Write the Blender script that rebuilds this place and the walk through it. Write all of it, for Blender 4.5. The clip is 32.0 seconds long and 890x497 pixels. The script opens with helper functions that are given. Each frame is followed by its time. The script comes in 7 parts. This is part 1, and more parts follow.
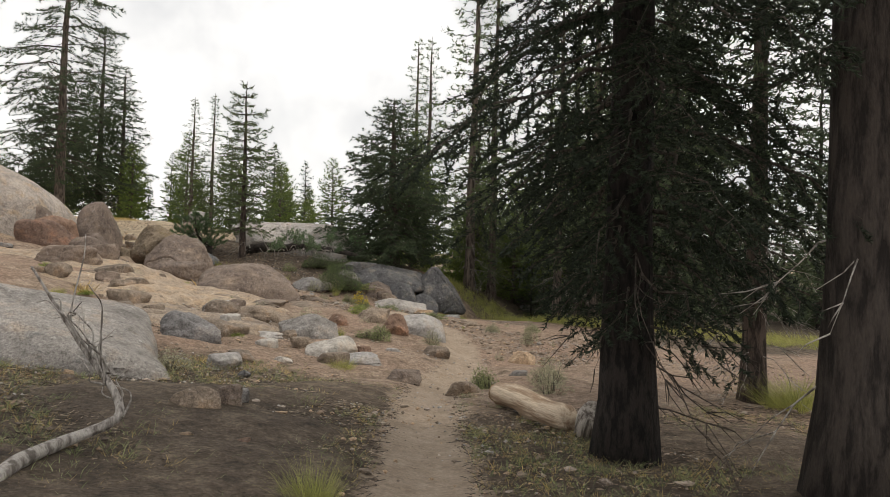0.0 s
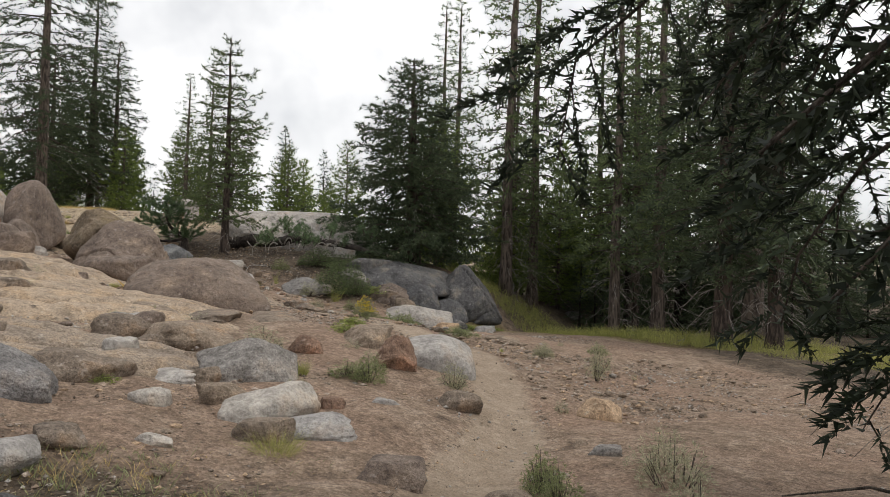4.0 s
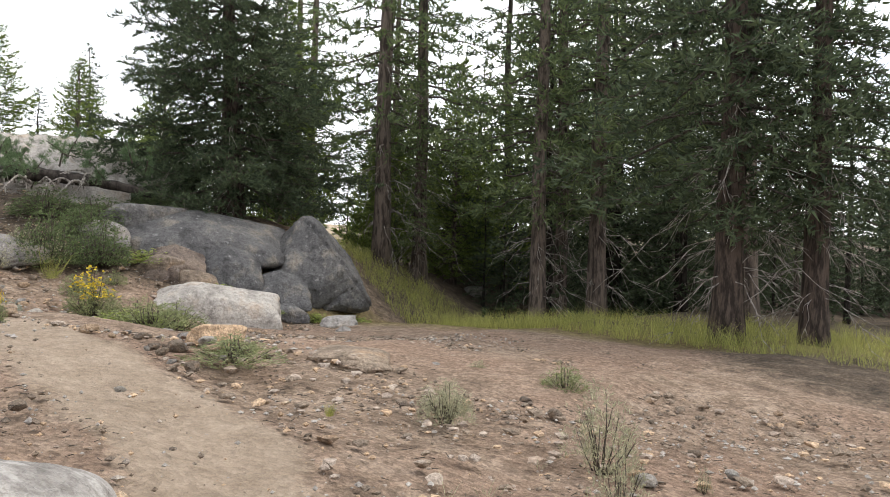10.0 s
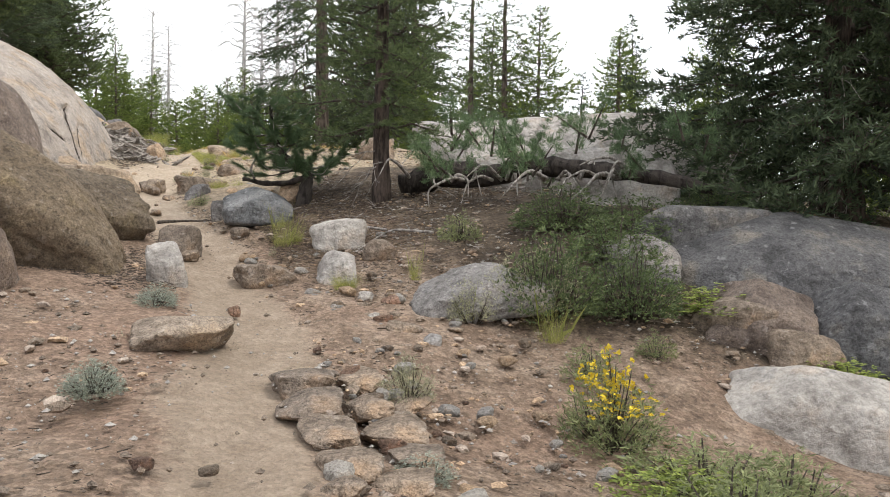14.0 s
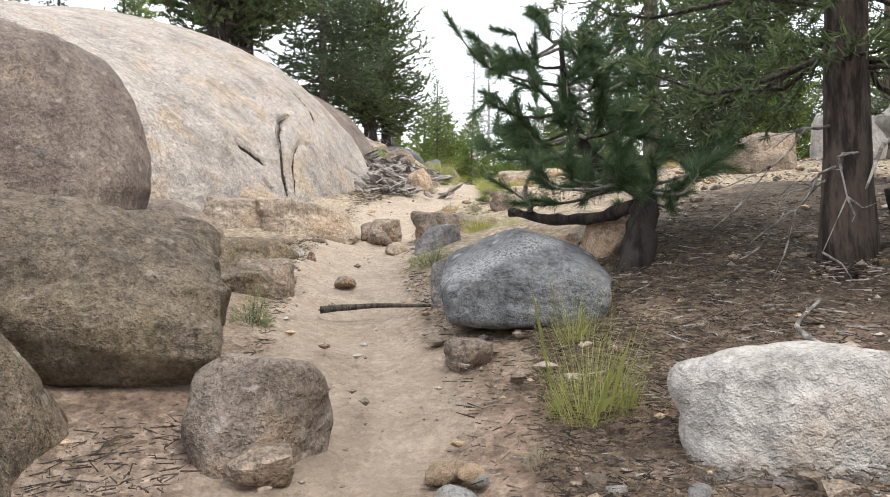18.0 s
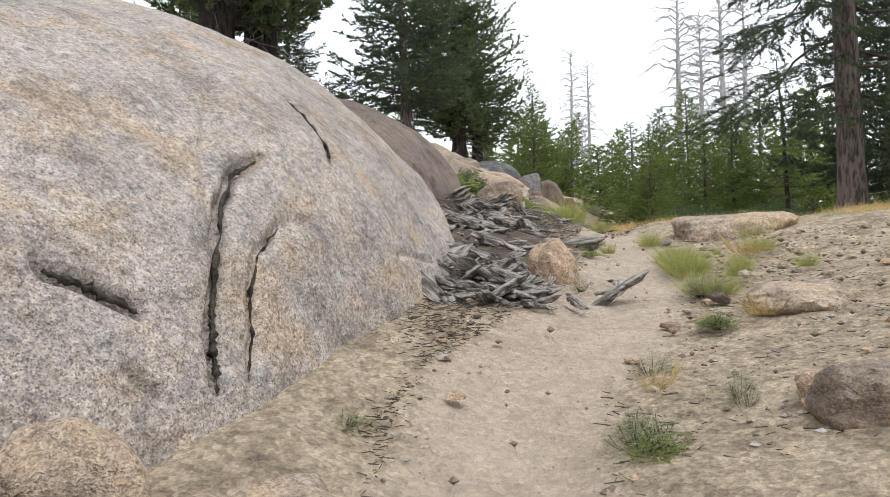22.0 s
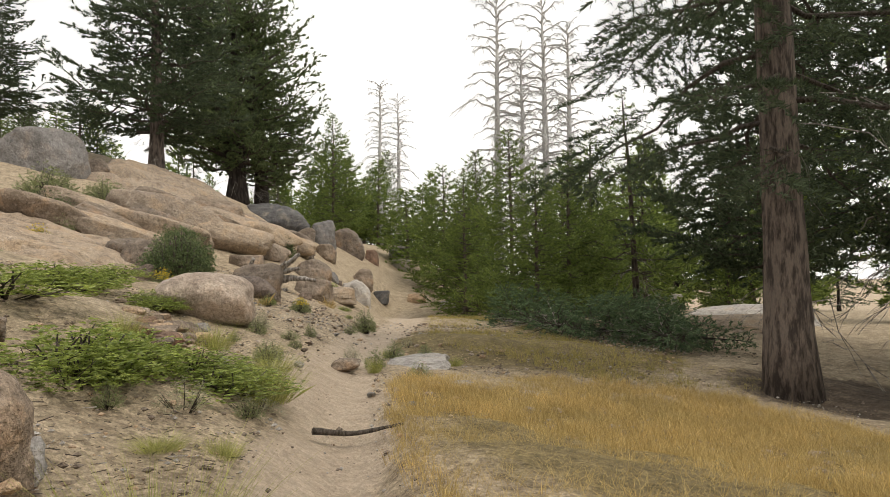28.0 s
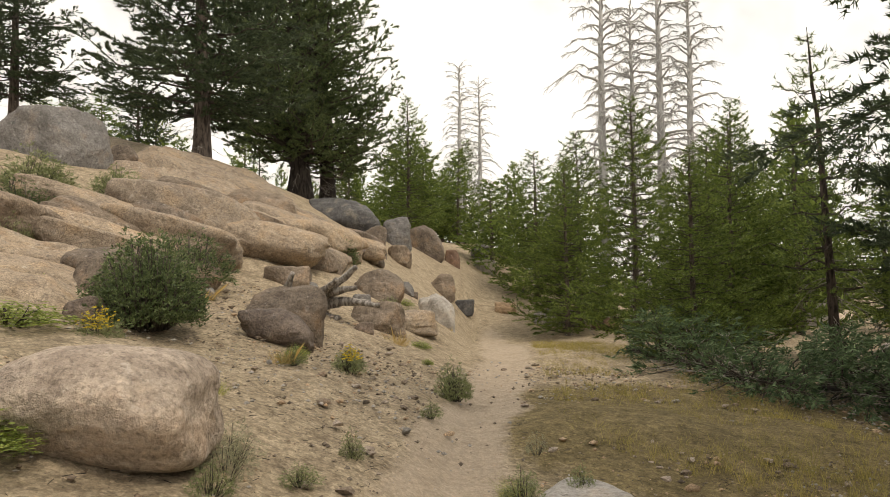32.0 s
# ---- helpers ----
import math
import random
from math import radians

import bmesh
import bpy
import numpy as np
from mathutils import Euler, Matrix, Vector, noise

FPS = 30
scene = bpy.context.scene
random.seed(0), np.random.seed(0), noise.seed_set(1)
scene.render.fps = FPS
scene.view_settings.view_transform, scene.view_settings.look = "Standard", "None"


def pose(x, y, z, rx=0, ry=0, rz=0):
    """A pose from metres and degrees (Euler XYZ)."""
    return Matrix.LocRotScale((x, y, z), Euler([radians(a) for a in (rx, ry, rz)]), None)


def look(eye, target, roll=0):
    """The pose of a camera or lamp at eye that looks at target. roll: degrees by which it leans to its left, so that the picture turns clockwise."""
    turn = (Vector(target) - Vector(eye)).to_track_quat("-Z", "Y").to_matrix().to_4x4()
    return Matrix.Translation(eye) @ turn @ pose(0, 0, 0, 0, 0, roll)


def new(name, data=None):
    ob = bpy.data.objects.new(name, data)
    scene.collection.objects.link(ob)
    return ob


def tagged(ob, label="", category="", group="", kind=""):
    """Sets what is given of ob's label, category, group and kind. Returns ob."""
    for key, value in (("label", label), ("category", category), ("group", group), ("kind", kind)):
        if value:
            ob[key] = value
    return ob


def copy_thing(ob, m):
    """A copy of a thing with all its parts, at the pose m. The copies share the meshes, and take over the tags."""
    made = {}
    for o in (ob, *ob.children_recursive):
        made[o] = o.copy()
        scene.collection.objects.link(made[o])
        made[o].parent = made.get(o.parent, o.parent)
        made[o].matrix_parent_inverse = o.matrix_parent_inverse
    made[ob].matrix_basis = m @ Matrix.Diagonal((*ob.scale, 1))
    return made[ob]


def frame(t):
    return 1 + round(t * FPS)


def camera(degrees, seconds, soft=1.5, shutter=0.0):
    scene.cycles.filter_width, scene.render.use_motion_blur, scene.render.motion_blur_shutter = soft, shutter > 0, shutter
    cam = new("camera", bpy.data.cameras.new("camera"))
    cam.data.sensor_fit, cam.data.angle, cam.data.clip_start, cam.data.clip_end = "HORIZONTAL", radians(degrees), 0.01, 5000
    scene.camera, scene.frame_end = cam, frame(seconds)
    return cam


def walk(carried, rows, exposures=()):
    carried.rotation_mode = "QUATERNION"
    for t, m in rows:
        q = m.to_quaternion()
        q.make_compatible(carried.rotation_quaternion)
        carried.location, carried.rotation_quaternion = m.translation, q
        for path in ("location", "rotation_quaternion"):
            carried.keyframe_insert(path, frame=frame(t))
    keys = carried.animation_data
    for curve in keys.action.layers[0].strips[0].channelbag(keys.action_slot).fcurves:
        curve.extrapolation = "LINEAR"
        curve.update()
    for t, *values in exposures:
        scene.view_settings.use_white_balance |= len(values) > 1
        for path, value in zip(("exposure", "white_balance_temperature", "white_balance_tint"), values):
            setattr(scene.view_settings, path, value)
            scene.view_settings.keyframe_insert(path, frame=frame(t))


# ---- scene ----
cam = camera(62.0, 32.0, 0.6)
ROWS = [
    (0.0, -0.002, 0.129, 1.505, 91.89, -1.68, 35.87),
    (0.5, -0.416, 0.814, 1.544, 92.01, -1.62, 35.81),
    (1.0, -0.788, 1.534, 1.530, 92.22, -1.74, 35.88),
    (1.5, -1.205, 2.215, 1.480, 92.30, -1.81, 36.03),
    (2.0, -1.576, 2.909, 1.423, 92.21, -1.64, 36.13),
    (2.5, -2.097, 3.510, 1.419, 92.23, -1.89, 36.40),
    (3.0, -2.589, 4.132, 1.431, 92.07, -1.89, 37.62),
    (3.5, -3.136, 4.721, 1.480, 91.97, -1.89, 38.14),
    (5.5, -5.295, 7.155, 1.335, 90.98, -1.30, 38.85),
    (6.0, -5.799, 7.800, 1.284, 90.44, -1.39, 38.28),
    (6.5, -6.272, 8.435, 1.301, 90.46, -1.22, 37.59),
    (7.0, -6.718, 9.105, 1.277, 90.52, -1.46, 36.55),
    (7.5, -7.149, 9.741, 1.276, 90.43, -1.27, 35.76),
    (8.0, -7.437, 10.469, 1.218, 90.36, -1.12, 33.87),
    (8.5, -7.796, 11.192, 1.165, 90.49, -1.27, 32.02),
    (9.0, -8.035, 11.947, 1.086, 90.69, -1.30, 30.73),
    (9.5, -8.359, 12.730, 1.076, 90.64, -1.32, 29.76),
    (10.0, -8.694, 13.502, 1.112, 90.06, -1.35, 29.78),
    (10.5, -9.074, 14.251, 1.186, 89.12, -1.26, 29.90),
    (11.0, -9.605, 14.878, 1.245, 88.62, -1.27, 32.23),
    (11.5, -10.061, 15.538, 1.280, 88.36, -1.36, 34.74),
    (12.0, -10.728, 15.997, 1.301, 87.84, -1.51, 38.98),
    (12.5, -11.403, 16.424, 1.348, 87.56, -1.23, 46.84),
    (13.0, -12.110, 16.838, 1.449, 87.64, -0.99, 54.44),
    (13.5, -12.910, 17.003, 1.600, 87.79, -0.98, 61.80),
    (14.0, -13.741, 17.219, 1.642, 87.85, -0.76, 69.96),
    (14.5, -14.530, 17.348, 1.645, 87.99, -0.58, 78.55),
    (15.0, -15.333, 17.515, 1.631, 88.58, -0.76, 85.37),
    (15.5, -16.161, 17.611, 1.701, 88.49, -0.84, 89.16),
    (17.5, -19.749, 18.160, 1.791, 90.34, -0.39, 94.55),
    (18.0, -20.544, 18.253, 1.947, 90.49, -0.23, 94.52),
    (18.5, -21.307, 18.309, 2.080, 90.69, -0.11, 94.53),
    (19.0, -22.114, 18.329, 2.263, 90.76, 0.01, 95.48),
    (19.5, -22.870, 18.188, 2.400, 90.80, 0.11, 97.91),
    (20.0, -23.683, 18.073, 2.482, 90.62, 0.28, 99.07),
    (20.5, -24.480, 17.835, 2.639, 90.54, 0.55, 100.59),
    (21.0, -25.258, 17.653, 2.756, 90.38, 1.20, 101.79),
    (21.5, -26.063, 17.393, 2.951, 90.76, 1.56, 101.87),
    (22.0, -26.765, 17.201, 3.250, 91.20, 1.52, 101.78),
    (22.5, -27.548, 17.155, 3.424, 91.71, 1.81, 101.61),
    (23.0, -28.328, 17.029, 3.557, 92.01, 1.69, 101.15),
    (23.5, -29.097, 16.970, 3.686, 92.09, 1.93, 99.61),
    (24.0, -29.920, 16.983, 3.870, 92.32, 1.55, 98.51),
    (24.5, -30.750, 17.025, 4.067, 92.41, 1.11, 97.51),
    (25.0, -31.509, 17.331, 4.161, 92.39, 1.08, 94.69),
    (25.5, -32.201, 17.538, 4.395, 92.64, 1.18, 90.68),
    (26.0, -32.879, 17.675, 4.583, 93.04, 1.31, 88.09),
    (26.5, -33.577, 17.895, 4.676, 93.31, 1.17, 86.65),
    (28.5, -36.499, 17.642, 4.956, 93.87, 0.47, 88.08),
    (29.0, -37.283, 17.617, 5.023, 93.74, 0.36, 88.92),
    (29.5, -38.046, 17.508, 5.078, 93.77, 0.42, 89.53),
    (30.0, -38.791, 17.514, 5.164, 93.74, 0.49, 90.32),
    (30.5, -39.549, 17.457, 5.249, 93.74, 0.35, 91.21),
    (31.0, -40.299, 17.314, 5.340, 93.76, 0.39, 91.97),
    (31.5, -41.080, 17.260, 5.432, 93.55, 0.59, 92.65),
    (32.0, -41.860, 17.150, 5.561, 93.44, 0.65, 93.38),
]
EXPOSURES = [(0, -0.85, 7050, 10), (3, -0.9, 6850, 10), (6, -0.85, 6750, 10), (9, -0.35, 6600, 10), (10, -0.15, 6600, 10), (11, 0.1, 6600, 10), (12, 0.27, 6600, 10), (13, 0.35, 6650, 10), (14, -0.2, 6600, 10), (15, -0.5, 6600, 10), (18, 0.1, 6350, 10), (19, 0.15, 6300, 10), (20, 0.05, 6200, 10), (22, -0.35, 6200, 10), (24, -0.75, 6300, 10), (26, -0.78, 6750, 10), (28.5, -0.65, 7300, 10), (32, -0.7, 7700, 10)]
walk(cam, [(t, pose(x, y, z, rx, ry, rz)) for t, x, y, z, rx, ry, rz in ROWS], EXPOSURES)

# ---- world, sun and exposure ----
world = bpy.data.worlds.new("overcast_sky")
scene.world = world
world.use_nodes = True
wn, wl = world.node_tree.nodes, world.node_tree.links
wn.clear()
sky = wn.new("ShaderNodeTexSky")
sky.sky_type = 'NISHITA'
sky.sun_disc = False
SUN_AZ, SUN_EL = radians(42), radians(60)
sky.sun_elevation = SUN_EL
sky.sun_rotation = SUN_AZ
coord = wn.new("ShaderNodeTexCoord")
clouds = wn.new("ShaderNodeTexNoise")
clouds.inputs["Scale"].default_value = 2.2
clouds.inputs["Detail"].default_value = 6
clouds.inputs["Roughness"].default_value = 0.55
wl.new(coord.outputs["Generated"], clouds.inputs["Vector"])
cover = wn.new("ShaderNodeValToRGB")
cover.color_ramp.elements[0].position, cover.color_ramp.elements[0].color = 0.34, (0.5, 0.5, 0.5, 1)
cover.color_ramp.elements[1].position, cover.color_ramp.elements[1].color = 0.50, (1, 1, 1, 1)
wl.new(clouds.outputs["Fac"], cover.inputs["Fac"])
scale = wn.new("ShaderNodeMixRGB")
scale.blend_type = 'MULTIPLY'
scale.inputs["Fac"].default_value = 1
scale.inputs[2].default_value = (0.10, 0.10, 0.10, 1)
wl.new(sky.outputs["Color"], scale.inputs[1])
mixer = wn.new("ShaderNodeMixRGB")
mixer.inputs[2].default_value = (2.00, 2.06, 2.16, 1)
wl.new(cover.outputs["Color"], mixer.inputs["Fac"])
wl.new(scale.outputs["Color"], mixer.inputs[1])
back = wn.new("ShaderNodeBackground")
wl.new(mixer.outputs["Color"], back.inputs["Color"])
back.inputs["Strength"].default_value = 1.0
wout = wn.new("ShaderNodeOutputWorld")
wl.new(back.outputs["Background"], wout.inputs["Surface"])

sun = new("sun", bpy.data.lights.new("sun", 'SUN'))
sun.data.energy, sun.data.angle, sun.data.color = 2.2, radians(12), (1.0, 0.95, 0.86)
sun.matrix_world = look((0, 0, 0), (-math.sin(SUN_AZ) * math.cos(SUN_EL), -math.cos(SUN_AZ) * math.cos(SUN_EL), -math.sin(SUN_EL)))


# ---- the lie of the land ----
PROFILE = [
    (-100, 17, 9.74, 0.032, -0.772),
    (-72, 16.6, 3.33, 1.151, 0.080),
    (-60, 16.6, 4.57, 0.732, -0.113),
    (-50, 16.8, 4.57, 0.519, -0.185),
    (-43, 17, 4.16, 0.575, -0.262),
    (-38, 17.5, 3.31, 0.495, -0.146),
    (-34, 18, 2.21, 0.337, -0.140),
    (-30, 17, 1.55, 0.392, -0.082),
    (-26, 17.4, 0.89, 0.312, -0.075),
    (-22, 18.3, 0.57, 0.239, -0.031),
    (-18, 17.9, 0.59, 0.153, -0.318),
    (-14, 17.3, 0.61, 0.062, -0.170),
    (-11, 16.2, 0.13, 0.096, -0.078),
    (-8.5, 12.8, -0.31, 0.106, -0.030),
    (-6, 8, -0.31, 0.138, -0.035),
    (-3, 4.6, -0.20, 0.068, -0.054),
    (0, 0.13, -0.00, -0.075, -0.078),
    (3, -3, -0.09, -0.277, -0.085),
    (14, -14, 1.36, -1.189, -0.201),
]
SWELLS = [
    (-12, 21, 4, -0.13),
    (-22, 26, 3.5, 1.11),
    (-20, 30, 3, 0.36),
    (-11, 9, 3, -0.37),
    (-26, 21, 3, 0.73),
    (-16, 13, 5, -0.28),
    (-55, 11, 4, -0.66),
    (-63, 9, 6, -0.51),
    (-77, 2, 10, 0.76),
    (-38, 15.2, 2, 0.02),
    (-33, 24, 5, 1.97),
    (-45, 9, 6, -1.13),
]

PX = np.array([p[0] for p in PROFILE], float)
PT = np.array(PROFILE, float)


TRAIL = [(12, -16), (0, -0.3), (-3.47, 4.73), (-5.23, 6.98), (-7.36, 10.02), (-8.64, 12.9), (-9.4, 13.96), (-10.5, 15.3), (-11.75, 16.4), (-13.2, 16.75), (-15.76, 17.34), (-17.9, 17.56), (-20.3, 17.9), (-22, 17.7), (-23.7, 17.6), (-25, 17.35), (-27, 16.9), (-29.5, 16.75), (-31, 16.7), (-32.33, 17.16), (-34, 17.59), (-36.2, 17.45), (-38, 17.3), (-41.84, 17.0), (-44.6, 16.75), (-47.5, 16.75), (-51, 17.0), (-57, 17.5), (-74, 17.3)]
TRAIL_LINE = np.array(TRAIL[::-1], float)


def trail_y(x):
    return np.interp(x, PX, PT[:, 1])


def land(x, y):
    """Height of the ground without its small relief; x and y are arrays or numbers."""
    x, y = np.asarray(x, float), np.asarray(y, float)
    d = y - trail_y(x)
    left, right = 9 * (1 - np.exp(-np.maximum(-d, 0) / 9)), 9 * (1 - np.exp(-np.maximum(d, 0) / 9))
    z = np.interp(x, PX, PT[:, 2]) + np.interp(x, PX, PT[:, 3]) * left + np.interp(x, PX, PT[:, 4]) * right
    for cx, cy, s, h in SWELLS:
        z = z + h * np.exp(-((x - cx) ** 2 + (y - cy) ** 2) / (2 * s * s))
    off = y - np.interp(x, TRAIL_LINE[:, 0], TRAIL_LINE[:, 1])
    lip = np.clip((x + 46.5) / 1.5, 0, 1) * np.clip((-37.3 - x) / 1.0, 0, 1)
    return z + 0.13 * lip * np.clip((off - 0.42) / 0.14, 0, 1) * np.exp(-np.maximum(off - 0.6, 0) / 1.8)


def ground_at(x, y):
    return float(land(x, y))


def lattice(ix, iy, seed):
    n = (ix.astype(np.int64) * 374761393 + iy.astype(np.int64) * 668265263 + seed * 974634777) & 0x7FFFFFFF
    n = ((n ^ (n >> 13)) * 1274126177) & 0x7FFFFFFF
    return ((n ^ (n >> 16)) & 0xFFFF) / 65535.0


def ripple(x, y, size, seed):
    """Smooth noise from -1 to 1 with lumps of the given size."""
    u, v = x / size, y / size
    i, j = np.floor(u), np.floor(v)
    a, b = u - i, v - j
    a, b = a * a * (3 - 2 * a), b * b * (3 - 2 * b)
    c00, c10 = lattice(i, j, seed), lattice(i + 1, j, seed)
    c01, c11 = lattice(i, j + 1, seed), lattice(i + 1, j + 1, seed)
    return 2 * ((c00 * (1 - a) + c10 * a) * (1 - b) + (c01 * (1 - a) + c11 * a) * b) - 1


def trail_distance(x, y):
    best = np.full(np.shape(x), 1e9)
    for (ax, ay), (bx, by) in zip(TRAIL, TRAIL[1:]):
        ux, uy = bx - ax, by - ay
        t = np.clip(((x - ax) * ux + (y - ay) * uy) / (ux * ux + uy * uy), 0, 1)
        best = np.minimum(best, np.hypot(x - ax - t * ux, y - ay - t * uy))
    return best


def blob(x, y, cx, cy, r, soft=0.5):
    return np.clip((1 - np.hypot(x - cx, y - cy) / r) / soft, 0, 1)


# ---- materials ----
def shader(name):
    m = bpy.data.materials.new(name)
    m.use_nodes = True
    m.node_tree.nodes.clear()
    return m, m.node_tree.nodes, m.node_tree.links


def node(nodes, kind, **values):
    n = nodes.new(kind)
    for key, value in values.items():
        n.inputs[key.replace("_", " ")].default_value = value
    return n


def ramp(nodes, links, source, stops):
    r = nodes.new("ShaderNodeValToRGB")
    e = r.color_ramp.elements
    while len(e) < len(stops):
        e.new(0.5)
    for el, (p, c) in zip(e, stops):
        el.position, el.color = p, (*c, 1)
    links.new(source, r.inputs["Fac"])
    return r.outputs["Color"]


def blend(nodes, links, fac, a, b, mode='MIX'):
    m = nodes.new("ShaderNodeMixRGB")
    m.blend_type = mode
    for slot, v in (("Fac", fac), (1, a), (2, b)):
        if isinstance(v, (int, float)):
            m.inputs[slot].default_value = v
        elif isinstance(v, tuple):
            m.inputs[slot].default_value = (*v, 1)
        else:
            links.new(v, m.inputs[slot])
    return m.outputs["Color"]


def noise_of(nodes, links, vector, size, detail=4, rough=0.55, stretch=None):
    n = node(nodes, "ShaderNodeTexNoise", Scale=size, Detail=detail, Roughness=rough)
    if stretch:
        mp = nodes.new("ShaderNodeMapping")
        mp.inputs["Scale"].default_value = stretch
        links.new(vector, mp.inputs["Vector"])
        vector = mp.outputs["Vector"]
    links.new(vector, n.inputs["Vector"])
    return n.outputs["Fac"]


def finish(nodes, links, colour, rough, bumps, translucent=None, metal=0.0):
    p = node(nodes, "ShaderNodeBsdfPrincipled", Roughness=rough, Metallic=metal)
    p.inputs["Specular IOR Level"].default_value = 0.3
    links.new(colour, p.inputs["Base Color"])
    normal = None
    for height, strength, depth in bumps:
        b = node(nodes, "ShaderNodeBump", Strength=strength, Distance=depth)
        links.new(height, b.inputs["Height"])
        if normal is not None:
            links.new(normal, b.inputs["Normal"])
        normal = b.outputs["Normal"]
    if normal is not None:
        links.new(normal, p.inputs["Normal"])
    out = nodes.new("ShaderNodeOutputMaterial")
    surface = p.outputs["BSDF"]
    if translucent:
        t = nodes.new("ShaderNodeBsdfTranslucent")
        links.new(colour, t.inputs["Color"])
        mx = nodes.new("ShaderNodeMixShader")
        mx.inputs["Fac"].default_value = translucent
        links.new(surface, mx.inputs[1])
        links.new(t.outputs["BSDF"], mx.inputs[2])
        surface = mx.outputs["Shader"]
    links.new(surface, out.inputs["Surface"])


def granite(name, pale, deep, stain, rust, fleck=0.5, rusty_share=0.55, relief=0.95, salt=0.75, pits=0.4):
    m, n, l = shader(name)
    v = n.new("ShaderNodeTexCoord").outputs["Object"]
    info = n.new("ShaderNodeObjectInfo")
    large = noise_of(n, l, v, 1.1, 5)
    middle = noise_of(n, l, v, 5.0, 6, 0.62)
    fine = noise_of(n, l, v, 55.0, 3, 0.7)
    vor = n.new("ShaderNodeTexVoronoi")
    vor.inputs["Scale"].default_value = 130.0
    l.new(v, vor.inputs["Vector"])
    c = ramp(n, l, large, [(0.32, deep), (0.62, pale)])
    c = blend(n, l, 0.45, c, ramp(n, l, middle, [(0.3, deep), (0.68, pale)]))
    c = blend(n, l, ramp(n, l, middle, [(0.56, (0, 0, 0)), (0.70, (0.75, 0.75, 0.75))]), c, stain)
    rusty = noise_of(n, l, v, 2.3, 4, 0.6)
    c = blend(n, l, ramp(n, l, rusty, [(rusty_share, (0, 0, 0)), (rusty_share + 0.15, (0.7, 0.7, 0.7))]), c, rust)
    c = blend(n, l, fleck, c, ramp(n, l, vor.outputs["Color"], [(0.15, (0.42, 0.41, 0.40)), (0.36, (0.92, 0.92, 0.92)), (0.85, (1.22, 1.2, 1.16))]), 'MULTIPLY')
    c = blend(n, l, salt, c, ramp(n, l, fine, [(0.32, (0.55, 0.54, 0.53)), (0.65, (1.2, 1.2, 1.2))]), 'MULTIPLY')
    grain = noise_of(n, l, v, 17.0, 4, 0.7)
    c = blend(n, l, 0.6, c, ramp(n, l, grain, [(0.34, (0.55, 0.53, 0.51)), (0.5, (1.0, 1.0, 1.0)), (0.66, (1.22, 1.2, 1.17))]), 'MULTIPLY')
    broad = noise_of(n, l, v, 2.6, 6, 0.7)
    c = blend(n, l, 0.75, c, ramp(n, l, broad, [(0.33, (0.52, 0.51, 0.50)), (0.48, (0.95, 0.95, 0.95)), (0.66, (1.18, 1.17, 1.15))]), 'MULTIPLY')
    lichen = noise_of(n, l, v, 8.5, 3, 0.55)
    c = blend(n, l, ramp(n, l, lichen, [(0.64, (0, 0, 0)), (0.69, (0.55, 0.55, 0.55))]), c, tuple(min(0.6, k * 0.75 + 0.16) for k in pale))
    pit = noise_of(n, l, v, 30.0, 3, 0.6)
    c = blend(n, l, pits, c, ramp(n, l, pit, [(0.36, (0.30, 0.28, 0.26)), (0.46, (1.0, 1.0, 1.0)), (0.62, (1.18, 1.17, 1.15))]), 'MULTIPLY')
    tone = ramp(n, l, info.outputs["Random"], [(0, (0.82, 0.82, 0.84)), (1, (1.12, 1.08, 1.03))])
    c = blend(n, l, 1.0, c, tone, 'MULTIPLY')
    finish(n, l, c, 0.88, [(vor.outputs["Distance"], 0.4 * relief, 0.012), (fine, 0.5 * relief, 0.012), (grain, 0.35 * relief, 0.015), (middle, 0.7, 0.08), (broad, 0.5, 0.12), (pit, 0.6 * pits, 0.04)])
    return m


M_PALE = granite("pale_granite", (0.52, 0.50, 0.475), (0.34, 0.325, 0.31), (0.26, 0.26, 0.265), (0.42, 0.34, 0.27), 0.2, salt=0.25, pits=0.18)
M_TAN = granite("tan_granite", (0.335, 0.275, 0.222), (0.18, 0.145, 0.118), (0.13, 0.115, 0.10), (0.36, 0.24, 0.15))
M_COARSE = granite("coarse_granite", (0.31, 0.25, 0.185), (0.16, 0.128, 0.095), (0.085, 0.075, 0.06), (0.27, 0.215, 0.12), relief=2.2, pits=0.5)
M_UMBER = granite("umber_granite", (0.29, 0.235, 0.20), (0.165, 0.13, 0.112), (0.13, 0.115, 0.11), (0.33, 0.26, 0.20), pits=0.3)
M_GREY = granite("grey_granite", (0.345, 0.335, 0.33), (0.19, 0.185, 0.185), (0.12, 0.125, 0.135), (0.33, 0.28, 0.24))
M_DARK = granite("dark_granite", (0.20, 0.20, 0.205), (0.085, 0.087, 0.094), (0.055, 0.058, 0.064), (0.30, 0.27, 0.23), 0.35)
M_RED = granite("red_granite", (0.32, 0.215, 0.165), (0.17, 0.11, 0.085), (0.13, 0.10, 0.085), (0.40, 0.20, 0.12))
M_CHIP = granite("chipped_granite", (0.56, 0.48, 0.41), (0.38, 0.31, 0.26), (0.26, 0.22, 0.19), (0.46, 0.35, 0.27), 0.25, salt=0.3)
M_VEIN = granite("veined_granite", (0.20, 0.21, 0.225), (0.11, 0.118, 0.13), (0.065, 0.07, 0.08), (0.20, 0.19, 0.18), 0.3)


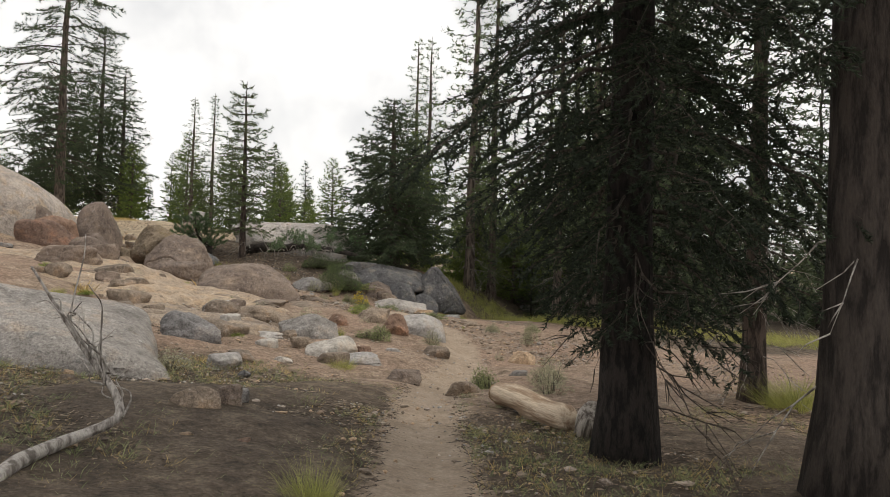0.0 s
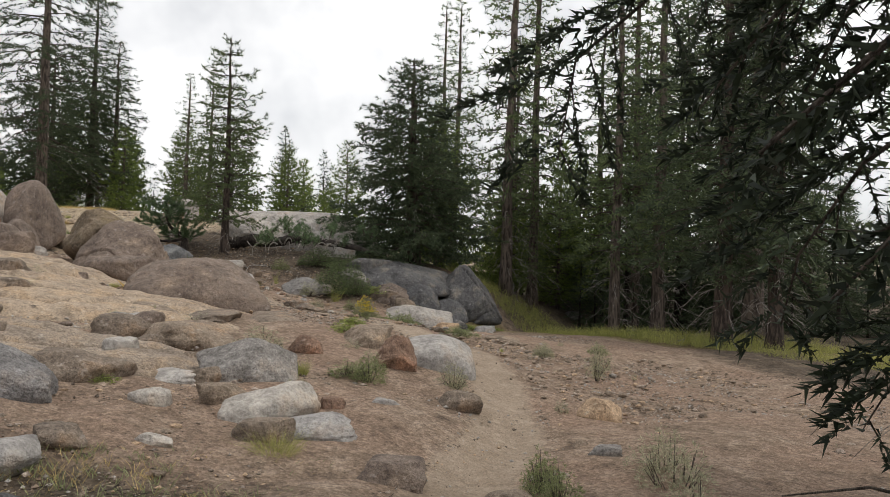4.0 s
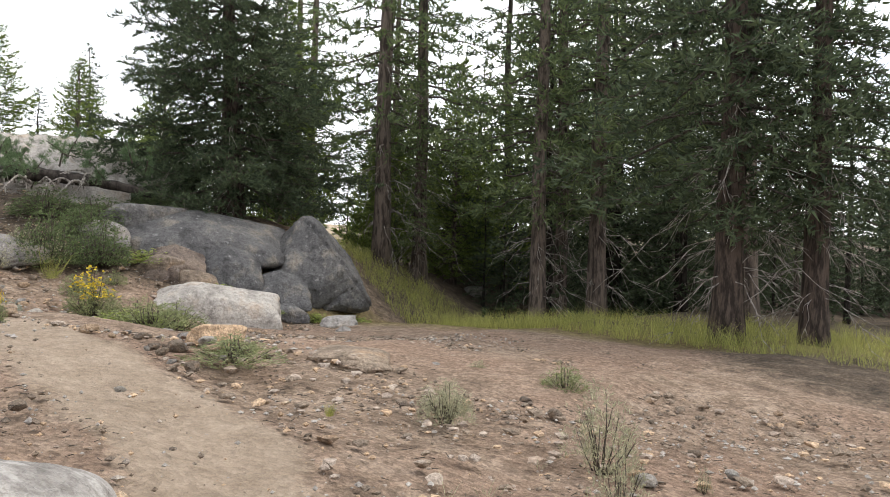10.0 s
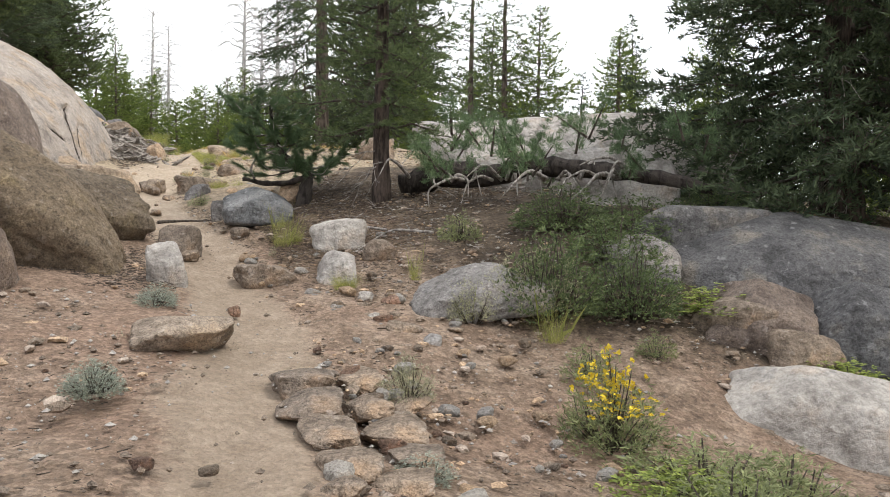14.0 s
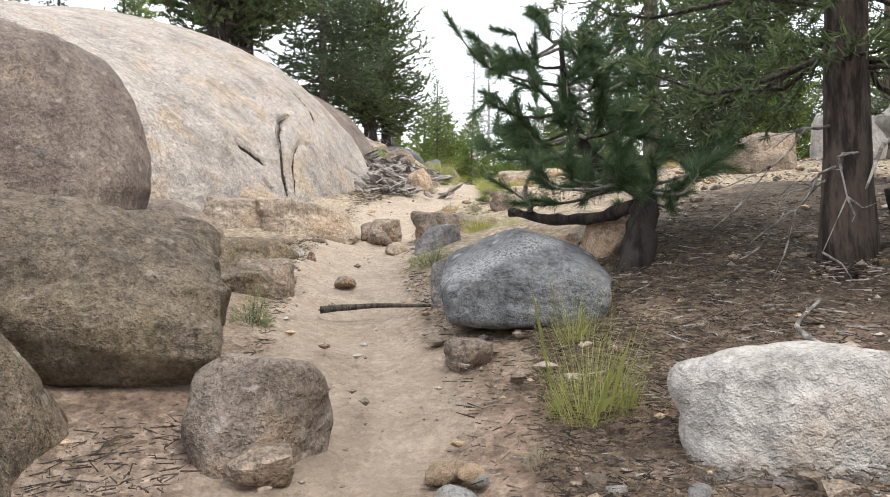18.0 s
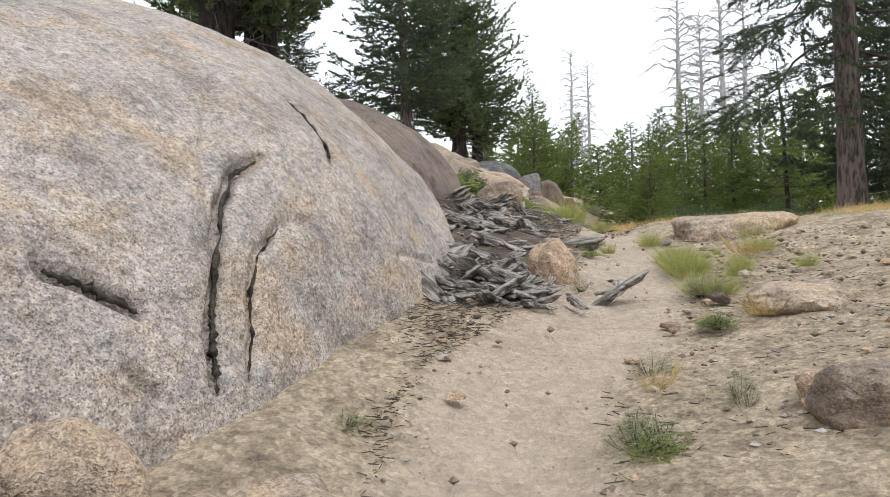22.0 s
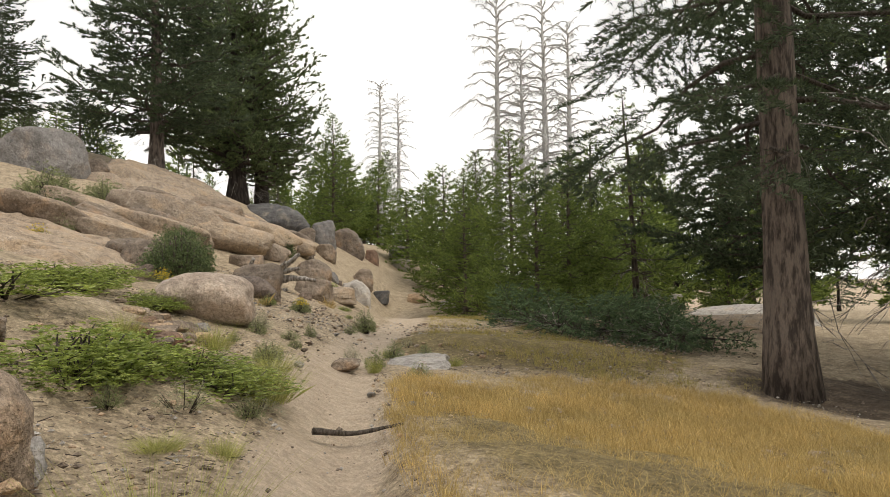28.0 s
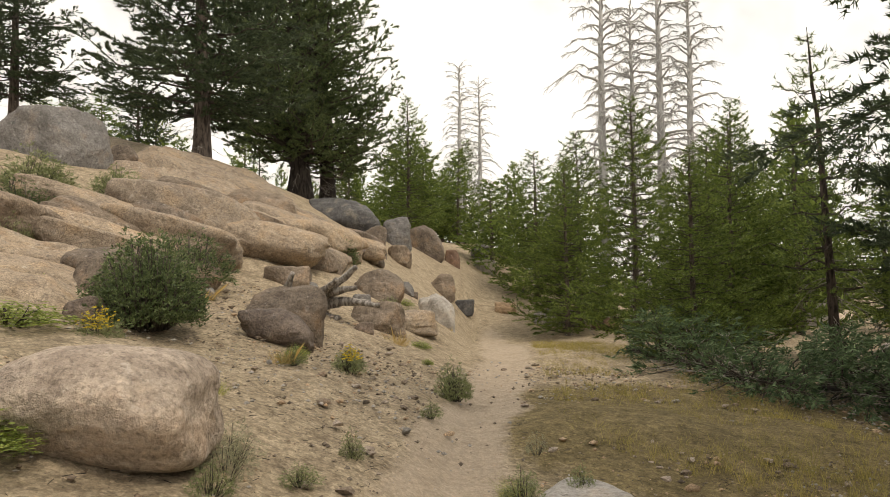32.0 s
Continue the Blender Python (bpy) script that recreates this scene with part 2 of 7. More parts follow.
def vein(m):
    """A pale speckled band across a dark stone."""
    n, l = m.node_tree.nodes, m.node_tree.links
    v = n.new("ShaderNodeTexCoord").outputs["Object"]
    axis = n.new("ShaderNodeVectorMath")
    axis.operation = 'DOT_PRODUCT'
    l.new(v, axis.inputs[0])
    axis.inputs[1].default_value = (-0.43, 0.12, 1.0)
    shift = node(n, "ShaderNodeMath")
    shift.operation = 'MULTIPLY_ADD'
    l.new(noise_of(n, l, v, 5.0), shift.inputs[0])
    shift.inputs[1].default_value = 0.16
    l.new(axis.outputs["Value"], shift.inputs[2])
    band = ramp(n, l, shift.outputs[0], [(0.40, (0, 0, 0)), (0.44, (0.6, 0.6, 0.6)), (0.50, (0.5, 0.5, 0.5)), (0.56, (0, 0, 0))])
    speck = ramp(n, l, noise_of(n, l, v, 70.0, 2, 0.7), [(0.40, (0.10, 0.10, 0.105)), (0.56, (0.42, 0.42, 0.41))])
    p = [k for k in n if k.type == 'BSDF_PRINCIPLED'][0]
    base = p.inputs["Base Color"].links[0].from_socket
    l.new(blend(n, l, band, base, speck), p.inputs["Base Color"])


vein(M_VEIN)
M_ORANGE = granite("ochre_granite", (0.66, 0.50, 0.355), (0.45, 0.325, 0.22), (0.22, 0.17, 0.13), (0.46, 0.31, 0.20))
M_LEDGE = granite("ledge_granite", (0.48, 0.40, 0.315), (0.31, 0.25, 0.20), (0.20, 0.185, 0.17), (0.42, 0.31, 0.21), 0.6, 0.5)
M_DOME = granite("dome_granite", (0.49, 0.445, 0.41), (0.33, 0.298, 0.272), (0.25, 0.245, 0.245), (0.47, 0.36, 0.25), 0.85, 0.52, 0.4)


def soil():
    m, n, l = shader("trail_soil")
    v = n.new("ShaderNodeTexCoord").outputs["Object"]

    def mask(name):
        a = n.new("ShaderNodeAttribute")
        a.attribute_name = name
        return a.outputs["Fac"]
    large = noise_of(n, l, v, 0.45, 5)
    middle = noise_of(n, l, v, 3.2, 6, 0.65)
    grit = noise_of(n, l, v, 38.0, 5, 0.75)
    vor = n.new("ShaderNodeTexVoronoi")
    vor.inputs["Scale"].default_value = 26.0
    l.new(v, vor.inputs["Vector"])
    slope = ramp(n, l, middle, [(0.30, (0.15, 0.108, 0.08)), (0.48, (0.30, 0.222, 0.166)), (0.72, (0.45, 0.355, 0.28))])
    slope = blend(n, l, ramp(n, l, large, [(0.42, (0, 0, 0)), (0.62, (0.7, 0.7, 0.7))]), slope, (0.33, 0.225, 0.168))
    path = ramp(n, l, middle, [(0.3, (0.45, 0.36, 0.27)), (0.7, (0.56, 0.46, 0.36))])
    duff = ramp(n, l, middle, [(0.32, (0.065, 0.05, 0.038)), (0.55, (0.14, 0.108, 0.08)), (0.75, (0.25, 0.20, 0.15))])
    turf = ramp(n, l, middle, [(0.3, (0.16, 0.125, 0.06)), (0.7, (0.34, 0.27, 0.14))])
    rough_edge = noise_of(n, l, v, 5.0, 5, 0.7)

    def soft(a):
        add = n.new("ShaderNodeMath")
        add.operation = 'MULTIPLY_ADD'
        l.new(rough_edge, add.inputs[0])
        add.inputs[1].default_value = 0.9
        l.new(a, add.inputs[2])
        return ramp(n, l, add.outputs[0], [(0.62, (0, 0, 0)), (0.98, (1, 1, 1))])
    sand = ramp(n, l, middle, [(0.30, (0.27, 0.215, 0.15)), (0.5, (0.45, 0.365, 0.26)), (0.72, (0.57, 0.47, 0.345))])
    slope = blend(n, l, mask("sand"), slope, sand)
    c = blend(n, l, soft(mask("duff")), slope, duff)
    c = blend(n, l, soft(mask("turf")), c, turf)
    early = ramp(n, l, middle, [(0.3, (0.31, 0.24, 0.178)), (0.7, (0.45, 0.36, 0.28))])
    path = blend(n, l, mask("sand"), early, path)
    worn = soft(mask("trail"))
    c = blend(n, l, worn, c, path)
    blotch = noise_of(n, l, v, 11.0, 5, 0.75)
    c = blend(n, l, 0.75, c, ramp(n, l, blotch, [(0.32, (0.5, 0.48, 0.46)), (0.5, (1.0, 1.0, 1.0)), (0.7, (1.22, 1.2, 1.18))]), 'MULTIPLY')
    c = blend(n, l, 0.7, c, ramp(n, l, grit, [(0.3, (0.35, 0.35, 0.35)), (0.68, (1.35, 1.35, 1.35))]), 'MULTIPLY')
    c = blend(n, l, 0.6, c, ramp(n, l, vor.outputs["Color"], [(0.2, (0.6, 0.58, 0.56)), (0.8, (1.3, 1.28, 1.25))]), 'MULTIPLY')
    c = blend(n, l, ramp(n, l, worn, [(0, (0, 0, 0)), (1, (0.55, 0.55, 0.55))]), c, path)
    finish(n, l, c, 0.95, [(grit, 0.9, 0.03), (vor.outputs["Distance"], 0.4, 0.02), (blotch, 0.6, 0.05), (middle, 0.6, 0.08)])
    return m


M_SOIL = soil()


def bark(name, pale, deep, plate, along=(1, 1, 0.22)):
    m, n, l = shader(name)
    v = n.new("ShaderNodeTexCoord").outputs["Object"]
    plates = noise_of(n, l, v, plate, 5, 0.65, along)
    fine = noise_of(n, l, v, plate * 6, 4, 0.7, along)
    c = ramp(n, l, plates, [(0.41, deep), (0.56, pale)])
    c = blend(n, l, 0.5, c, ramp(n, l, fine, [(0.3, (0.5, 0.5, 0.5)), (0.7, (1.3, 1.25, 1.2))]), 'MULTIPLY')
    finish(n, l, c, 0.95, [(plates, 1.0, 0.06), (fine, 0.6, 0.012)])
    return m


M_BARK = bark("pine_bark", (0.185, 0.15, 0.127), (0.055, 0.043, 0.037), 11)
M_REDBARK = bark("red_bark", (0.115, 0.088, 0.074), (0.034, 0.026, 0.022), 12)
# fir bark nearly black: the deep shade on the trunk is in the colour
M_SHADEDBARK = bark("shaded_fir_bark", (0.032, 0.026, 0.023), (0.008, 0.0065, 0.006), 13, (1, 1, 0.3))
M_DARKBARK = bark("dark_bark", (0.065, 0.054, 0.047), (0.022, 0.018, 0.016), 10)
M_GREYWOOD = bark("weathered_wood", (0.46, 0.43, 0.40), (0.17, 0.15, 0.135), 14)
M_BLEACHED = bark("bleached_wood", (0.66, 0.655, 0.65), (0.44, 0.435, 0.43), 12)
M_TWIG = bark("twig_bark", (0.14, 0.118, 0.10), (0.055, 0.045, 0.038), 30)
M_CUT = bark("peeled_log", (0.58, 0.48, 0.37), (0.30, 0.21, 0.145), 9, (0.08, 1, 1))
M_DRIFT = bark("rotten_wood", (0.48, 0.44, 0.40), (0.13, 0.11, 0.095), 16, (0.09, 1, 1))
M_STRAW = bark("dry_needles", (0.27, 0.205, 0.14), (0.12, 0.088, 0.06), 16, (1, 1, 1))
M_END = bark("sawn_end", (0.50, 0.36, 0.23), (0.27, 0.18, 0.11), 12, (1, 1, 1))


def leaf(name, pale, deep, glow=0.3):
    m, n, l = shader(name)
    g = n.new("ShaderNodeNewGeometry")
    v = n.new("ShaderNodeTexCoord").outputs["Object"]
    patch = noise_of(n, l, v, 0.9, 3)
    c = ramp(n, l, g.outputs["Random Per Island"], [(0.0, deep), (0.75, pale), (1.0, tuple(min(1, k * 1.35) for k in pale))])
    c = blend(n, l, 0.6, c, ramp(n, l, patch, [(0.3, (0.65, 0.68, 0.65)), (0.7, (1.25, 1.2, 1.1))]), 'MULTIPLY')
    finish(n, l, c, 0.6, [], glow)
    return m


M_NEEDLE = leaf("pine_needles", (0.169, 0.216, 0.095), (0.065, 0.095, 0.049))
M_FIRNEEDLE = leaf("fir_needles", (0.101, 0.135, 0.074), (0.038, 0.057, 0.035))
# darker copy of the fir needles, with the crown's deep shade in the colour
M_SHADEDFIR = leaf("shaded_fir_needles", (0.038, 0.052, 0.032), (0.013, 0.02, 0.013))
M_YOUNGNEEDLE = leaf("young_needles", (0.225, 0.295, 0.075), (0.06, 0.095, 0.03), 0.35)
M_SAPNEEDLE = leaf("sapling_needles", (0.155, 0.225, 0.115), (0.06, 0.105, 0.055))
M_SHRUB = leaf("shrub_leaves", (0.30, 0.33, 0.17), (0.15, 0.18, 0.085), 0.4)
M_SAGE = leaf("sage_leaves", (0.44, 0.43, 0.30), (0.25, 0.25, 0.165), 0.4)
M_GREENSHRUB = leaf("green_leaves", (0.36, 0.42, 0.12), (0.16, 0.22, 0.06), 0.4)
M_DRYGRASS = leaf("dry_grass", (0.62, 0.47, 0.21), (0.42, 0.30, 0.12), 0.4)
M_GREENGRASS = leaf("green_grass", (0.46, 0.46, 0.16), (0.24, 0.26, 0.08), 0.4)
M_OLIVEGRASS = leaf("olive_grass", (0.47, 0.39, 0.14), (0.26, 0.23, 0.08), 0.4)
M_BLUESAGE = leaf("blue_sage_leaves", (0.40, 0.44, 0.38), (0.22, 0.25, 0.215), 0.35)
M_FLOWER = leaf("yellow_petals", (0.75, 0.58, 0.06), (0.55, 0.40, 0.03), 0.2)


# ---- building helpers ----
def mesh_of(name, verts, faces, material, smooth=True):
    me = bpy.data.meshes.new(name)
    me.from_pydata([tuple(v) for v in np.asarray(verts).tolist()], [], [tuple(f) for f in (faces.tolist() if hasattr(faces, "tolist") else faces)])
    me.materials.append(material)
    if smooth:
        me.polygons.foreach_set("use_smooth", [True] * len(me.polygons))
    me.update()
    return me


def part(name, me, parent, label=""):
    ob = new(name, me)
    ob.parent = parent
    if label:
        tagged(ob, label)
    return ob


ICO = {}


def ico(level):
    if level not in ICO:
        bm = bmesh.new()
        bmesh.ops.create_icosphere(bm, subdivisions=level, radius=1)
        bm.verts.ensure_lookup_table()
        ICO[level] = (np.array([v.co for v in bm.verts]), np.array([[v.index for v in f.verts] for f in bm.faces]))
        bm.free()
    return ICO[level]


def lattice_of(i, j, k, seed):
    n = (i * 374761393 + j * 668265263 + k * 1274126177 + seed * 974634777) & 0x7FFFFFFF
    n = ((n ^ (n >> 13)) * 1274126177) & 0x7FFFFFFF
    return ((n ^ (n >> 16)) & 0xFFFF) / 65535.0


def lumps(p, size, seed):
    """Smooth noise in space, about -0.9 to 0.9, with lumps of the given size."""
    q = np.asarray(p) / size + 37.3
    i = np.floor(q).astype(np.int64)
    f = q - i
    f = f * f * f * (f * (f * 6 - 15) + 10)
    total = 0.0
    for a in (0, 1):
        for b in (0, 1):
            for c in (0, 1):
                weight = (f[:, 0] if a else 1 - f[:, 0]) * (f[:, 1] if b else 1 - f[:, 1]) * (f[:, 2] if c else 1 - f[:, 2])
                total = total + weight * lattice_of(i[:, 0] + a, i[:, 1] + b, i[:, 2] + c, seed)
    return (total * 2 - 1) * 0.95


SEED = [10]


def stone_shape(w, d, h, sink, flat, facet, rough, detail, seed, cracks=0, dip=0.0, planes=()):
    """A stone as the meeting of many worn planes, roughened at several scales; planes are (nx, ny, nz, distance)."""
    rng = np.random.RandomState(seed)
    v, f = ico(detail)
    sharp = (5, 5, 6, 7, 10, 15, 18, 20, 20, 20)[min(facet, 9)]
    cuts = [(0, 0, 1, 1.0 - 0.3 * min(flat, 1)), (0, 0, -1, 1.0), (1, 0, 0, 1), (-1, 0, 0, 1), (0, 1, 0, 1), (0, -1, 0, 1)]
    if len(planes):
        cuts += list(planes)
    else:
        for k in range(7 + facet):
            n = rng.normal(size=3)
            n[2] = n[2] * 0.75 + 0.25
            n /= np.linalg.norm(n)
            cuts.append((*n, rng.uniform(0.70, 1.05)))
    reach = 0.0
    for a, b, c, far in cuts:
        ln = math.sqrt(a * a + b * b + c * c)
        reach = reach + np.maximum(0, v @ np.array([a, b, c]) / (ln * far)) ** sharp
    v = v / (reach ** (1 / sharp))[:, None]
    ridge = 1 - np.abs(lumps(v, 0.30, seed + 2)) * 2.2
    v = v * (1 + rough * (1.0 * lumps(v, 0.85, seed) + 0.55 * lumps(v, 0.36, seed + 1) + 0.22 * np.maximum(ridge, 0) + 0.22 * lumps(v, 0.14, seed + 3)))[:, None]
    lo, hi = v.min(0), v.max(0)
    v = (v - (lo + hi) / 2) / (hi - lo)
    full = h / (1 - sink)
    v = v * np.array([w, d, full])
    v[:, 2] += h - full / 2
    if dip:
        a = radians(dip)
        v[:, 0], v[:, 2] = v[:, 0] * math.cos(a) - (v[:, 2] - h / 2) * math.sin(a), v[:, 0] * math.sin(a) + (v[:, 2] - h / 2) * math.cos(a) + h / 2
        v[:, 2] += h - v[:, 2].max()
    out = v / np.maximum(np.linalg.norm(v, axis=1), 1e-6)[:, None]
    if detail >= 4:
        fine = min(w, d, h, 0.9)
        v = v + out * ((lumps(v, 0.11, seed + 5) * 0.17 + lumps(v, 0.05, seed + 6) * (0.09 if detail > 4 else 0.03)) * rough * fine)[:, None]
    for k in range(cracks):
        a = rng.uniform(0.3, 1.2) * (1 if k % 2 else -1)
        nrm = np.array([math.cos(a), 0.25, math.sin(a)])
        nrm /= np.linalg.norm(nrm)
        off = v @ nrm - rng.uniform(-0.2, 0.25) * w + lumps(v, w * 0.25, seed + 9 + k) * 0.05 * w
        v = v - out * (0.03 * min(w, 2.5) * np.exp(-(off / (0.012 * min(w, 3))) ** 2))[:, None]
    return v, f


LOOKS = {"LEDGE": (M_LEDGE, "pale tan bedrock"), "COARSE": (M_COARSE, "coarse olive brown"), "UMBER": (M_UMBER, "grey brown"), "VEIN": (M_VEIN, "blue grey pale veined"), "PALE": (M_PALE, "pale grey"), "TAN": (M_TAN, "tan weathered"), "GREY": (M_GREY, "grey speckled"), "DARK": (M_DARK, "dark grey"), "RED": (M_RED, "reddish brown"), "ORANGE": (M_ORANGE, "ochre stained"), "CHIP": (M_CHIP, "pale orange tan")}
LEDGE = "LEDGE"
PALE, TAN, GREY, DARK, RED, ORANGE, COARSE, UMBER, VEIN = "PALE", "TAN", "GREY", "DARK", "RED", "ORANGE", "COARSE", "UMBER", "VEIN"
STONES = []


def boulder(kind, x, y, w, d, h, yaw, sink=0.36, flat=0.0, facet=5, rough=0.1, detail=0, cracks=0, dip=0.0, seed=0, lift=0.0, label="", planes=()):
    SEED[0] += 1
    size = max(w, d)
    detail = detail or (5 if size > 0.9 else 4 if size > 0.3 else 3)
    v, f = stone_shape(w, d, h, sink, flat, facet, rough, detail, seed or SEED[0], cracks, dip, planes)
    material, tone = LOOKS[kind]
    word = "boulder" if size > 0.7 else "stone"
    me = mesh_of(word, v, f, material)
    me.set_sharp_from_angle(angle=radians(38))
    ob = new("granite_" + word, me)
    ob.matrix_world = pose(x, y, ground_at(x, y) + lift, 0, 0, yaw)
    shape = "flat " if flat > 0.25 else ("angular " if facet > 4 else "rounded ")
    tagged(ob, label or (tone + " " + shape + "granite " + word + " lying on the sandy slope"), word)
    STONES.append((x, y, size))
    return ob


def tube(points, radii, sides=7, wobble=0.0, seed=0):
    """A tapered tube along points; returns verts, faces."""
    pts = np.asarray(points, float)
    n = len(pts)
    radii = np.broadcast_to(np.asarray(radii, float), (n,))
    tang = np.gradient(pts, axis=0)
    tang /= np.maximum(np.linalg.norm(tang, axis=1), 1e-9)[:, None]
    ref = np.where(np.abs(tang[:, 2:3]) > 0.9, np.array([[1.0, 0, 0]]), np.array([[0, 0, 1.0]]))
    a = np.cross(tang, ref)
    a /= np.maximum(np.linalg.norm(a, axis=1), 1e-9)[:, None]
    b = np.cross(tang, a)
    rng = np.random.RandomState(seed)
    ang = np.linspace(0, 2 * np.pi, sides, endpoint=False)
    rr = radii[:, None] * (1 + wobble * rng.uniform(-1, 1, (n, sides)))
    ring = pts[:, None, :] + rr[..., None] * (np.cos(ang)[None, :, None] * a[:, None, :] + np.sin(ang)[None, :, None] * b[:, None, :])
    verts = ring.reshape(-1, 3)
    i = np.arange(n - 1)[:, None] * sides
    j = np.arange(sides)[None, :]
    k = (j + 1) % sides
    faces = np.stack([i + j, i + k, i + sides + k, i + sides + j], -1).reshape(-1, 4).tolist()
    faces.append(list(range(sides))[::-1])
    faces.append([(n - 1) * sides + q for q in range(sides)])
    return verts, faces


def joined(pieces):
    verts, faces, base = [], [], 0
    for v, f in pieces:
        verts.append(np.asarray(v))
        faces += [[q + base for q in face] for face in f]
        base += len(v)
    return np.concatenate(verts), faces


def tufts(centres, ways, count, length, width, spread, rng):
    """Bunches of thin needles: count narrow blades fan out from every centre round its way."""
    c = np.repeat(np.asarray(centres), count, 0)
    w = np.repeat(np.asarray(ways), count, 0)
    d = w + rng.normal(size=c.shape) * spread
    d /= np.maximum(np.linalg.norm(d, axis=1), 1e-9)[:, None]
    s = np.cross(d, rng.normal(size=c.shape))
    s /= np.maximum(np.linalg.norm(s, axis=1), 1e-9)[:, None]
    ln = length * rng.uniform(0.6, 1.25, (len(c), 1))
    wd = width * rng.uniform(0.7, 1.3, (len(c), 1))
    c = c + rng.normal(size=c.shape) * length * 0.12
    v = np.stack([c - s * wd * 0.5, c + d * ln * 0.5 + s * wd * 0.5, c + d * ln, c + d * ln * 0.5 - s * wd * 0.5], 1).reshape(-1, 3)
    f = np.arange(len(v)).reshape(-1, 4)
    return v, f


# ---- trees ----
def blades(start, way, length, width, spread, rng):
    """Thin three-cornered needle bunches, one at every start, pointing about its way."""
    d = way + rng.normal(size=start.shape) * spread
    d /= np.maximum(np.linalg.norm(d, axis=1), 1e-9)[:, None]
    s = np.cross(d, rng.normal(size=start.shape))
    s /= np.maximum(np.linalg.norm(s, axis=1), 1e-9)[:, None]
    ln = length * rng.uniform(0.6, 1.3, (len(start), 1))
    wd = width * rng.uniform(0.7, 1.3, (len(start), 1))
    v = np.stack([start - s * wd * 0.5, start + s * wd * 0.5, start + d * ln], 1).reshape(-1, 3)
    return v, np.arange(len(v)).reshape(-1, 3)


def conifer(seed, height, trunk, bare, reach, branches, gap, per, stroke, droop=0.3, rise=0.15, tip=0.2, power=0.8, top=0.1, ragged=0.35, dense_to=0.0, dead=10, lean=(0, 0), crooked=0.02, clear=None, bark_mat=None, leaf_mat=None, label="", spread=0.5, twig=0.42, brush=1.0, limb=1.0, whorl=0, fork=0, dead_to=0.0, skirt=0.0):
    """A conifer at the origin: boughs that carry side twigs, and needle bunches all along the twigs."""
    rng = np.random.RandomState(seed)
    thing = new("conifer_tree")
    zs = np.linspace(-0.3, height, 18)
    t = np.clip(zs / height, 0, 1)
    bend = np.stack([np.cumsum(rng.normal(size=18)) * crooked * height * 0.12, np.cumsum(rng.normal(size=18)) * crooked * height * 0.12], 1) * t[:, None]
    axis = np.column_stack([bend[:, 0] + lean[0] * t ** 1.3 * height, bend[:, 1] + lean[1] * t ** 1.3 * height, zs])
    radii = trunk / 2 * ((1 - t) ** 0.75 * 0.95 + 0.05) * (1 + 0.45 * np.exp(-np.maximum(zs, 0) / (0.9 * trunk + 0.05)))
    part("trunk", mesh_of("trunk", *tube(axis, radii, 14, 0.08, seed), bark_mat), thing)
    axes = [axis]
    for k in range(fork):
        a, low = rng.uniform(0, 6.28), rng.uniform(0.04, 0.2)
        out = trunk * rng.uniform(0.5, 1.1)
        second = axis + np.outer(np.clip((t - low) / 0.25, 0, 1) ** 0.6 * (out + 0.05 * height * t), (math.cos(a), math.sin(a), 0))
        keep = t > low * 0.6
        part("stem", mesh_of("stem", *tube(second[keep], radii[keep] * 0.75, 12, 0.08, seed + k), bark_mat), thing)
        axes.append(second)
    limbs, deads, roots, ways, sizes = [], [], [], [], []
    golden = rng.uniform(0, 6)
    for k in range(branches):
        q = (k + rng.uniform(0, 1)) / branches
        if whorl:
            q = (math.floor(q * whorl) + 0.5 + rng.normal() * 0.07) / whorl
        z = height * (bare + (0.985 - bare) * q)
        golden += 2.399 + rng.uniform(-0.5, 0.5)
        size = reach * ((1 - q) ** power * (1 - top) + top) * rng.uniform(1 - ragged, 1 + ragged * 0.6)
        if q < 0.1:
            size *= 0.6 + 4 * q
        if clear and z < clear[2] and abs((golden - radians(clear[0]) + math.pi) % (2 * math.pi) - math.pi) < radians(clear[1]):
            size = min(size, 0.7 + 0.28 * z)
        if skirt:
            size *= min(1.0, 0.3 + 0.7 * z / skirt)
        stem = axes[k % len(axes)]
        foot = np.array([np.interp(z, zs, stem[:, 0]), np.interp(z, zs, stem[:, 1]), z])
        flat_way = np.array([math.cos(golden), math.sin(golden), 0])
        m = 7
        s = np.linspace(0, 1, m)
        pts = foot + np.outer(s * size, flat_way)
        pts[:, 2] += size * (rise * (0.3 + q) * s - droop * (1 - 0.5 * q) * s ** 1.6 + tip * s ** 3.5)
        pts[1:] += rng.normal(size=(m - 1, 3)) * size * 0.03
        limbs.append(tube(pts, limb * np.linspace(0.014 * size ** 0.6 + 0.008, 0.004, m), 4))
        if not per:
            for g in range(int(11 * size)):
                u = rng.uniform(0.2, 1)
                b = np.array([np.interp(u, s, pts[:, a]) for a in range(3)])
                side = np.array([-flat_way[1], flat_way[0], 0]) * rng.choice((-1, 1))
                e = b + (flat_way * 0.5 + side * rng.uniform(0.2, 0.8) + np.array([0, 0, rng.uniform(-0.9, 0.0)])) * size * rng.uniform(0.12, 0.3)
                limbs.append(tube([b, (b + e) / 2 + rng.normal(size=3) * 0.03, e], (0.010 * limb, 0.007 * limb, 0.004), 3))
            continue
        coarse = 1.7 if dense_to and z > dense_to else 1.0
        n = max(5, int(size / (gap * coarse)))
        u = 0.12 + 0.88 * (np.arange(n) + rng.uniform(0, 1, n)) / n
        begin = np.column_stack([np.interp(u, s, pts[:, a]) for a in range(3)])
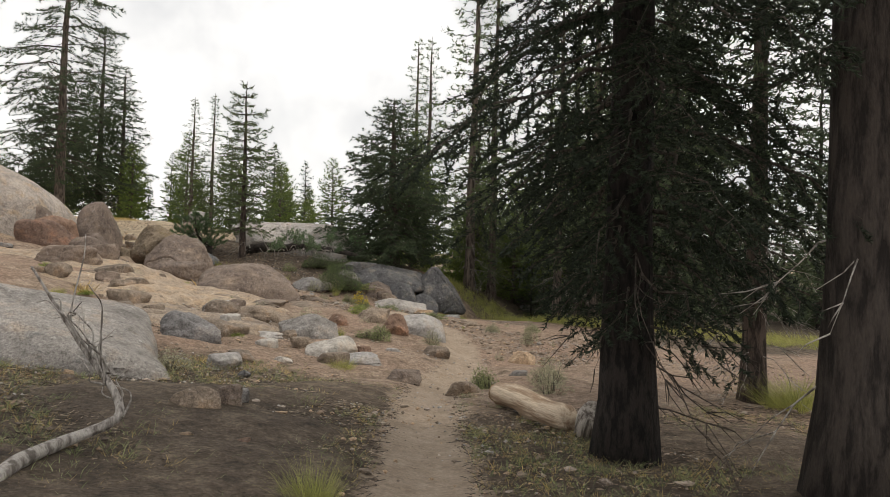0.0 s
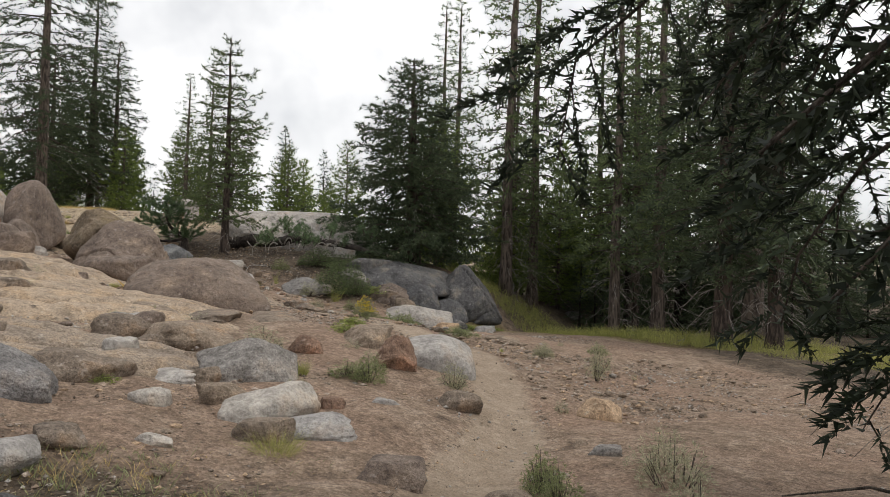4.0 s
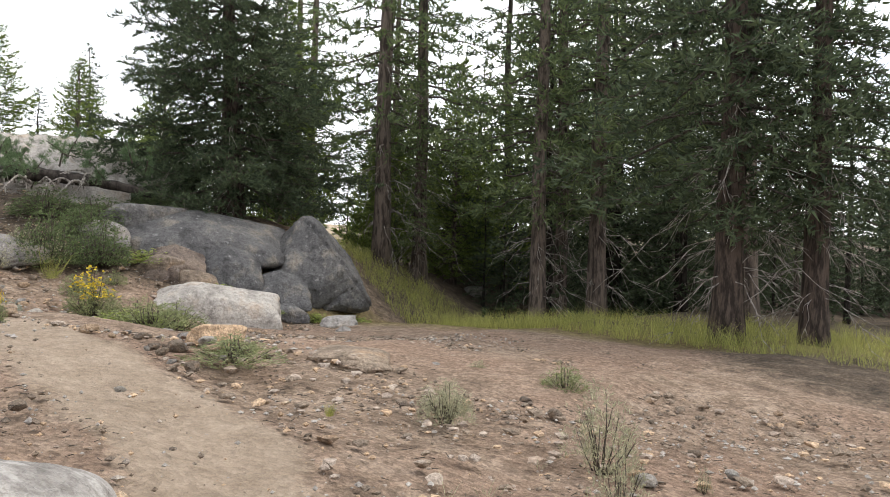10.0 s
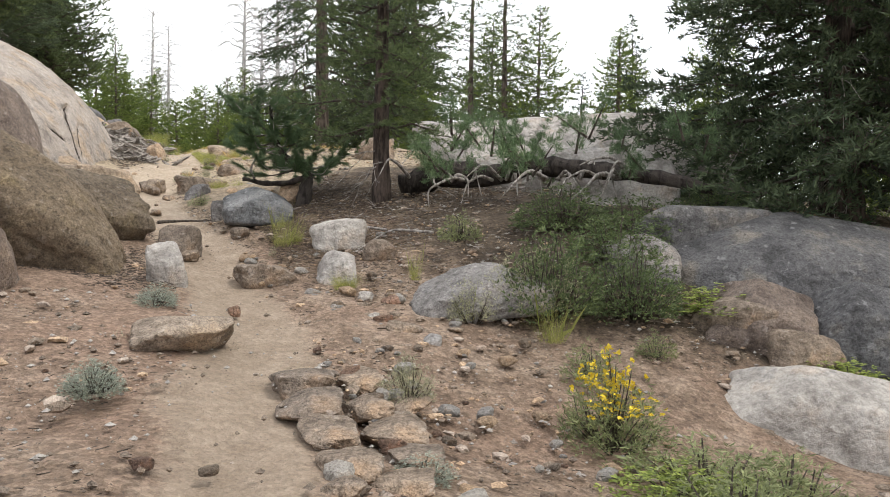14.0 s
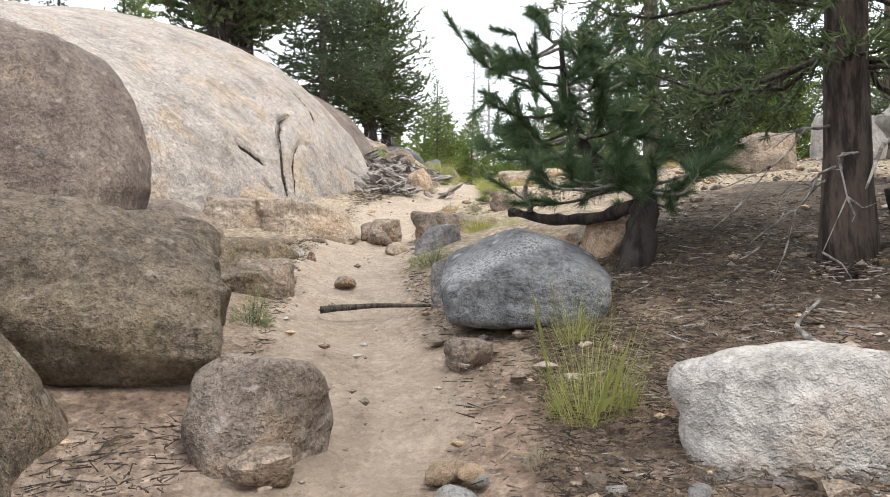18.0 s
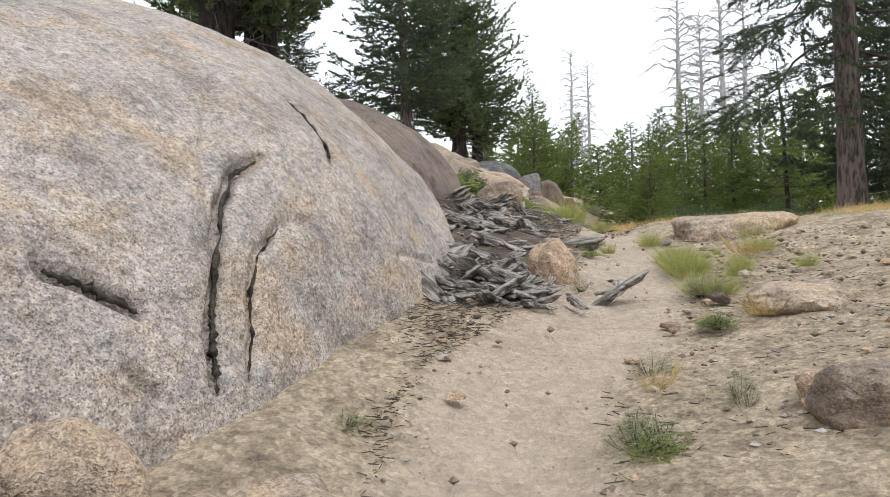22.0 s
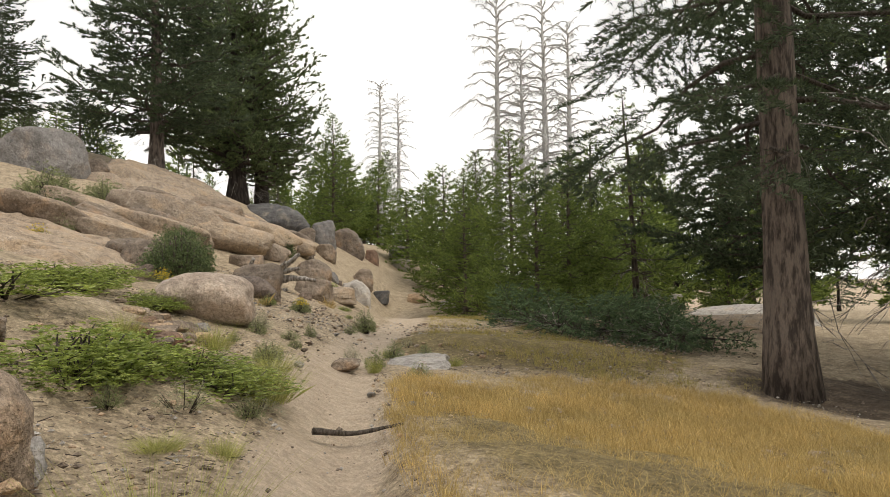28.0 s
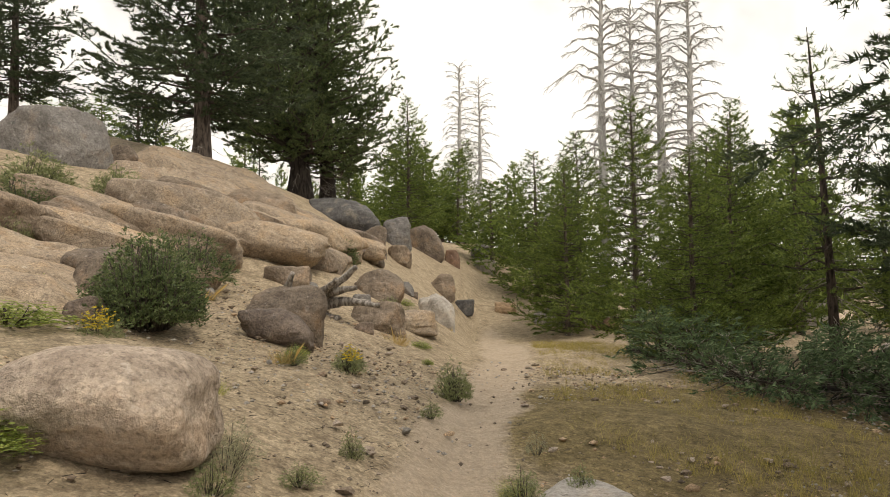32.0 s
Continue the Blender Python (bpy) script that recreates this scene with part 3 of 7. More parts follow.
        along = np.gradient(pts, axis=0)
        along /= np.maximum(np.linalg.norm(along, axis=1), 1e-6)[:, None]
        along = np.column_stack([np.interp(u, s, along[:, a]) for a in range(3)])
        hand = np.where(np.arange(n) % 2, 1.0, -1.0) * rng.uniform(0.4, 1.15, n)
        across = np.outer(hand, (-flat_way[1], flat_way[0], 0))
        aim = along * rng.uniform(0.45, 0.85, (n, 1)) + across + np.column_stack([np.zeros(n), np.zeros(n), rng.uniform(-0.25, 0.35, n) - 0.25 * droop])
        aim /= np.linalg.norm(aim, axis=1)[:, None]
        ln = size * (twig * (1 - u) ** 0.7 + 0.09) * rng.uniform(0.65, 1.25, n)
        count = np.maximum(3, (ln * per / coarse ** 1.5).astype(int))
        who = np.repeat(np.arange(n), count)
        w = rng.uniform(0, 1, len(who)) ** (0.55 * brush)
        p = begin[who] + aim[who] * (ln[who] * w)[:, None]
        p[:, 2] -= droop * 0.25 * ln[who] * w ** 2
        tail = max(4, int(size * per * 0.35 / coarse ** 1.5))
        w2 = rng.uniform(0.45, 1.0, tail)
        p = np.concatenate([p, np.column_stack([np.interp(w2, s, pts[:, a]) for a in range(3)])])
        roots.append(p + rng.normal(size=p.shape) * stroke[0] * 0.12)
        ways.append(np.concatenate([aim[who] * 0.8, np.tile(flat_way * 0.8, (tail, 1))]) + np.array([0, 0, 0.12 + tip * 0.6]))
        sizes.append(np.full(len(p), coarse))
        if stroke[0] < 0.16:
            for g in range(0, n, 2):
                limbs.append(tube([begin[g], begin[g] + aim[g] * ln[g] * 0.8], (0.006 * limb, 0.003), 3))
    for k in range(dead):
        z = height * rng.uniform(min(0.05, bare * 0.4), dead_to or max(bare * 1.25, 0.16))
        a = rng.uniform(0, 6.28)
        size = reach * rng.uniform(0.18, 0.6)
        if clear and abs((a - radians(clear[0]) + math.pi) % (2 * math.pi) - math.pi) < radians(clear[1]):
            size *= 0.35
        s = np.linspace(0, 1, 6)
        foot = np.array([np.interp(z, zs, axis[:, 0]), np.interp(z, zs, axis[:, 1]), z])
        pts = foot + np.outer(s * size, (math.cos(a), math.sin(a), 0.1)) + np.outer(s ** 2 * size, (0, 0, -0.8))
        pts[1:] += rng.normal(size=(5, 3)) * size * 0.04
        deads.append(tube(pts, np.linspace(0.013, 0.003, 6), 4))
        for _ in range(4):
            i = rng.randint(2, 6)
            e = pts[i] + (rng.normal(size=3) * 0.35 + np.array([math.cos(a), math.sin(a), -0.7])) * size * 0.3
            deads.append(tube([pts[i], (pts[i] + e) / 2 + rng.normal(size=3) * 0.03, e], (0.009, 0.006, 0.003), 3))
    tagged(part("branchwork", mesh_of("branchwork", *joined(limbs), M_TWIG if per else M_BLEACHED), thing), kind="stuff")
    if deads:
        tagged(part("dead_branchwork", mesh_of("dead_branchwork", *joined(deads), M_GREYWOOD if bark_mat is not M_SHADEDBARK else M_TWIG), thing, "bare grey dead limbs"), kind="stuff")
    if per:
        big = np.concatenate(sizes)[:, None]
        v, f = blades(np.concatenate(roots), np.concatenate(ways), stroke[0] * big, stroke[1] * big, spread, rng)
        part("crown", mesh_of("crown", v, f, leaf_mat, False), thing)
    tagged(thing, label, "tree")
    thing["stand"] = (height, trunk)
    return thing


def dead_snag(seed, height, trunk):
    t = conifer(seed, height, trunk, 0.1, height * 0.15, 110, 0, 0, (0, 0), droop=1.15, rise=0.9, tip=-0.1, power=0.35, top=0.22, ragged=0.6, dead=0, crooked=0.012, bark_mat=M_BLEACHED, limb=2.0, label="bleached grey dead standing tree with bare drooping branches")
    t.name = "dead_tree"
    return t


PROTO = {}


def proto(kind):
    if kind in PROTO:
        return PROTO[kind]
    if kind == "FIR":
        # needles and bark both carry the shade of the trail start in their colour
        made = conifer(3, 15, 0.55, 0.09, 2.4, 195, 0.08, 150, (0.064, 0.016), droop=0.65, rise=0.12, tip=0.0, power=0.4, dense_to=8.5, skirt=3.4, dead=26, dead_to=0.2, clear=(226, 65, 3.6), bark_mat=M_SHADEDBARK, leaf_mat=M_SHADEDFIR, limb=0.9, label="fir tree with drooping boughs, deep shade put into its needle and bark colours")
    elif kind == "OLDFIR":
        made = conifer(5, 14, 0.5, 0.16, 2.9, 120, 0.17, 26, (0.19, 0.046), droop=0.5, power=0.55, dead=34, dead_to=0.34, bark_mat=M_REDBARK, leaf_mat=M_FIRNEEDLE, label="dark fir with reddish trunk and dead lower limbs in the grass")
    elif kind == "PINE":
        made = conifer(8, 16, 0.45, 0.17, 2.5, 105, 0.19, 22, (0.2, 0.05), droop=0.4, ragged=0.55, dead=30, dead_to=0.3, bark_mat=M_BARK, leaf_mat=M_NEEDLE, brush=0.8, label="tall slender pine with a bare grey brown trunk")
    elif kind == "LODGE":
        made = conifer(9, 16, 0.34, 0.03, 3.0, 92, 0.28, 18, (0.28, 0.08), droop=0.45, ragged=0.55, power=0.7, dead=6, bark_mat=M_DARKBARK, leaf_mat=M_FIRNEEDLE, label="tall dark conifer in the shaded forest")
    elif kind == "TALLFIR":
        # needles here use the copy darkened for shade
        made = conifer(13, 20, 0.78, 0.19, 2.3, 100, 0.12, 70, (0.10, 0.022), droop=0.6, power=0.5, dead=10, dead_to=0.2, bark_mat=M_DARKBARK, leaf_mat=M_SHADEDFIR, label="tall fir with a thick dark bare trunk beside the trail")
    elif kind == "SPIRE":
        made = conifer(11, 8.2, 0.31, 0.13, 1.85, 125, 0.09, 95, (0.10, 0.017), droop=0.35, tip=0.3, ragged=0.6, power=0.6, top=0.12, dead=5, bark_mat=M_REDBARK, leaf_mat=M_NEEDLE, whorl=17, brush=0.6, label="narrow pine with reddish flaking bark above the trail")
    elif kind == "LEANER":
        made = conifer(14, 6.8, 0.5, 0.05, 2.9, 165, 0.11, 66, (0.12, 0.027), droop=0.42, rise=0.1, tip=0.25, ragged=0.45, power=0.6, top=0.14, dead=34, dead_to=0.3, lean=(-0.05, 0.04), crooked=0.06, bark_mat=M_REDBARK, leaf_mat=M_FIRNEEDLE, label="bushy dark pine rooted on the rock outcrop")
    elif kind == "BIGPINE":
        made = conifer(17, 14, 0.62, 0.14, 4.0, 140, 0.19, 62, (0.17, 0.046), twig=0.34, droop=0.3, tip=0.35, ragged=0.5, power=0.45, dead=10, bark_mat=M_BARK, leaf_mat=M_FIRNEEDLE, whorl=22, brush=0.7, limb=1.5, label="large old pine with thick furrowed bark and spreading boughs")
    elif kind == "NEARPINE":
        made = conifer(18, 20, 0.66, 0.17, 4.8, 74, 0.115, 84, (0.12, 0.021), droop=0.55, tip=0.15, ragged=0.5, power=0.5, dense_to=8.5, dead=5, dead_to=0.25, bark_mat=M_BARK, leaf_mat=M_FIRNEEDLE, brush=0.7, limb=1.3, label="large old pine with thick furrowed bark and hanging boughs")
    elif kind == "BROAD":
        made = conifer(21, 13, 0.9, 0.12, 4.2, 185, 0.21, 50, (0.17, 0.055), twig=0.3, brush=0.55, droop=0.15, rise=0.35, tip=0.35, ragged=0.75, power=0.38, top=0.25, dead=16, crooked=0.05, fork=2, bark_mat=M_DARKBARK, leaf_mat=M_NEEDLE, limb=2.0, label="broad dense juniper tree with several heavy limbs")
    elif kind == "YOUNG":
        made = conifer(25, 9, 0.24, 0.03, 2.6, 125, 0.13, 52, (0.15, 0.034), droop=0.2, rise=0.25, tip=0.35, ragged=0.45, power=0.8, dead=14, bark_mat=M_BARK, leaf_mat=M_YOUNGNEEDLE, brush=0.7, label="young green conifer with branches down to the ground")
    elif kind == "OPEN":
        made = conifer(27, 9, 0.26, 0.2, 2.3, 64, 0.15, 42, (0.14, 0.028), droop=0.3, rise=0.2, tip=0.4, ragged=0.55, power=0.75, dead=26, dead_to=0.35, lean=(0.03, 0.02), bark_mat=M_REDBARK, leaf_mat=M_YOUNGNEEDLE, whorl=15, brush=0.6, label="open young pine with a reddish trunk and bare lower limbs")
    elif kind == "BOUGHS":
        made = conifer(31, 6, 0.18, 0.05, 1.5, 100, 0.12, 50, (0.13, 0.03), droop=0.1, tip=0.3, ragged=0.6, power=0.5, dead=60, dead_to=0.8, bark_mat=M_DARKBARK, leaf_mat=M_SAPNEEDLE, brush=0.7, label="fallen conifer with dark green boughs lying below the pines")
    elif kind == "FARPINE":
        made = conifer(26, 9, 0.26, 0.03, 2.6, 90, 0.24, 18, (0.32, 0.1), droop=0.2, tip=0.3, ragged=0.55, power=0.8, dead=4, bark_mat=M_BARK, leaf_mat=M_YOUNGNEEDLE, label="green conifer in the distant woods")
    else:
        made = dead_snag(28, 14, 0.5)
    PROTO[kind] = [made, False]
    return PROTO[kind]


FIR, OLDFIR, PINE, SPIRE, LEANER, BIGPINE, BROAD, YOUNG, SNAG, LODGE, FARPINE, NEARPINE, OPEN = "FIR", "OLDFIR", "PINE", "SPIRE", "LEANER", "BIGPINE", "BROAD", "YOUNG", "SNAG", "LODGE", "FARPINE", "NEARPINE", "OPEN"
SPIN = random.Random(4)


def tree(kind, x, y, height, trunk, turn=None, lift=0.0, group="trees beside the trail"):
    slot = proto(kind)
    made, used = slot
    h0, t0 = made["stand"]
    wide = 0.6 * height / h0 + 0.4 * trunk / t0
    turn = SPIN.uniform(0, 360) if turn is None else turn
    m = pose(x, y, ground_at(x, y) + lift, 0, 0, turn) @ Matrix.Diagonal((wide, wide, height / h0, 1))
    if used:
        ob = copy_thing(made, pose(0, 0, 0))
        ob.matrix_basis = m
    else:
        ob = made
        ob.matrix_basis = m
        slot[1] = True
    tagged(ob, group=group)
    return ob


def fallen_tree(foot, head, flat):
    """A conifer lying on the ground from foot to head, its boughs pressed flat."""
    made, used = proto("BOUGHS")
    ob = copy_thing(made, pose(0, 0, 0)) if used else made
    PROTO["BOUGHS"][1] = True
    a = Vector((*foot, ground_at(*foot) + 0.15))
    b = Vector((*head, ground_at(*head) + 0.25))
    s = (b - a).length / 6
    ob.matrix_basis = Matrix.Translation(a) @ (b - a).to_track_quat('Z', 'Y').to_matrix().to_4x4() @ Matrix.Diagonal((s, s * flat, s, 1))
    ob.name = "fallen_conifer"
    tagged(ob, group="trees beside the trail")


# ---- the ground ----
def spaced(lo, hi, step, far):
    mid = list(np.arange(lo, hi + 1e-6, step))
    a, b, s = [], [], step
    p = lo
    while p > -far:
        s *= 1.35
        p -= s
        a.append(p)
    p, s = hi, step
    while p < far:
        s *= 1.35
        p += s
        b.append(p)
    return np.array(a[::-1] + mid + b)


def make_ground():
    gx, gy = spaced(-62, 3, 0.17, 1500), spaced(3, 27, 0.17, 1500)
    x, y = np.meshgrid(gx, gy, indexing="ij")
    x, y = x.ravel(), y.ravel()
    td = trail_distance(x, y)
    near = np.exp(-(np.maximum(np.hypot(x + 28, y - 15) - 35, 0) / 25) ** 2)
    z = land(x, y)
    away = np.clip((td - 0.35) / 0.6, 0, 1)
    z = z + near * (0.10 * ripple(x, y, 2.3, 1) * away + 0.045 * ripple(x, y, 0.8, 2) * (0.25 + 0.75 * away) + 0.02 * ripple(x, y, 0.35, 3))
    z = z - 0.07 * np.exp(-(td / 0.42) ** 2)
    z = z + 20 * np.clip((np.hypot(x + 30, y - 15) - 150) / 500, 0, 1) * (0.6 + 0.4 * ripple(x, y, 190, 5))
    z[:] = z
    nx, ny = len(gx), len(gy)
    i, j = np.meshgrid(np.arange(nx - 1), np.arange(ny - 1), indexing="ij")
    q = (i * ny + j).ravel()
    faces = np.stack([q, q + ny, q + ny + 1, q + 1], 1)
    me = mesh_of("ground", np.column_stack([x, y, z]), faces, M_SOIL)
    wob = 0.15 * ripple(x, y, 1.1, 8)
    trail = np.clip(1.3 - (td + wob) / 0.5, 0, 1)
    duff = np.maximum.reduce([blob(x, y, -1, 4, 9, 0.6), 0.9 * blob(x, y, -7.4, 5.6, 4.3, 0.5), blob(x, y, -23, 24, 5, 0.6), 0.75 * blob(x, y, -26.2, 21.2, 3.2, 0.6), 0.62 * blob(x, y, -36, 14.8, 2.6, 0.5), 0.62 * blob(x, y, -34.6, 15.8, 1.7, 0.5), 0.62 * blob(x, y, -37, 15.8, 1.6, 0.5), blob(x, y, -20.8, 24.6, 3.5, 0.6), blob(x, y, -7, 27, 5, 0.5), blob(x, y, -14, 36, 11, 0.4), blob(x, y, -2, 36, 14, 0.4), blob(x, y, -47, 24.5, 2.2, 0.5), np.clip((y - 30 - 0.02 * np.abs(x + 10)) / 3, 0, 1) * (x > -33)])
    turf = np.maximum.reduce([blob(x, y, -43.5, 19.4, 2.2, 0.5), blob(x, y, -41.5, 19.7, 2.2, 0.5), blob(x, y, -40, 20.6, 2.4, 0.5), blob(x, y, -43, 20.8, 3.0, 0.5), blob(x, y, -51, 20, 4, 0.5), np.clip(1 - np.abs(y - (27.5 + 0.28 * (x + 12))) / 2.2, 0, 1) * (x > -22) * (x < 2)])
    for key, values in (("trail", trail), ("duff", duff), ("turf", turf), ("sand", np.clip((-24 - x) / 5, 0, 1))):
        me.attributes.new(key, 'FLOAT', 'POINT').data.foreach_set("value", values.astype(np.float32))
    ob = new("ground", me)
    tagged(ob, "sandy granite soil with a worn footpath and pine litter", "ground", kind="structure")


make_ground()


# ---- the big granite dome ----
# near-black colour that stands in for the shade inside the cracks
M_CRACKSHADE = bark("crack_shade", (0.085, 0.07, 0.055), (0.022, 0.019, 0.016), 14, (1, 1, 1))
CRACKS = [  # x and z along each crack, then depth and half width
    ([-1.68, 2.76, -1.38, 2.64, -1.14, 2.43, -0.92, 2.17, -0.72, 1.88, -0.64, 1.73, -0.6, 1.62, -0.56, 1.52], 0.11, 0.028),
    ([-1.51, 2.31, -1.21, 2.17, -1.02, 1.93, -0.93, 1.7, -0.8, 1.52], 0.06, 0.024),
    ([-2.7, 3.51, -2.71, 3.27, -2.65, 2.97, -2.51, 2.82], 0.09, 0.028),
    ([0.07, 2.09, -0.06, 2.04, -0.16, 1.98, -0.29, 1.9], 0.12, 0.035),
    ([-1.94, 3.41, -1.51, 3.05, -1.08, 2.49, -0.91, 2.17], 0.03, 0.03),
    ([-1.5, 2.33, -1.68, 2.36, -1.83, 2.34], 0.035, 0.03),
    ([-2.88, 2.12, -3.03, 2.15, -3.33, 2.12, -3.68, 2.09], 0.05, 0.022),
    ([-0.12, 1.67, -0.22, 1.56], 0.05, 0.03),
]


def dome():
    long, deep, tall, square, round_off, lower = 6.794, 7.467, 4.523, 4.341, 2.399, 0.316
    u = np.concatenate([np.linspace(-6.79, -3.9, 60)[:-1], np.linspace(-3.9, 0.8, 300)[:-1], np.linspace(0.8, 6.79, 80)]) / long
    turn = np.concatenate([np.linspace(0.0, 1.15, 250)[:-1], np.linspace(1.15, 1.9, 60)[:-1], np.linspace(1.9, math.pi, 40)])
    uu, tt = np.meshgrid(u, turn, indexing="ij")
    uu, tt = uu.ravel(), tt.ravel()
    shrink = np.where(uu > 0, 0.56, 1.0)
    s = np.maximum(1 - np.abs(uu) ** square, 1e-9) ** (1 / square)
    c, h = np.cos(tt), np.sin(tt)
    v = np.column_stack([uu * long * shrink, deep * s * np.sign(c) * np.abs(c) ** (2 / round_off), tall * (1 - lower * uu * shrink) * s * np.abs(h) ** (2 / round_off)])
    out = v / np.array([long ** 2, deep ** 2, tall ** 2])
    out /= np.linalg.norm(out, axis=1)[:, None]
    v += out * (0.09 * lumps(v, 1.7, 40) + 0.035 * lumps(v, 0.6, 41) + 0.012 * lumps(v, 0.2, 42) + 0.006 * lumps(v, 0.07, 43))[:, None]
    wavy = 0.06 * lumps(v, 0.35, 44) + 0.03 * lumps(v, 0.12, 45)
    front = (v[:, 1] > 2) & (v[:, 0] > -4.2) & (v[:, 0] < 1.2)
    w = v[front]
    skin, way = w.copy(), out[front]
    for line, low, wide in CRACKS:
        off = np.full(len(w), 9.0)
        xs, zs = line[0::2], line[1::2]
        for ax, az, bx, bz in zip(xs, zs, xs[1:], zs[1:]):
            t = np.clip(((w[:, 0] - ax) * (bx - ax) + (w[:, 2] - az) * (bz - az)) / ((bx - ax) ** 2 + (bz - az) ** 2), 0, 1)
            off = np.minimum(off, np.hypot(w[:, 0] - ax - t * (bx - ax) + wavy[front] * 0.35, w[:, 2] - az - t * (bz - az) + wavy[front] * 0.2))
        w -= out[front] * (low * np.exp(-(off / wide) ** 2) + 0.05 * low * np.exp(-(off / (wide * 3.5)) ** 2))[:, None]
    v[front] = w
    nu, nt = len(u), len(turn)
    i, j = np.meshgrid(np.arange(nu - 1), np.arange(nt - 1), indexing="ij")
    q = (i * nt + j).ravel()
    ob = new("granite_dome", mesh_of("dome", v, np.stack([q, q + nt, q + nt + 1, q + 1], 1), M_DOME))
    ob.matrix_world = pose(-30.893, 8.247, 1.189, 0, 0, -12.43)
    rng = np.random.RandomState(48)
    # dark tubes just under the skin draw the shade of the first four cracks
    for k, (line, low, wide) in enumerate(CRACKS[:4]):
        xs, zs = np.array(line[0::2]), np.array(line[1::2])
        s = np.linspace(0, len(xs) - 1, len(xs) * 7)
        px, pz = np.interp(s, range(len(xs)), xs), np.interp(s, range(len(xs)), zs)
        pts = []
        for a, c in zip(px, pz):
            near = np.argmin((skin[:, 0] - a) ** 2 + (skin[:, 2] - c) ** 2)
            pts.append(skin[near] - way[near] * 0.028)
        pts = np.array(pts)
        pts[1:-1] = (pts[:-2] + pts[1:-1] * 2 + pts[2:]) / 4
        r = (0.019, 0.010, 0.017, 0.022)[k] * rng.uniform(0.15, 1.5, len(s)) * np.interp(s, [0, 1, s[-1] - 1, s[-1]], [0.3, 1, 1, 0.3])
        part("crack_filling", mesh_of("crack_filling", *tube(pts, r, 6, 0.3, k), M_CRACKSHADE), ob, "dark strip standing in for the shade inside a crack")
    tagged(ob, "huge pale granite dome with dark cracks rising beside the trail", "boulder")


dome()


# boulders beside the start of the trail
boulder(GREY, -10.75, 4.55, 4.6, 3.2, 0.85, 62, sink=.5, detail=6, facet=4, rough=.05, cracks=2, planes=[(.5, -.3, .8, .42), (-.1, -.75, .65, .6), (.2, .3, .9, .7), (.75, -.3, .6, .66)], label='broad pale grey granite slab sloping into the duff')
boulder(TAN, -6.37, 4.73, 0.50, 0.40, 0.24, 60)
boulder(TAN, -11.93, 9.27, 1.20, 0.72, 0.31, 61)
boulder(TAN, -9.94, 8.17, 0.43, 0.34, 0.14, 61)
boulder(PALE, -9.71, 8.86, 0.35, 0.21, 0.10, 56)
boulder(PALE, -11.68, 8.08, 0.28, 0.22, 0.17, 67)
boulder(TAN, -13.83, 10.73, 0.86, 0.52, 0.31, 60)
boulder(DARK, -8.81, 7.32, 0.21, 0.17, 0.09, 63)
boulder(GREY, -11.41, 11.15, 1.3, 0.8, 0.47, 60, facet=7, rough=.08, sink=.4, planes=[(.75, -.4, .55, .62), (-.5, -.3, .8, .55), (.2, -.8, .6, .7), (0, .7, .7, .7), (.5, .2, .85, .8)])
boulder(PALE, -11.72, 10.37, 0.62, 0.74, 0.07, 67, flat=.5, sink=.62)
boulder(PALE, -10.15, 10.4, 1.25, 0.62, 0.33, 78, sink=.5, dip=14, facet=6, rough=.07)
boulder(PALE, -9.5, 10.5, 0.95, 0.6, 0.2, 47, facet=4)
boulder(RED, -9.95, 11.22, 0.30, 0.24, 0.17, 50)
boulder(PALE, -9.87, 11.99, 0.39, 0.24, 0.11, 44)
boulder(UMBER, -8.20, 10.30, 0.65, 0.45, 0.2, 42, flat=.4, facet=5)
boulder(TAN, -9.58, 13.14, 0.62, 0.36, 0.2, 35, flat=.4, facet=5)
boulder(RED, -12.11, 12.66, 0.58, 0.41, 0.30, 52)
boulder(TAN, -12.28, 14.13, 0.85, 1.02, 0.36, 46, facet=6)
boulder(RED, -11.0, 13.42, 0.66, 0.62, 0.5, 43, facet=9, rough=.12, detail=6, sink=.3, planes=[(.5, -.6, .5, .62), (-.5, -.6, .6, .66), (.8, 0, .5, .8), (-.2, .4, .9, .7), (.1, -.9, -.4, .7), (-.8, .1, .5, .72)])
boulder(PALE, -11.1, 14.4, 1.5, 1.25, 0.46, 50, facet=2, rough=.035, sink=.42, detail=6, planes=[(-.3, -.4, .85, .7), (.6, -.4, .6, .74), (.8, -.3, .2, .85), (0, .5, .85, .75), (-.7, 0, .7, .8), (.4, .1, .9, .78)])
boulder(ORANGE, -8.45, 14.9, 0.64, 0.46, 0.3, 20, facet=8, rough=.05, sink=.25, detail=5)
boulder(TAN, -7.06, 10.55, 0.65, 0.45, 0.22, 35)
boulder(GREY, -7.37, 12.87, 0.39, 0.27, 0.16, 29)
boulder(TAN, -7.80, 13.11, 0.21, 0.15, 0.10, 30)
boulder(UMBER, -17.13, 14.08, 2.8, 1.93, 0.92, 61, detail=6, facet=4, rough=.08, planes=[(.45, -.4, .8, .68), (-.6, -.3, .75, .74), (0, -.8, .6, .72), (.85, 0, .5, .8), (0, .6, .8, .8), (-.1, -.2, .97, .7)])
boulder(TAN, -15.05, 13.05, 1.07, 2.36, 0.13, 60, flat=.6, sink=.62)
boulder(TAN, -13.84, 11.66, 1.55, 1.79, 0.19, 64, flat=.6, sink=.62)
boulder(TAN, -14.69, 14.13, 1.01, 2.22, 0.12, 55, flat=.6, sink=.62)
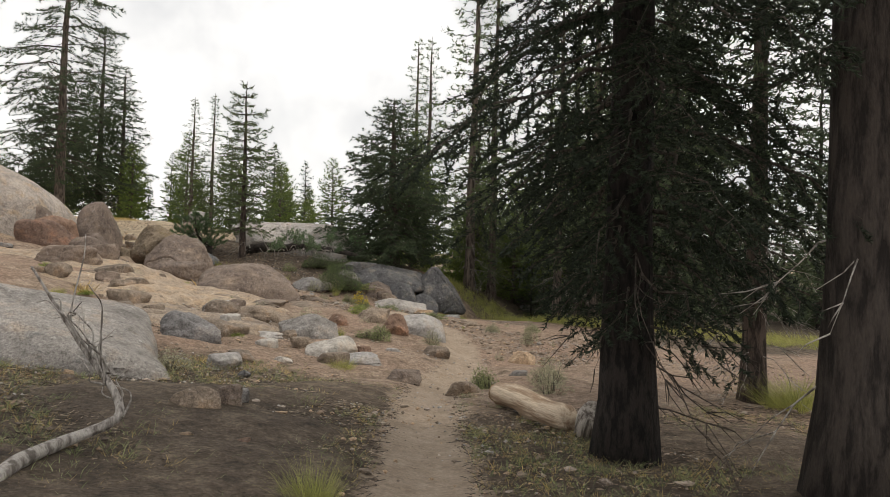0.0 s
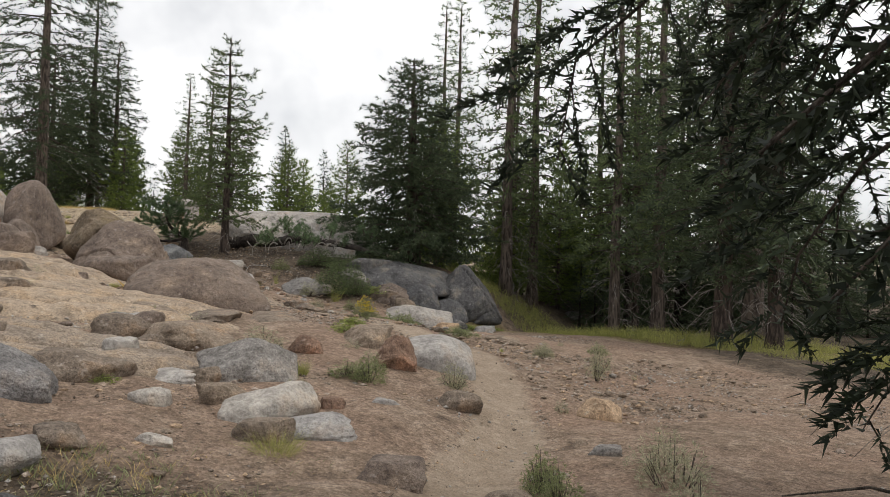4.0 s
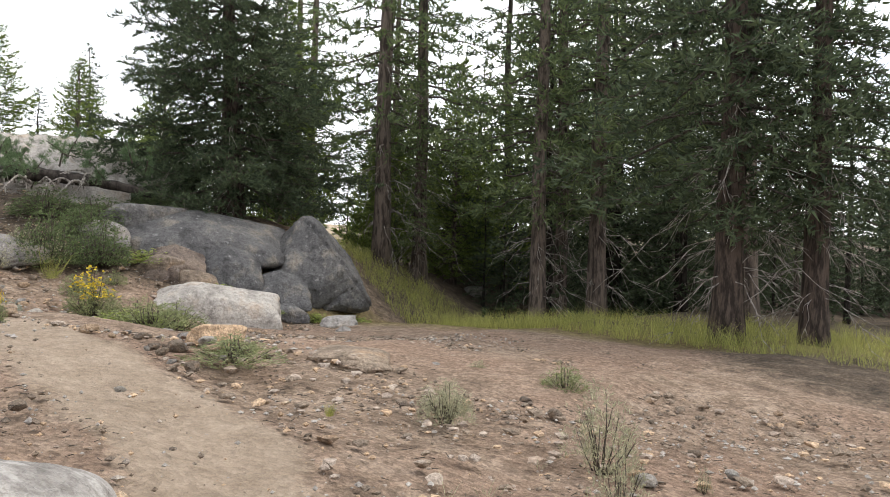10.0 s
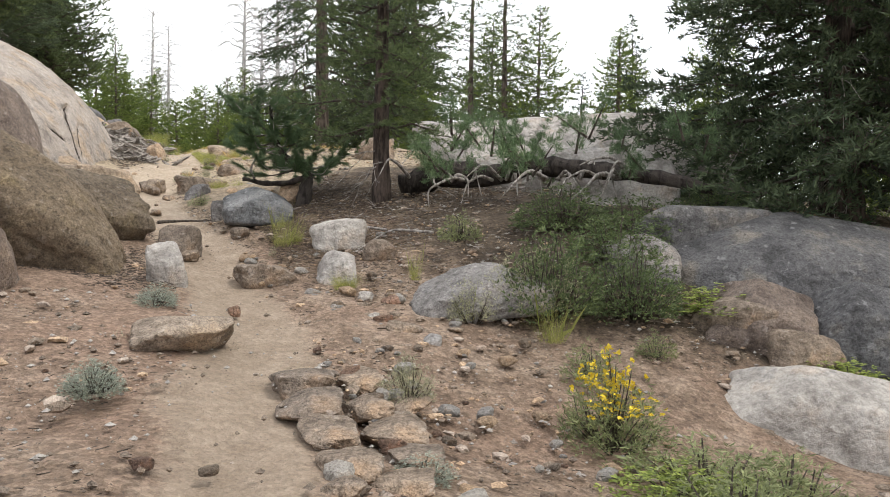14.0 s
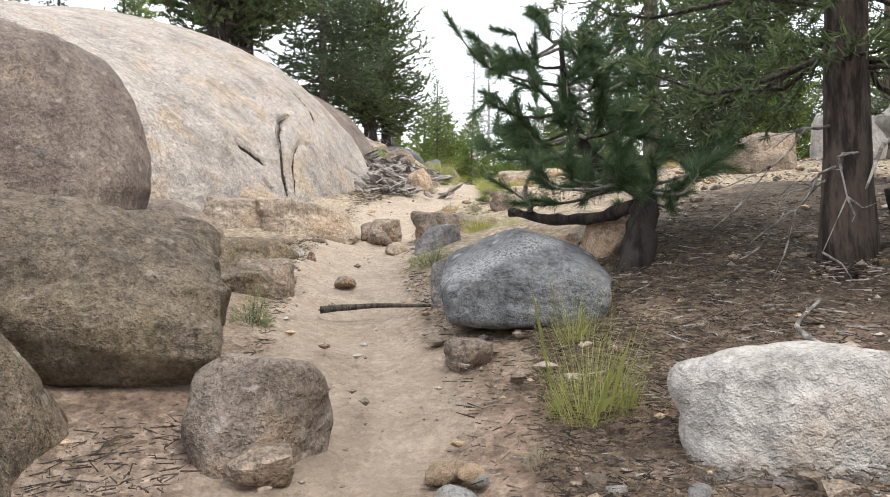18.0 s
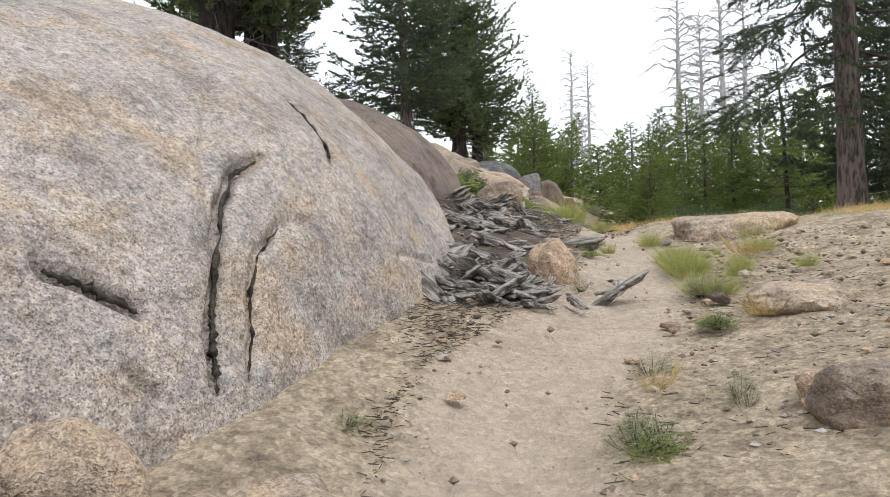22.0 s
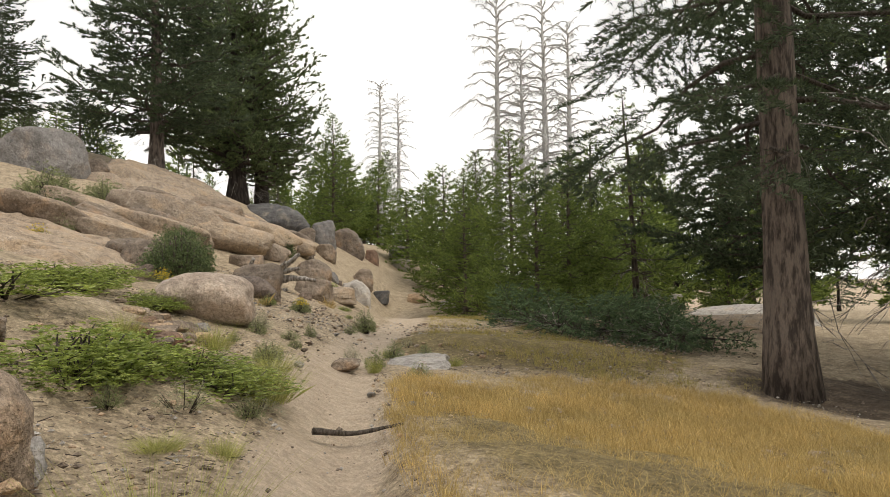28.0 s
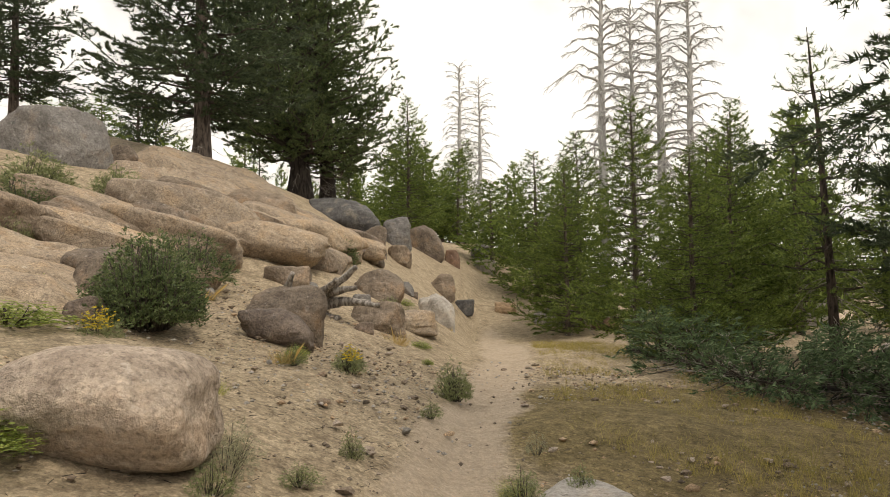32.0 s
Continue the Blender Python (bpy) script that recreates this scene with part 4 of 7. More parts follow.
boulder(TAN, -15.88, 12.18, 1.06, 2.33, 0.13, 67, flat=.5, sink=.62)

# stones on the first slope
boulder(TAN, -14.78, 9.06, 0.9, 0.6, 0.3, 60, facet=4, sink=.45)
boulder(TAN, -13.75, 8.94, 0.5, 0.3, 0.2, 50, facet=5)
boulder(GREY, -11.35, 8.2, 1.05, 0.7, 0.5, 62, facet=5, sink=.4, detail=5)
boulder(TAN, -12.0, 7.2, 0.6, 0.5, 0.28, 40, facet=5)
boulder(UMBER, -6.5, 5.2, 0.34, 0.3, 0.24, 60, facet=4)
boulder(GREY, -6.65, 5.5, 0.22, 0.2, 0.16, 30, facet=4)
boulder(UMBER, -20.5, 14.1, 1.9, 1.0, 0.55, 60, facet=4, detail=5, sink=.35)
boulder(RED, -25.0, 12.2, 1.9, 1.3, 0.9, 60, facet=4, detail=5)
boulder(UMBER, -23.2, 12.7, 1.3, 0.9, 0.7, 75, facet=4, detail=5)
boulder(UMBER, -21.9, 12.2, 1.5, 0.8, 0.6, 40, facet=4, detail=5)
boulder(UMBER, -20.0, 10.4, 1.7, 1.0, 0.55, 65, facet=4, detail=5)
boulder(TAN, -18.4, 10.8, 1.1, 0.7, 0.35, 65, facet=4)
FIELD = random.Random(77)
for k in range(46):
    x = FIELD.uniform(-24, -9.5)
    y = FIELD.uniform(6.8, 11.6) - 0.36 * (x + 9.5) * 0.55 - 0.4
    size = FIELD.choice((0.18, 0.25, 0.32, 0.45, 0.62))
    boulder(FIELD.choice((TAN, TAN, UMBER, GREY, PALE)), x, y, size, size * FIELD.uniform(0.5, 0.8), size * FIELD.uniform(0.2, 0.5), FIELD.uniform(30, 90), facet=5, flat=FIELD.choice((0, .3, .5)), sink=.4)

# dark outcrop under the leaning tree
boulder(DARK, -19.1, 26.05, 2.15, 2.1, 1.5, 54, detail=6, facet=4, rough=.09, sink=.3, cracks=2, planes=[(.66, -.3, .62, .5), (-.3, -.8, .5, .74), (-.8, -.2, .5, .8), (.1, -.2, .97, .85), (0, .7, .7, .7)], label="dark grey granite boulder at the end of the outcrop")
boulder(DARK, -20.75, 24.3, 3.9, 2.4, 0.62, 50, detail=6, facet=4, rough=.09, sink=.5, planes=[(.45, -.45, .75, .5), (.75, -.4, .5, .72), (-.3, -.7, .65, .7), (0, -.9, .4, .74), (-.7, .1, .7, .6), (.2, .5, .85, .7)], label="dark grey bedrock slab sloping below the leaning tree")
boulder(DARK, -21.5, 23.4, 1.9, 1.3, 0.42, 62, detail=5, facet=6, rough=.08, sink=.5, flat=.3)
boulder(DARK, -19.35, 23.85, 1.25, 0.9, 0.66, 48, detail=5, facet=7, rough=.05, sink=.3, planes=[(.3, -.5, .8, .66), (-.7, -.3, .6, .66), (.8, -.3, .45, .75), (0, -.95, .2, .8), (.1, .5, .85, .8)])
boulder(DARK, -18.7, 24.55, 1.2, 1.0, 0.56, 44, detail=5, facet=6, rough=.06, sink=.3, planes=[(.5, -.4, .75, .62), (-.6, -.4, .7, .72), (.2, -.9, .35, .75), (.85, .1, .5, .8), (0, .5, .85, .8)])
boulder(DARK, -18.2, 24.2, 0.8, 0.6, 0.24, 44, detail=4, facet=5, rough=.06)
boulder(GREY, -21.01, 22.23, 0.99, 0.79, 0.44, 59, flat=.3)
boulder(UMBER, -19.75, 22.85, 1.15, 0.85, 0.52, 53, facet=5, detail=5, planes=[(.6, -.3, .7, .62), (-.65, -.3, .7, .62), (0, -.8, .6, .72), (.1, .5, .85, .8)])
boulder(TAN, -19.25, 22.95, 0.7, 0.4, 0.3, 60, facet=6)
boulder(PALE, -18.25, 22.5, 2.15, 0.95, 0.6, 47, facet=8, rough=.05, sink=.3, detail=6, planes=[(.42, -.40, .82, .5), (.8, -.3, .45, .82), (-.7, -.3, .55, .8), (0, -.95, .1, .75), (.15, .5, .85, .6), (.3, -.75, .55, .66)], label='long pale grey angular granite slab lying on the slope')
boulder(ORANGE, -14.19, 18.66, 0.55, 0.33, 0.17, 52, flat=.3)
boulder(TAN, -13.39, 19.83, 0.85, 1.20, 0.10, 35, flat=.4, sink=.62)
boulder(PALE, -17.18, 24.45, 0.72, 0.43, 0.22, 37)
boulder(PALE, -16.38, 23.54, 0.27, 0.19, 0.11, 37)
boulder(PALE, -26.0, 24.4, 6.4, 2.9, 1.5, 58, detail=6, facet=5, rough=.08, cracks=2, flat=.3)
boulder(PALE, -23.42, 23.67, 1.69, 1.01, 0.85, 59, facet=4)
boulder(TAN, -19.75, 23.31, 0.43, 0.30, 0.19, 51)
boulder(GREY, -20.56, 36.30, 0.93, 0.74, 0.27, 27)

# stones where the trail climbs
boulder(PALE, -23.21, 19.21, 0.74, 0.45, 0.35, 78)
boulder(PALE, -22.03, 18.93, 0.48, 0.38, 0.32, 77, facet=5, sink=.45)
boulder(TAN, -22.22, 18.18, 0.72, 0.43, 0.21, 85, flat=.2)
boulder(LEDGE, -19.73, 17.29, 0.80, 0.55, 0.22, 95, flat=.5, facet=4, rough=.10, detail=5, sink=.3, planes=[(.3, -.5, .8, .7), (-.6, -.3, .7, .7), (.8, -.3, -.3, .8), (0, -.8, -.5, .75), (.1, .5, .85, .8), (.1, -.1, .98, .72)])
boulder(PALE, -22.04, 17.14, 0.42, 0.33, 0.41, 95, facet=5, sink=.45)
boulder(GREY, -20.78, 20.17, 1.5, 0.8, 0.42, 67, sink=.3, facet=5, dip=9, detail=5, planes=[(.5, -.3, .8, .6), (-.5, -.3, .8, .62), (.1, -.7, .7, .7), (.8, 0, .5, .75)])
boulder(TAN, -19.76, 22.65, 1.12, 0.67, 0.34, 48, facet=4)
boulder(TAN, -22.49, 19.57, 0.43, 0.30, 0.22, 73)
boulder(TAN, -20.26, 19.21, 0.36, 0.25, 0.10, 69)
boulder(PALE, -19.95, 19.38, 0.17, 0.12, 0.09, 65)
boulder(PALE, -21.22, 19.08, 0.17, 0.12, 0.09, 74)
boulder(RED, -20.87, 17.74, 0.12, 0.09, 0.07, 88)
boulder(RED, -21.08, 19.32, 0.23, 0.16, 0.07, 71)
boulder(PALE, -20.65, 19.02, 0.12, 0.08, 0.06, 73)
boulder(TAN, -20.24, 19.71, 0.16, 0.11, 0.03, 63)
boulder(TAN, -18.82, 18.05, 0.48, 0.51, 0.11, 81, flat=.3, facet=6, rough=.14, sink=.5)
boulder(TAN, -19.06, 18.51, 0.36, 0.46, 0.08, 76, flat=.3, facet=6, rough=.14, sink=.5)
boulder(TAN, -18.38, 18.02, 0.43, 0.66, 0.10, 80, flat=.3, facet=6, rough=.14, sink=.5)
boulder(TAN, -18.47, 18.42, 0.37, 0.50, 0.08, 76, flat=.3, facet=6, rough=.14, sink=.5)
boulder(TAN, -17.92, 18.05, 0.37, 0.51, 0.08, 79, flat=.3, facet=6, rough=.14, sink=.5)
boulder(TAN, -18.10, 18.50, 0.43, 0.55, 0.09, 74, flat=.3, facet=6, rough=.14, sink=.5)
boulder(TAN, -18.66, 18.78, 0.27, 0.50, 0.06, 72, flat=.3, facet=6, rough=.14, sink=.5)
boulder(TAN, -17.43, 18.06, 0.36, 0.40, 0.08, 77, flat=.3, facet=6, rough=.14, sink=.5)
boulder(TAN, -17.65, 18.48, 0.36, 0.50, 0.08, 72, flat=.3, facet=6, rough=.14, sink=.5)
boulder(TAN, -17.15, 17.97, 0.23, 0.20, 0.04, 78, flat=.3, facet=6, rough=.14, sink=.5)
boulder(TAN, -17.24, 18.28, 0.35, 0.30, 0.07, 73, flat=.3, facet=6, rough=.14, sink=.5)
boulder(PALE, -33.2, 23.9, 1.15, 1.0, 0.85, 71, facet=3, sink=.3, rough=.06)
boulder(TAN, -30.6, 21.6, 0.95, 0.8, 0.45, 72, facet=3)
boulder(GREY, -26.43, 24.05, 2.17, 1.74, 1.09, 62, facet=4, detail=5)
boulder(GREY, -25.96, 25.05, 1.91, 1.53, 0.98, 57, facet=4, detail=5)
boulder(UMBER, -25.27, 26.49, 1.6, 1.3, 1.35, 51, flat=.3, detail=5)

# leaning boulders on the uphill side
boulder(UMBER, -21.3, 14.75, 2.3, 1.9, 1.4, 95, sink=.4, detail=6, cracks=3, facet=3, rough=.09, seed=915, label="huge tan boulder with slanting cracks above the trail")
boulder(COARSE, -22.75, 15.55, 2.95, 1.6, 1.5, 94, sink=.02, detail=6, dip=-34, facet=3, flat=0, rough=.085, lift=.12, seed=911, planes=[(0, -.7, .7, .75), (-.5, -.5, .6, .85), (.5, -.4, .7, .8), (0, -.9, -.4, .7), (.8, 0, .5, .85), (0, .6, .8, .8)], label="tilted coarse tan granite slab leaning on its neighbour")
boulder(TAN, -23.43, 17.29, 0.59, 0.47, 0.35, 108, facet=5)
boulder(UMBER, -26.0, 14.5, 1.8, 1.6, 1.9, 95, sink=.1, detail=6, facet=2, rough=.05, label="rounded grey brown boulder against the dome")
boulder(COARSE, -23.85, 16.0, 1.9, 1.0, 0.92, 112, facet=4, detail=6, sink=.15, rough=.11, dip=-8, seed=77)
boulder(TAN, -23.16, 17.38, 0.24, 0.17, 0.10, 109)
boulder(TAN, -26.18, 16.37, 0.52, 0.41, 0.25, 108, flat=.3)
boulder(RED, -25.4, 12.5, 1.7, 1.2, 1.05, 100, facet=5, detail=5)
boulder(UMBER, -23.99, 13.3, 1.2, 0.9, 0.8, 118, facet=5)
boulder(UMBER, -26.9, 12.9, 1.5, 1.1, 1.2, 115, facet=4)

# dark veined rock and stones by the sapling
boulder(VEIN, -25.1, 18.38, 1.0, 0.86, 0.53, 89, facet=5, detail=6, rough=.06, sink=.12, planes=[(.55, -.2, .75, .6), (-.6, -.35, .7, .66), (.1, -.75, .6, .72), (-.2, .6, .75, .7), (0, 0, 1, .88)])
boulder(GREY, -25.80, 17.88, 0.30, 0.28, 0.30, 99, rough=.03, sink=.2)
boulder(TAN, -24.43, 18.07, 0.26, 0.21, 0.13, 93)
boulder(GREY, -27.81, 17.61, 0.46, 0.38, 0.26, 91, rough=.04)
boulder(ORANGE, -30.49, 18.30, 0.43, 0.30, 0.14, 74, flat=.3)
boulder(ORANGE, -33.38, 16.80, 0.45, 0.36, 0.37, 93, facet=6)
boulder(LEDGE, -32.62, 18.6, 0.7, 1.1, 0.08, 77, sink=.72, facet=2)
boulder(PALE, -33.33, 17.36, 0.11, 0.09, 0.06, 89)
boulder(LEDGE, -36.4, 18.8, 1.5, 1.1, 0.26, 73, sink=.6, rough=.12, facet=2, detail=5)
boulder(TAN, -27.96, 18.01, 0.10, 0.08, 0.05, 91)
boulder(PALE, -27.66, 18.34, 0.12, 0.08, 0.04, 86)
boulder(TAN, -27.84, 18.02, 0.15, 0.12, 0.06, 82)
boulder(PALE, -27.35, 16.32, 0.13, 0.11, 0.08, 116)
boulder(RED, -27.36, 16.46, 0.09, 0.07, 0.07, 114)
boulder(TAN, -29.18, 16.74, 0.34, 0.41, 0.15, 103, flat=.3, facet=5)
boulder(TAN, -28.80, 16.89, 0.16, 0.16, 0.10, 102, facet=4)
boulder(TAN, -29.17, 17.59, 0.55, 1.21, 0.11, 91, sink=.76, rough=.14, facet=2)
boulder(LEDGE, -28.93, 15.90, 1.13, 1.23, 0.27, 116, sink=.76, rough=.16, facet=2, detail=5, label='low ledge of pale bedrock at the foot of the dome')
boulder(LEDGE, -28.49, 15.14, 0.76, 0.83, 0.18, 128, sink=.76, rough=.16, facet=2, detail=5, label='low ledge of pale bedrock at the foot of the dome')
boulder(LEDGE, -29.23, 14.94, 1.23, 1.33, 0.30, 119, sink=.76, rough=.16, facet=2, detail=5, label='low ledge of pale bedrock at the foot of the dome')
boulder(LEDGE, -28.89, 15.95, 1.19, 1.28, 0.29, 112, sink=.76, rough=.16, facet=2, detail=5, label='low ledge of pale bedrock at the foot of the dome')
boulder(LEDGE, -28.59, 15.00, 0.74, 1.03, 0.18, 122, sink=.76, rough=.16, facet=2, detail=5, label='low ledge of pale bedrock at the foot of the dome')
boulder(LEDGE, -27.97, 14.76, 0.85, 1.14, 0.20, 128, sink=.76, rough=.16, facet=2, detail=5, label='low ledge of pale bedrock at the foot of the dome')
boulder(TAN, -29.20, 16.76, 0.36, 0.80, 0.07, 103, sink=.76, rough=.14, facet=2)
boulder(LEDGE, -28.62, 16.08, 1.15, 0.62, 0.40, 118, sink=.35, rough=.12, facet=5, detail=6, flat=.4, planes=[(0, -.9, .3, .7), (.2, -.1, .97, .66), (.8, -.2, .4, .8)], label='ochre stained ledge of bedrock at the foot of the dome')
boulder(LEDGE, -28.35, 15.35, 0.95, 0.6, 0.36, 128, sink=.35, rough=.12, facet=5, detail=6, flat=.4, planes=[(0, -.9, .3, .7), (.1, -.1, .97, .66), (-.8, -.2, .4, .8)], label='tan ledge of bedrock at the foot of the dome')
boulder(TAN, -28.75, 17.72, 0.95, 0.55, 0.26, 112, sink=.45, rough=.13, facet=5, detail=5, flat=.4, planes=[(0, -.9, .3, .6), (.1, -.1, .97, .66)])
boulder(LEDGE, -29.15, 16.86, 0.42, 0.34, 0.20, 100, sink=.4, rough=.13, facet=6, detail=5)
boulder(TAN, -27.45, 15.0, 1.1, 0.7, 0.42, 125, sink=.4, rough=.1, facet=4, detail=5)
boulder(COARSE, -26.55, 15.75, 1.35, 0.9, 0.36, 118, sink=.45, rough=.14, facet=6, detail=6, flat=.4, planes=[(.1, -.85, .4, .66), (.1, -.1, .97, .66), (.8, -.2, .4, .8)], label='low broken tan ledge beside the trail')
boulder(COARSE, -26.05, 16.3, 0.75, 0.55, 0.22, 105, sink=.45, rough=.14, facet=6, detail=5, flat=.4)
boulder(COARSE, -27.15, 16.05, 0.7, 0.5, 0.20, 131, sink=.5, rough=.14, facet=6, detail=5, flat=.4)
boulder(TAN, -30.28, 18.38, 0.62, 0.44, 0.22, 80, facet=4)
boulder(ORANGE, -26.35, 19.05, 0.5, 0.4, 0.3, 60, facet=7)
boulder(ORANGE, -26.75, 18.75, 0.3, 0.22, 0.14, 40, facet=7)
boulder(PALE, -28.0, 18.55, 0.16, 0.12, 0.09, 40, facet=7)
boulder(ORANGE, -27.7, 18.2, 0.3, 0.2, 0.11, 20, facet=7)
boulder(TAN, -26.51, 15.92, 0.35, 0.74, 0.07, 127, sink=.76, rough=.14, facet=2)
boulder(TAN, -26.43, 16.38, 0.39, 0.49, 0.08, 122, sink=.76, rough=.14, facet=2)
boulder(TAN, -26.65, 16.94, 0.20, 0.20, 0.04, 111, sink=.62, rough=.13, facet=5)
boulder(TAN, -28.01, 15.94, 0.33, 0.63, 0.07, 116, sink=.76, rough=.14, facet=2)
boulder(TAN, -28.30, 17.12, 0.24, 0.40, 0.05, 102, sink=.76, rough=.14, facet=2)

# boulders on the last slope
boulder("CHIP", -46.2, 14.8, 1.38, 1.0, 0.62, 100, sink=.18, detail=6, rough=.05, facet=3, planes=[(.5, -.3, .75, .86), (-.6, -.2, .75, .87), (0, -.75, .6, .86), (.85, -.2, .1, .95), (-.2, -.75, -.5, .8), (0, .6, .8, .9), (.1, 0, .98, .92)], label="large rounded tan granite boulder on the sandy slope")
boulder(TAN, -44.17, 15.17, 0.36, 0.26, 0.14, 111)
boulder(TAN, -51.88, 12.31, 0.85, 0.60, 0.47, 111)
boulder(TAN, -59.55, 14.45, 1.37, 1.09, 0.69, 98)
boulder(PALE, -62.23, 15.71, 1.02, 0.82, 0.77, 94)
boulder(TAN, -74.04, 15.08, 1.25, 1.00, 0.84, 94)
boulder(TAN, -56.09, 15.00, 1.11, 0.88, 0.48, 98)
boulder(DARK, -74.72, 16.05, 0.92, 0.73, 0.48, 92)
boulder(PALE, -47.54, 17.79, 1.00, 2.20, 0.09, 88, flat=.6, sink=.62)
boulder(TAN, -46.49, 16.74, 0.43, 0.70, 0.05, 95, flat=.5, sink=.62)
boulder(PALE, -45.14, 18.30, 0.36, 0.22, 0.08, 84)
boulder(PALE, -45.12, 19.14, 0.33, 0.20, 0.05, 77)
boulder(ORANGE, -77.26, 17.93, 1.04, 0.83, 0.47, 89)
boulder(PALE, -75.30, 19.68, 1.13, 0.90, 0.66, 87)
boulder(GREY, -39.76, 21.61, 0.52, 0.31, 0.17, 59)
boulder(PALE, -38.02, 18.87, 0.10, 0.07, 0.05, 78)
boulder(PALE, -39.27, 15.86, 0.27, 0.19, 0.15, 110)
boulder(TAN, -39.09, 15.58, 0.88, 0.62, 0.41, 113, flat=.3)
boulder(TAN, -41.56, 14.39, 0.38, 0.27, 0.15, 114)
boulder(ORANGE, -43.30, 15.57, 0.14, 0.08, 0.04, 110)
boulder(TAN, -43.02, 15.42, 0.22, 0.13, 0.03, 113)
boulder(ORANGE, -43.65, 15.21, 0.15, 0.09, 0.05, 112)
boulder(PALE, -43.01, 15.85, 0.13, 0.09, 0.06, 108)
boulder(RED, -73.74, 22.08, 1.31, 0.91, 0.54, 81)
boulder(PALE, -75.12, 19.81, 1.37, 0.96, 0.55, 85)
boulder(TAN, -44.20, 15.11, 0.21, 0.17, 0.05, 119, flat=.5, facet=6)
boulder(ORANGE, -44.14, 15.35, 0.28, 0.22, 0.08, 117, flat=.5, facet=6)
boulder(TAN, -43.72, 15.29, 0.26, 0.21, 0.07, 121, flat=.5, facet=6)
boulder(ORANGE, -44.49, 14.96, 0.21, 0.17, 0.06, 119, flat=.5, facet=6)
boulder(TAN, -44.77, 14.55, 0.20, 0.16, 0.06, 122, flat=.5, facet=6)
boulder(TAN, -44.88, 14.69, 0.19, 0.15, 0.06, 120, flat=.5, facet=6)
boulder(TAN, -43.91, 15.43, 0.16, 0.13, 0.03, 118, flat=.5, facet=6)
boulder(ORANGE, -44.11, 14.93, 0.12, 0.09, 0.06, 122, flat=.5, facet=6)
boulder(TAN, -44.57, 14.73, 0.16, 0.13, 0.03, 121, flat=.5, facet=6)
boulder(TAN, -46.12, 16.75, 0.41, 0.33, 0.11, 96, flat=.5, facet=6)
boulder(GREY, -44.79, 15.10, 0.32, 0.26, 0.08, 116, flat=.5, facet=6)

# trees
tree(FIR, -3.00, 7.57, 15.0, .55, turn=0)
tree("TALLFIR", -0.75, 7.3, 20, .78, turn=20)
tree(OLDFIR, -3.15, 13.57, 10.9, 0.44)
tree(SPIRE, -25.1, 20.28, 7.4, .23)
tree(LEANER, -22.0, 26.35, 7.6, .5)
tree(PINE, -21.43, 31.92, 20.4, 0.44)
tree(PINE, -25.6, 33.5, 14.5, 0.34)
tree(PINE, -28.4, 36.0, 15.5, 0.34)
tree(YOUNG, -24.3, 30.6, 8.0, 0.22)
tree(YOUNG, -22.4, 33.6, 5.0, 0.2, turn=111)
tree(YOUNG, -21.2, 36.0, 6.0, 0.2, turn=148)
tree(FARPINE, -24.4, 36.8, 7.0, 0.2, turn=185)
tree(FARPINE, -22.6, 38.4, 8.0, 0.2, turn=222)
tree(FARPINE, -20.6, 38.9, 7.0, 0.2, turn=259)
tree(FARPINE, -26.8, 41.6, 8.0, 0.2, turn=296)
tree(FARPINE, -24.2, 43.5, 8.0, 0.2, turn=333)
tree(PINE, -23.4, 35.5, 13.0, 0.3)
tree(PINE, -20.99, 33.34, 19.6, 0.29)
tree(PINE, -16.3, 31.8, 17, .4)
tree(PINE, -16.79, 34.69, 18.9, 0.29)
tree(PINE, -15.19, 33.31, 20.8, 0.40)
tree(OLDFIR, -10.9, 27.7, 15, .55)
tree(PINE, -11.27, 32.15, 21.3, 0.80)
tree(OLDFIR, -9.5, 28.0, 13, .42)
tree(YOUNG, -38.0, 29.6, 6.5, .2, turn=0)
tree(YOUNG, -35.2, 31.2, 6.0, .2, turn=37)
tree(YOUNG, -32.5, 33.0, 7.0, .2, turn=74)
tree(PINE, -38.8, 27.3, 8.5, .3)
tree(PINE, -38.3, 28.4, 9.0, .3)
tree(NEARPINE, -46.8, 23.4, 20, .66)
tree(OLDFIR, -49.8, 27.6, 15, .5)
tree(OLDFIR, -47.6, 27.9, 12, .4)
tree(YOUNG, -45.0, 27.2, 6.5, .2)
tree(OPEN, -52.6, 29.5, 11, .35)
tree(YOUNG, -43.2, 30.0, 8, .24)
tree(BIGPINE, -70.0, 6.0, 13, .8)
tree(BROAD, -79.0, 7.6, 13.5, 1.1)
tree(BROAD, -81.0, 8.6, 12, .8)
tree(YOUNG, -88.0, 12.2, 9, .3)
tree(SNAG, -100.0, 15.0, 14, .5)
tree(SNAG, -101.0, 16.6, 13, .45)
tree(YOUNG, -72.0, 20.3, 7.4, .25)
tree(YOUNG, -64.5, 21.6, 7.6, .2)
tree(YOUNG, -57.6, 21.4, 4.6, .2)
tree(YOUNG, -59.2, 22.7, 5.6, .2)
tree(YOUNG, -63.0, 23.3, 6.2, .2)
tree(OPEN, -58.6, 24.7, 7.6, .24)
tree(YOUNG, -74.9, 21.2, 8.7, .3)
tree(YOUNG, -68.0, 25.6, 8.4, .22)
tree(FARPINE, -70.0, 28.6, 8.5, .22)
tree(FARPINE, -76.0, 31.0, 9.0, .22)
fallen_tree((-58.5, 20.4), (-52.3, 21.6), 0.6)
fallen_tree((-56.5, 23.5), (-50.3, 23.2), 0.6)
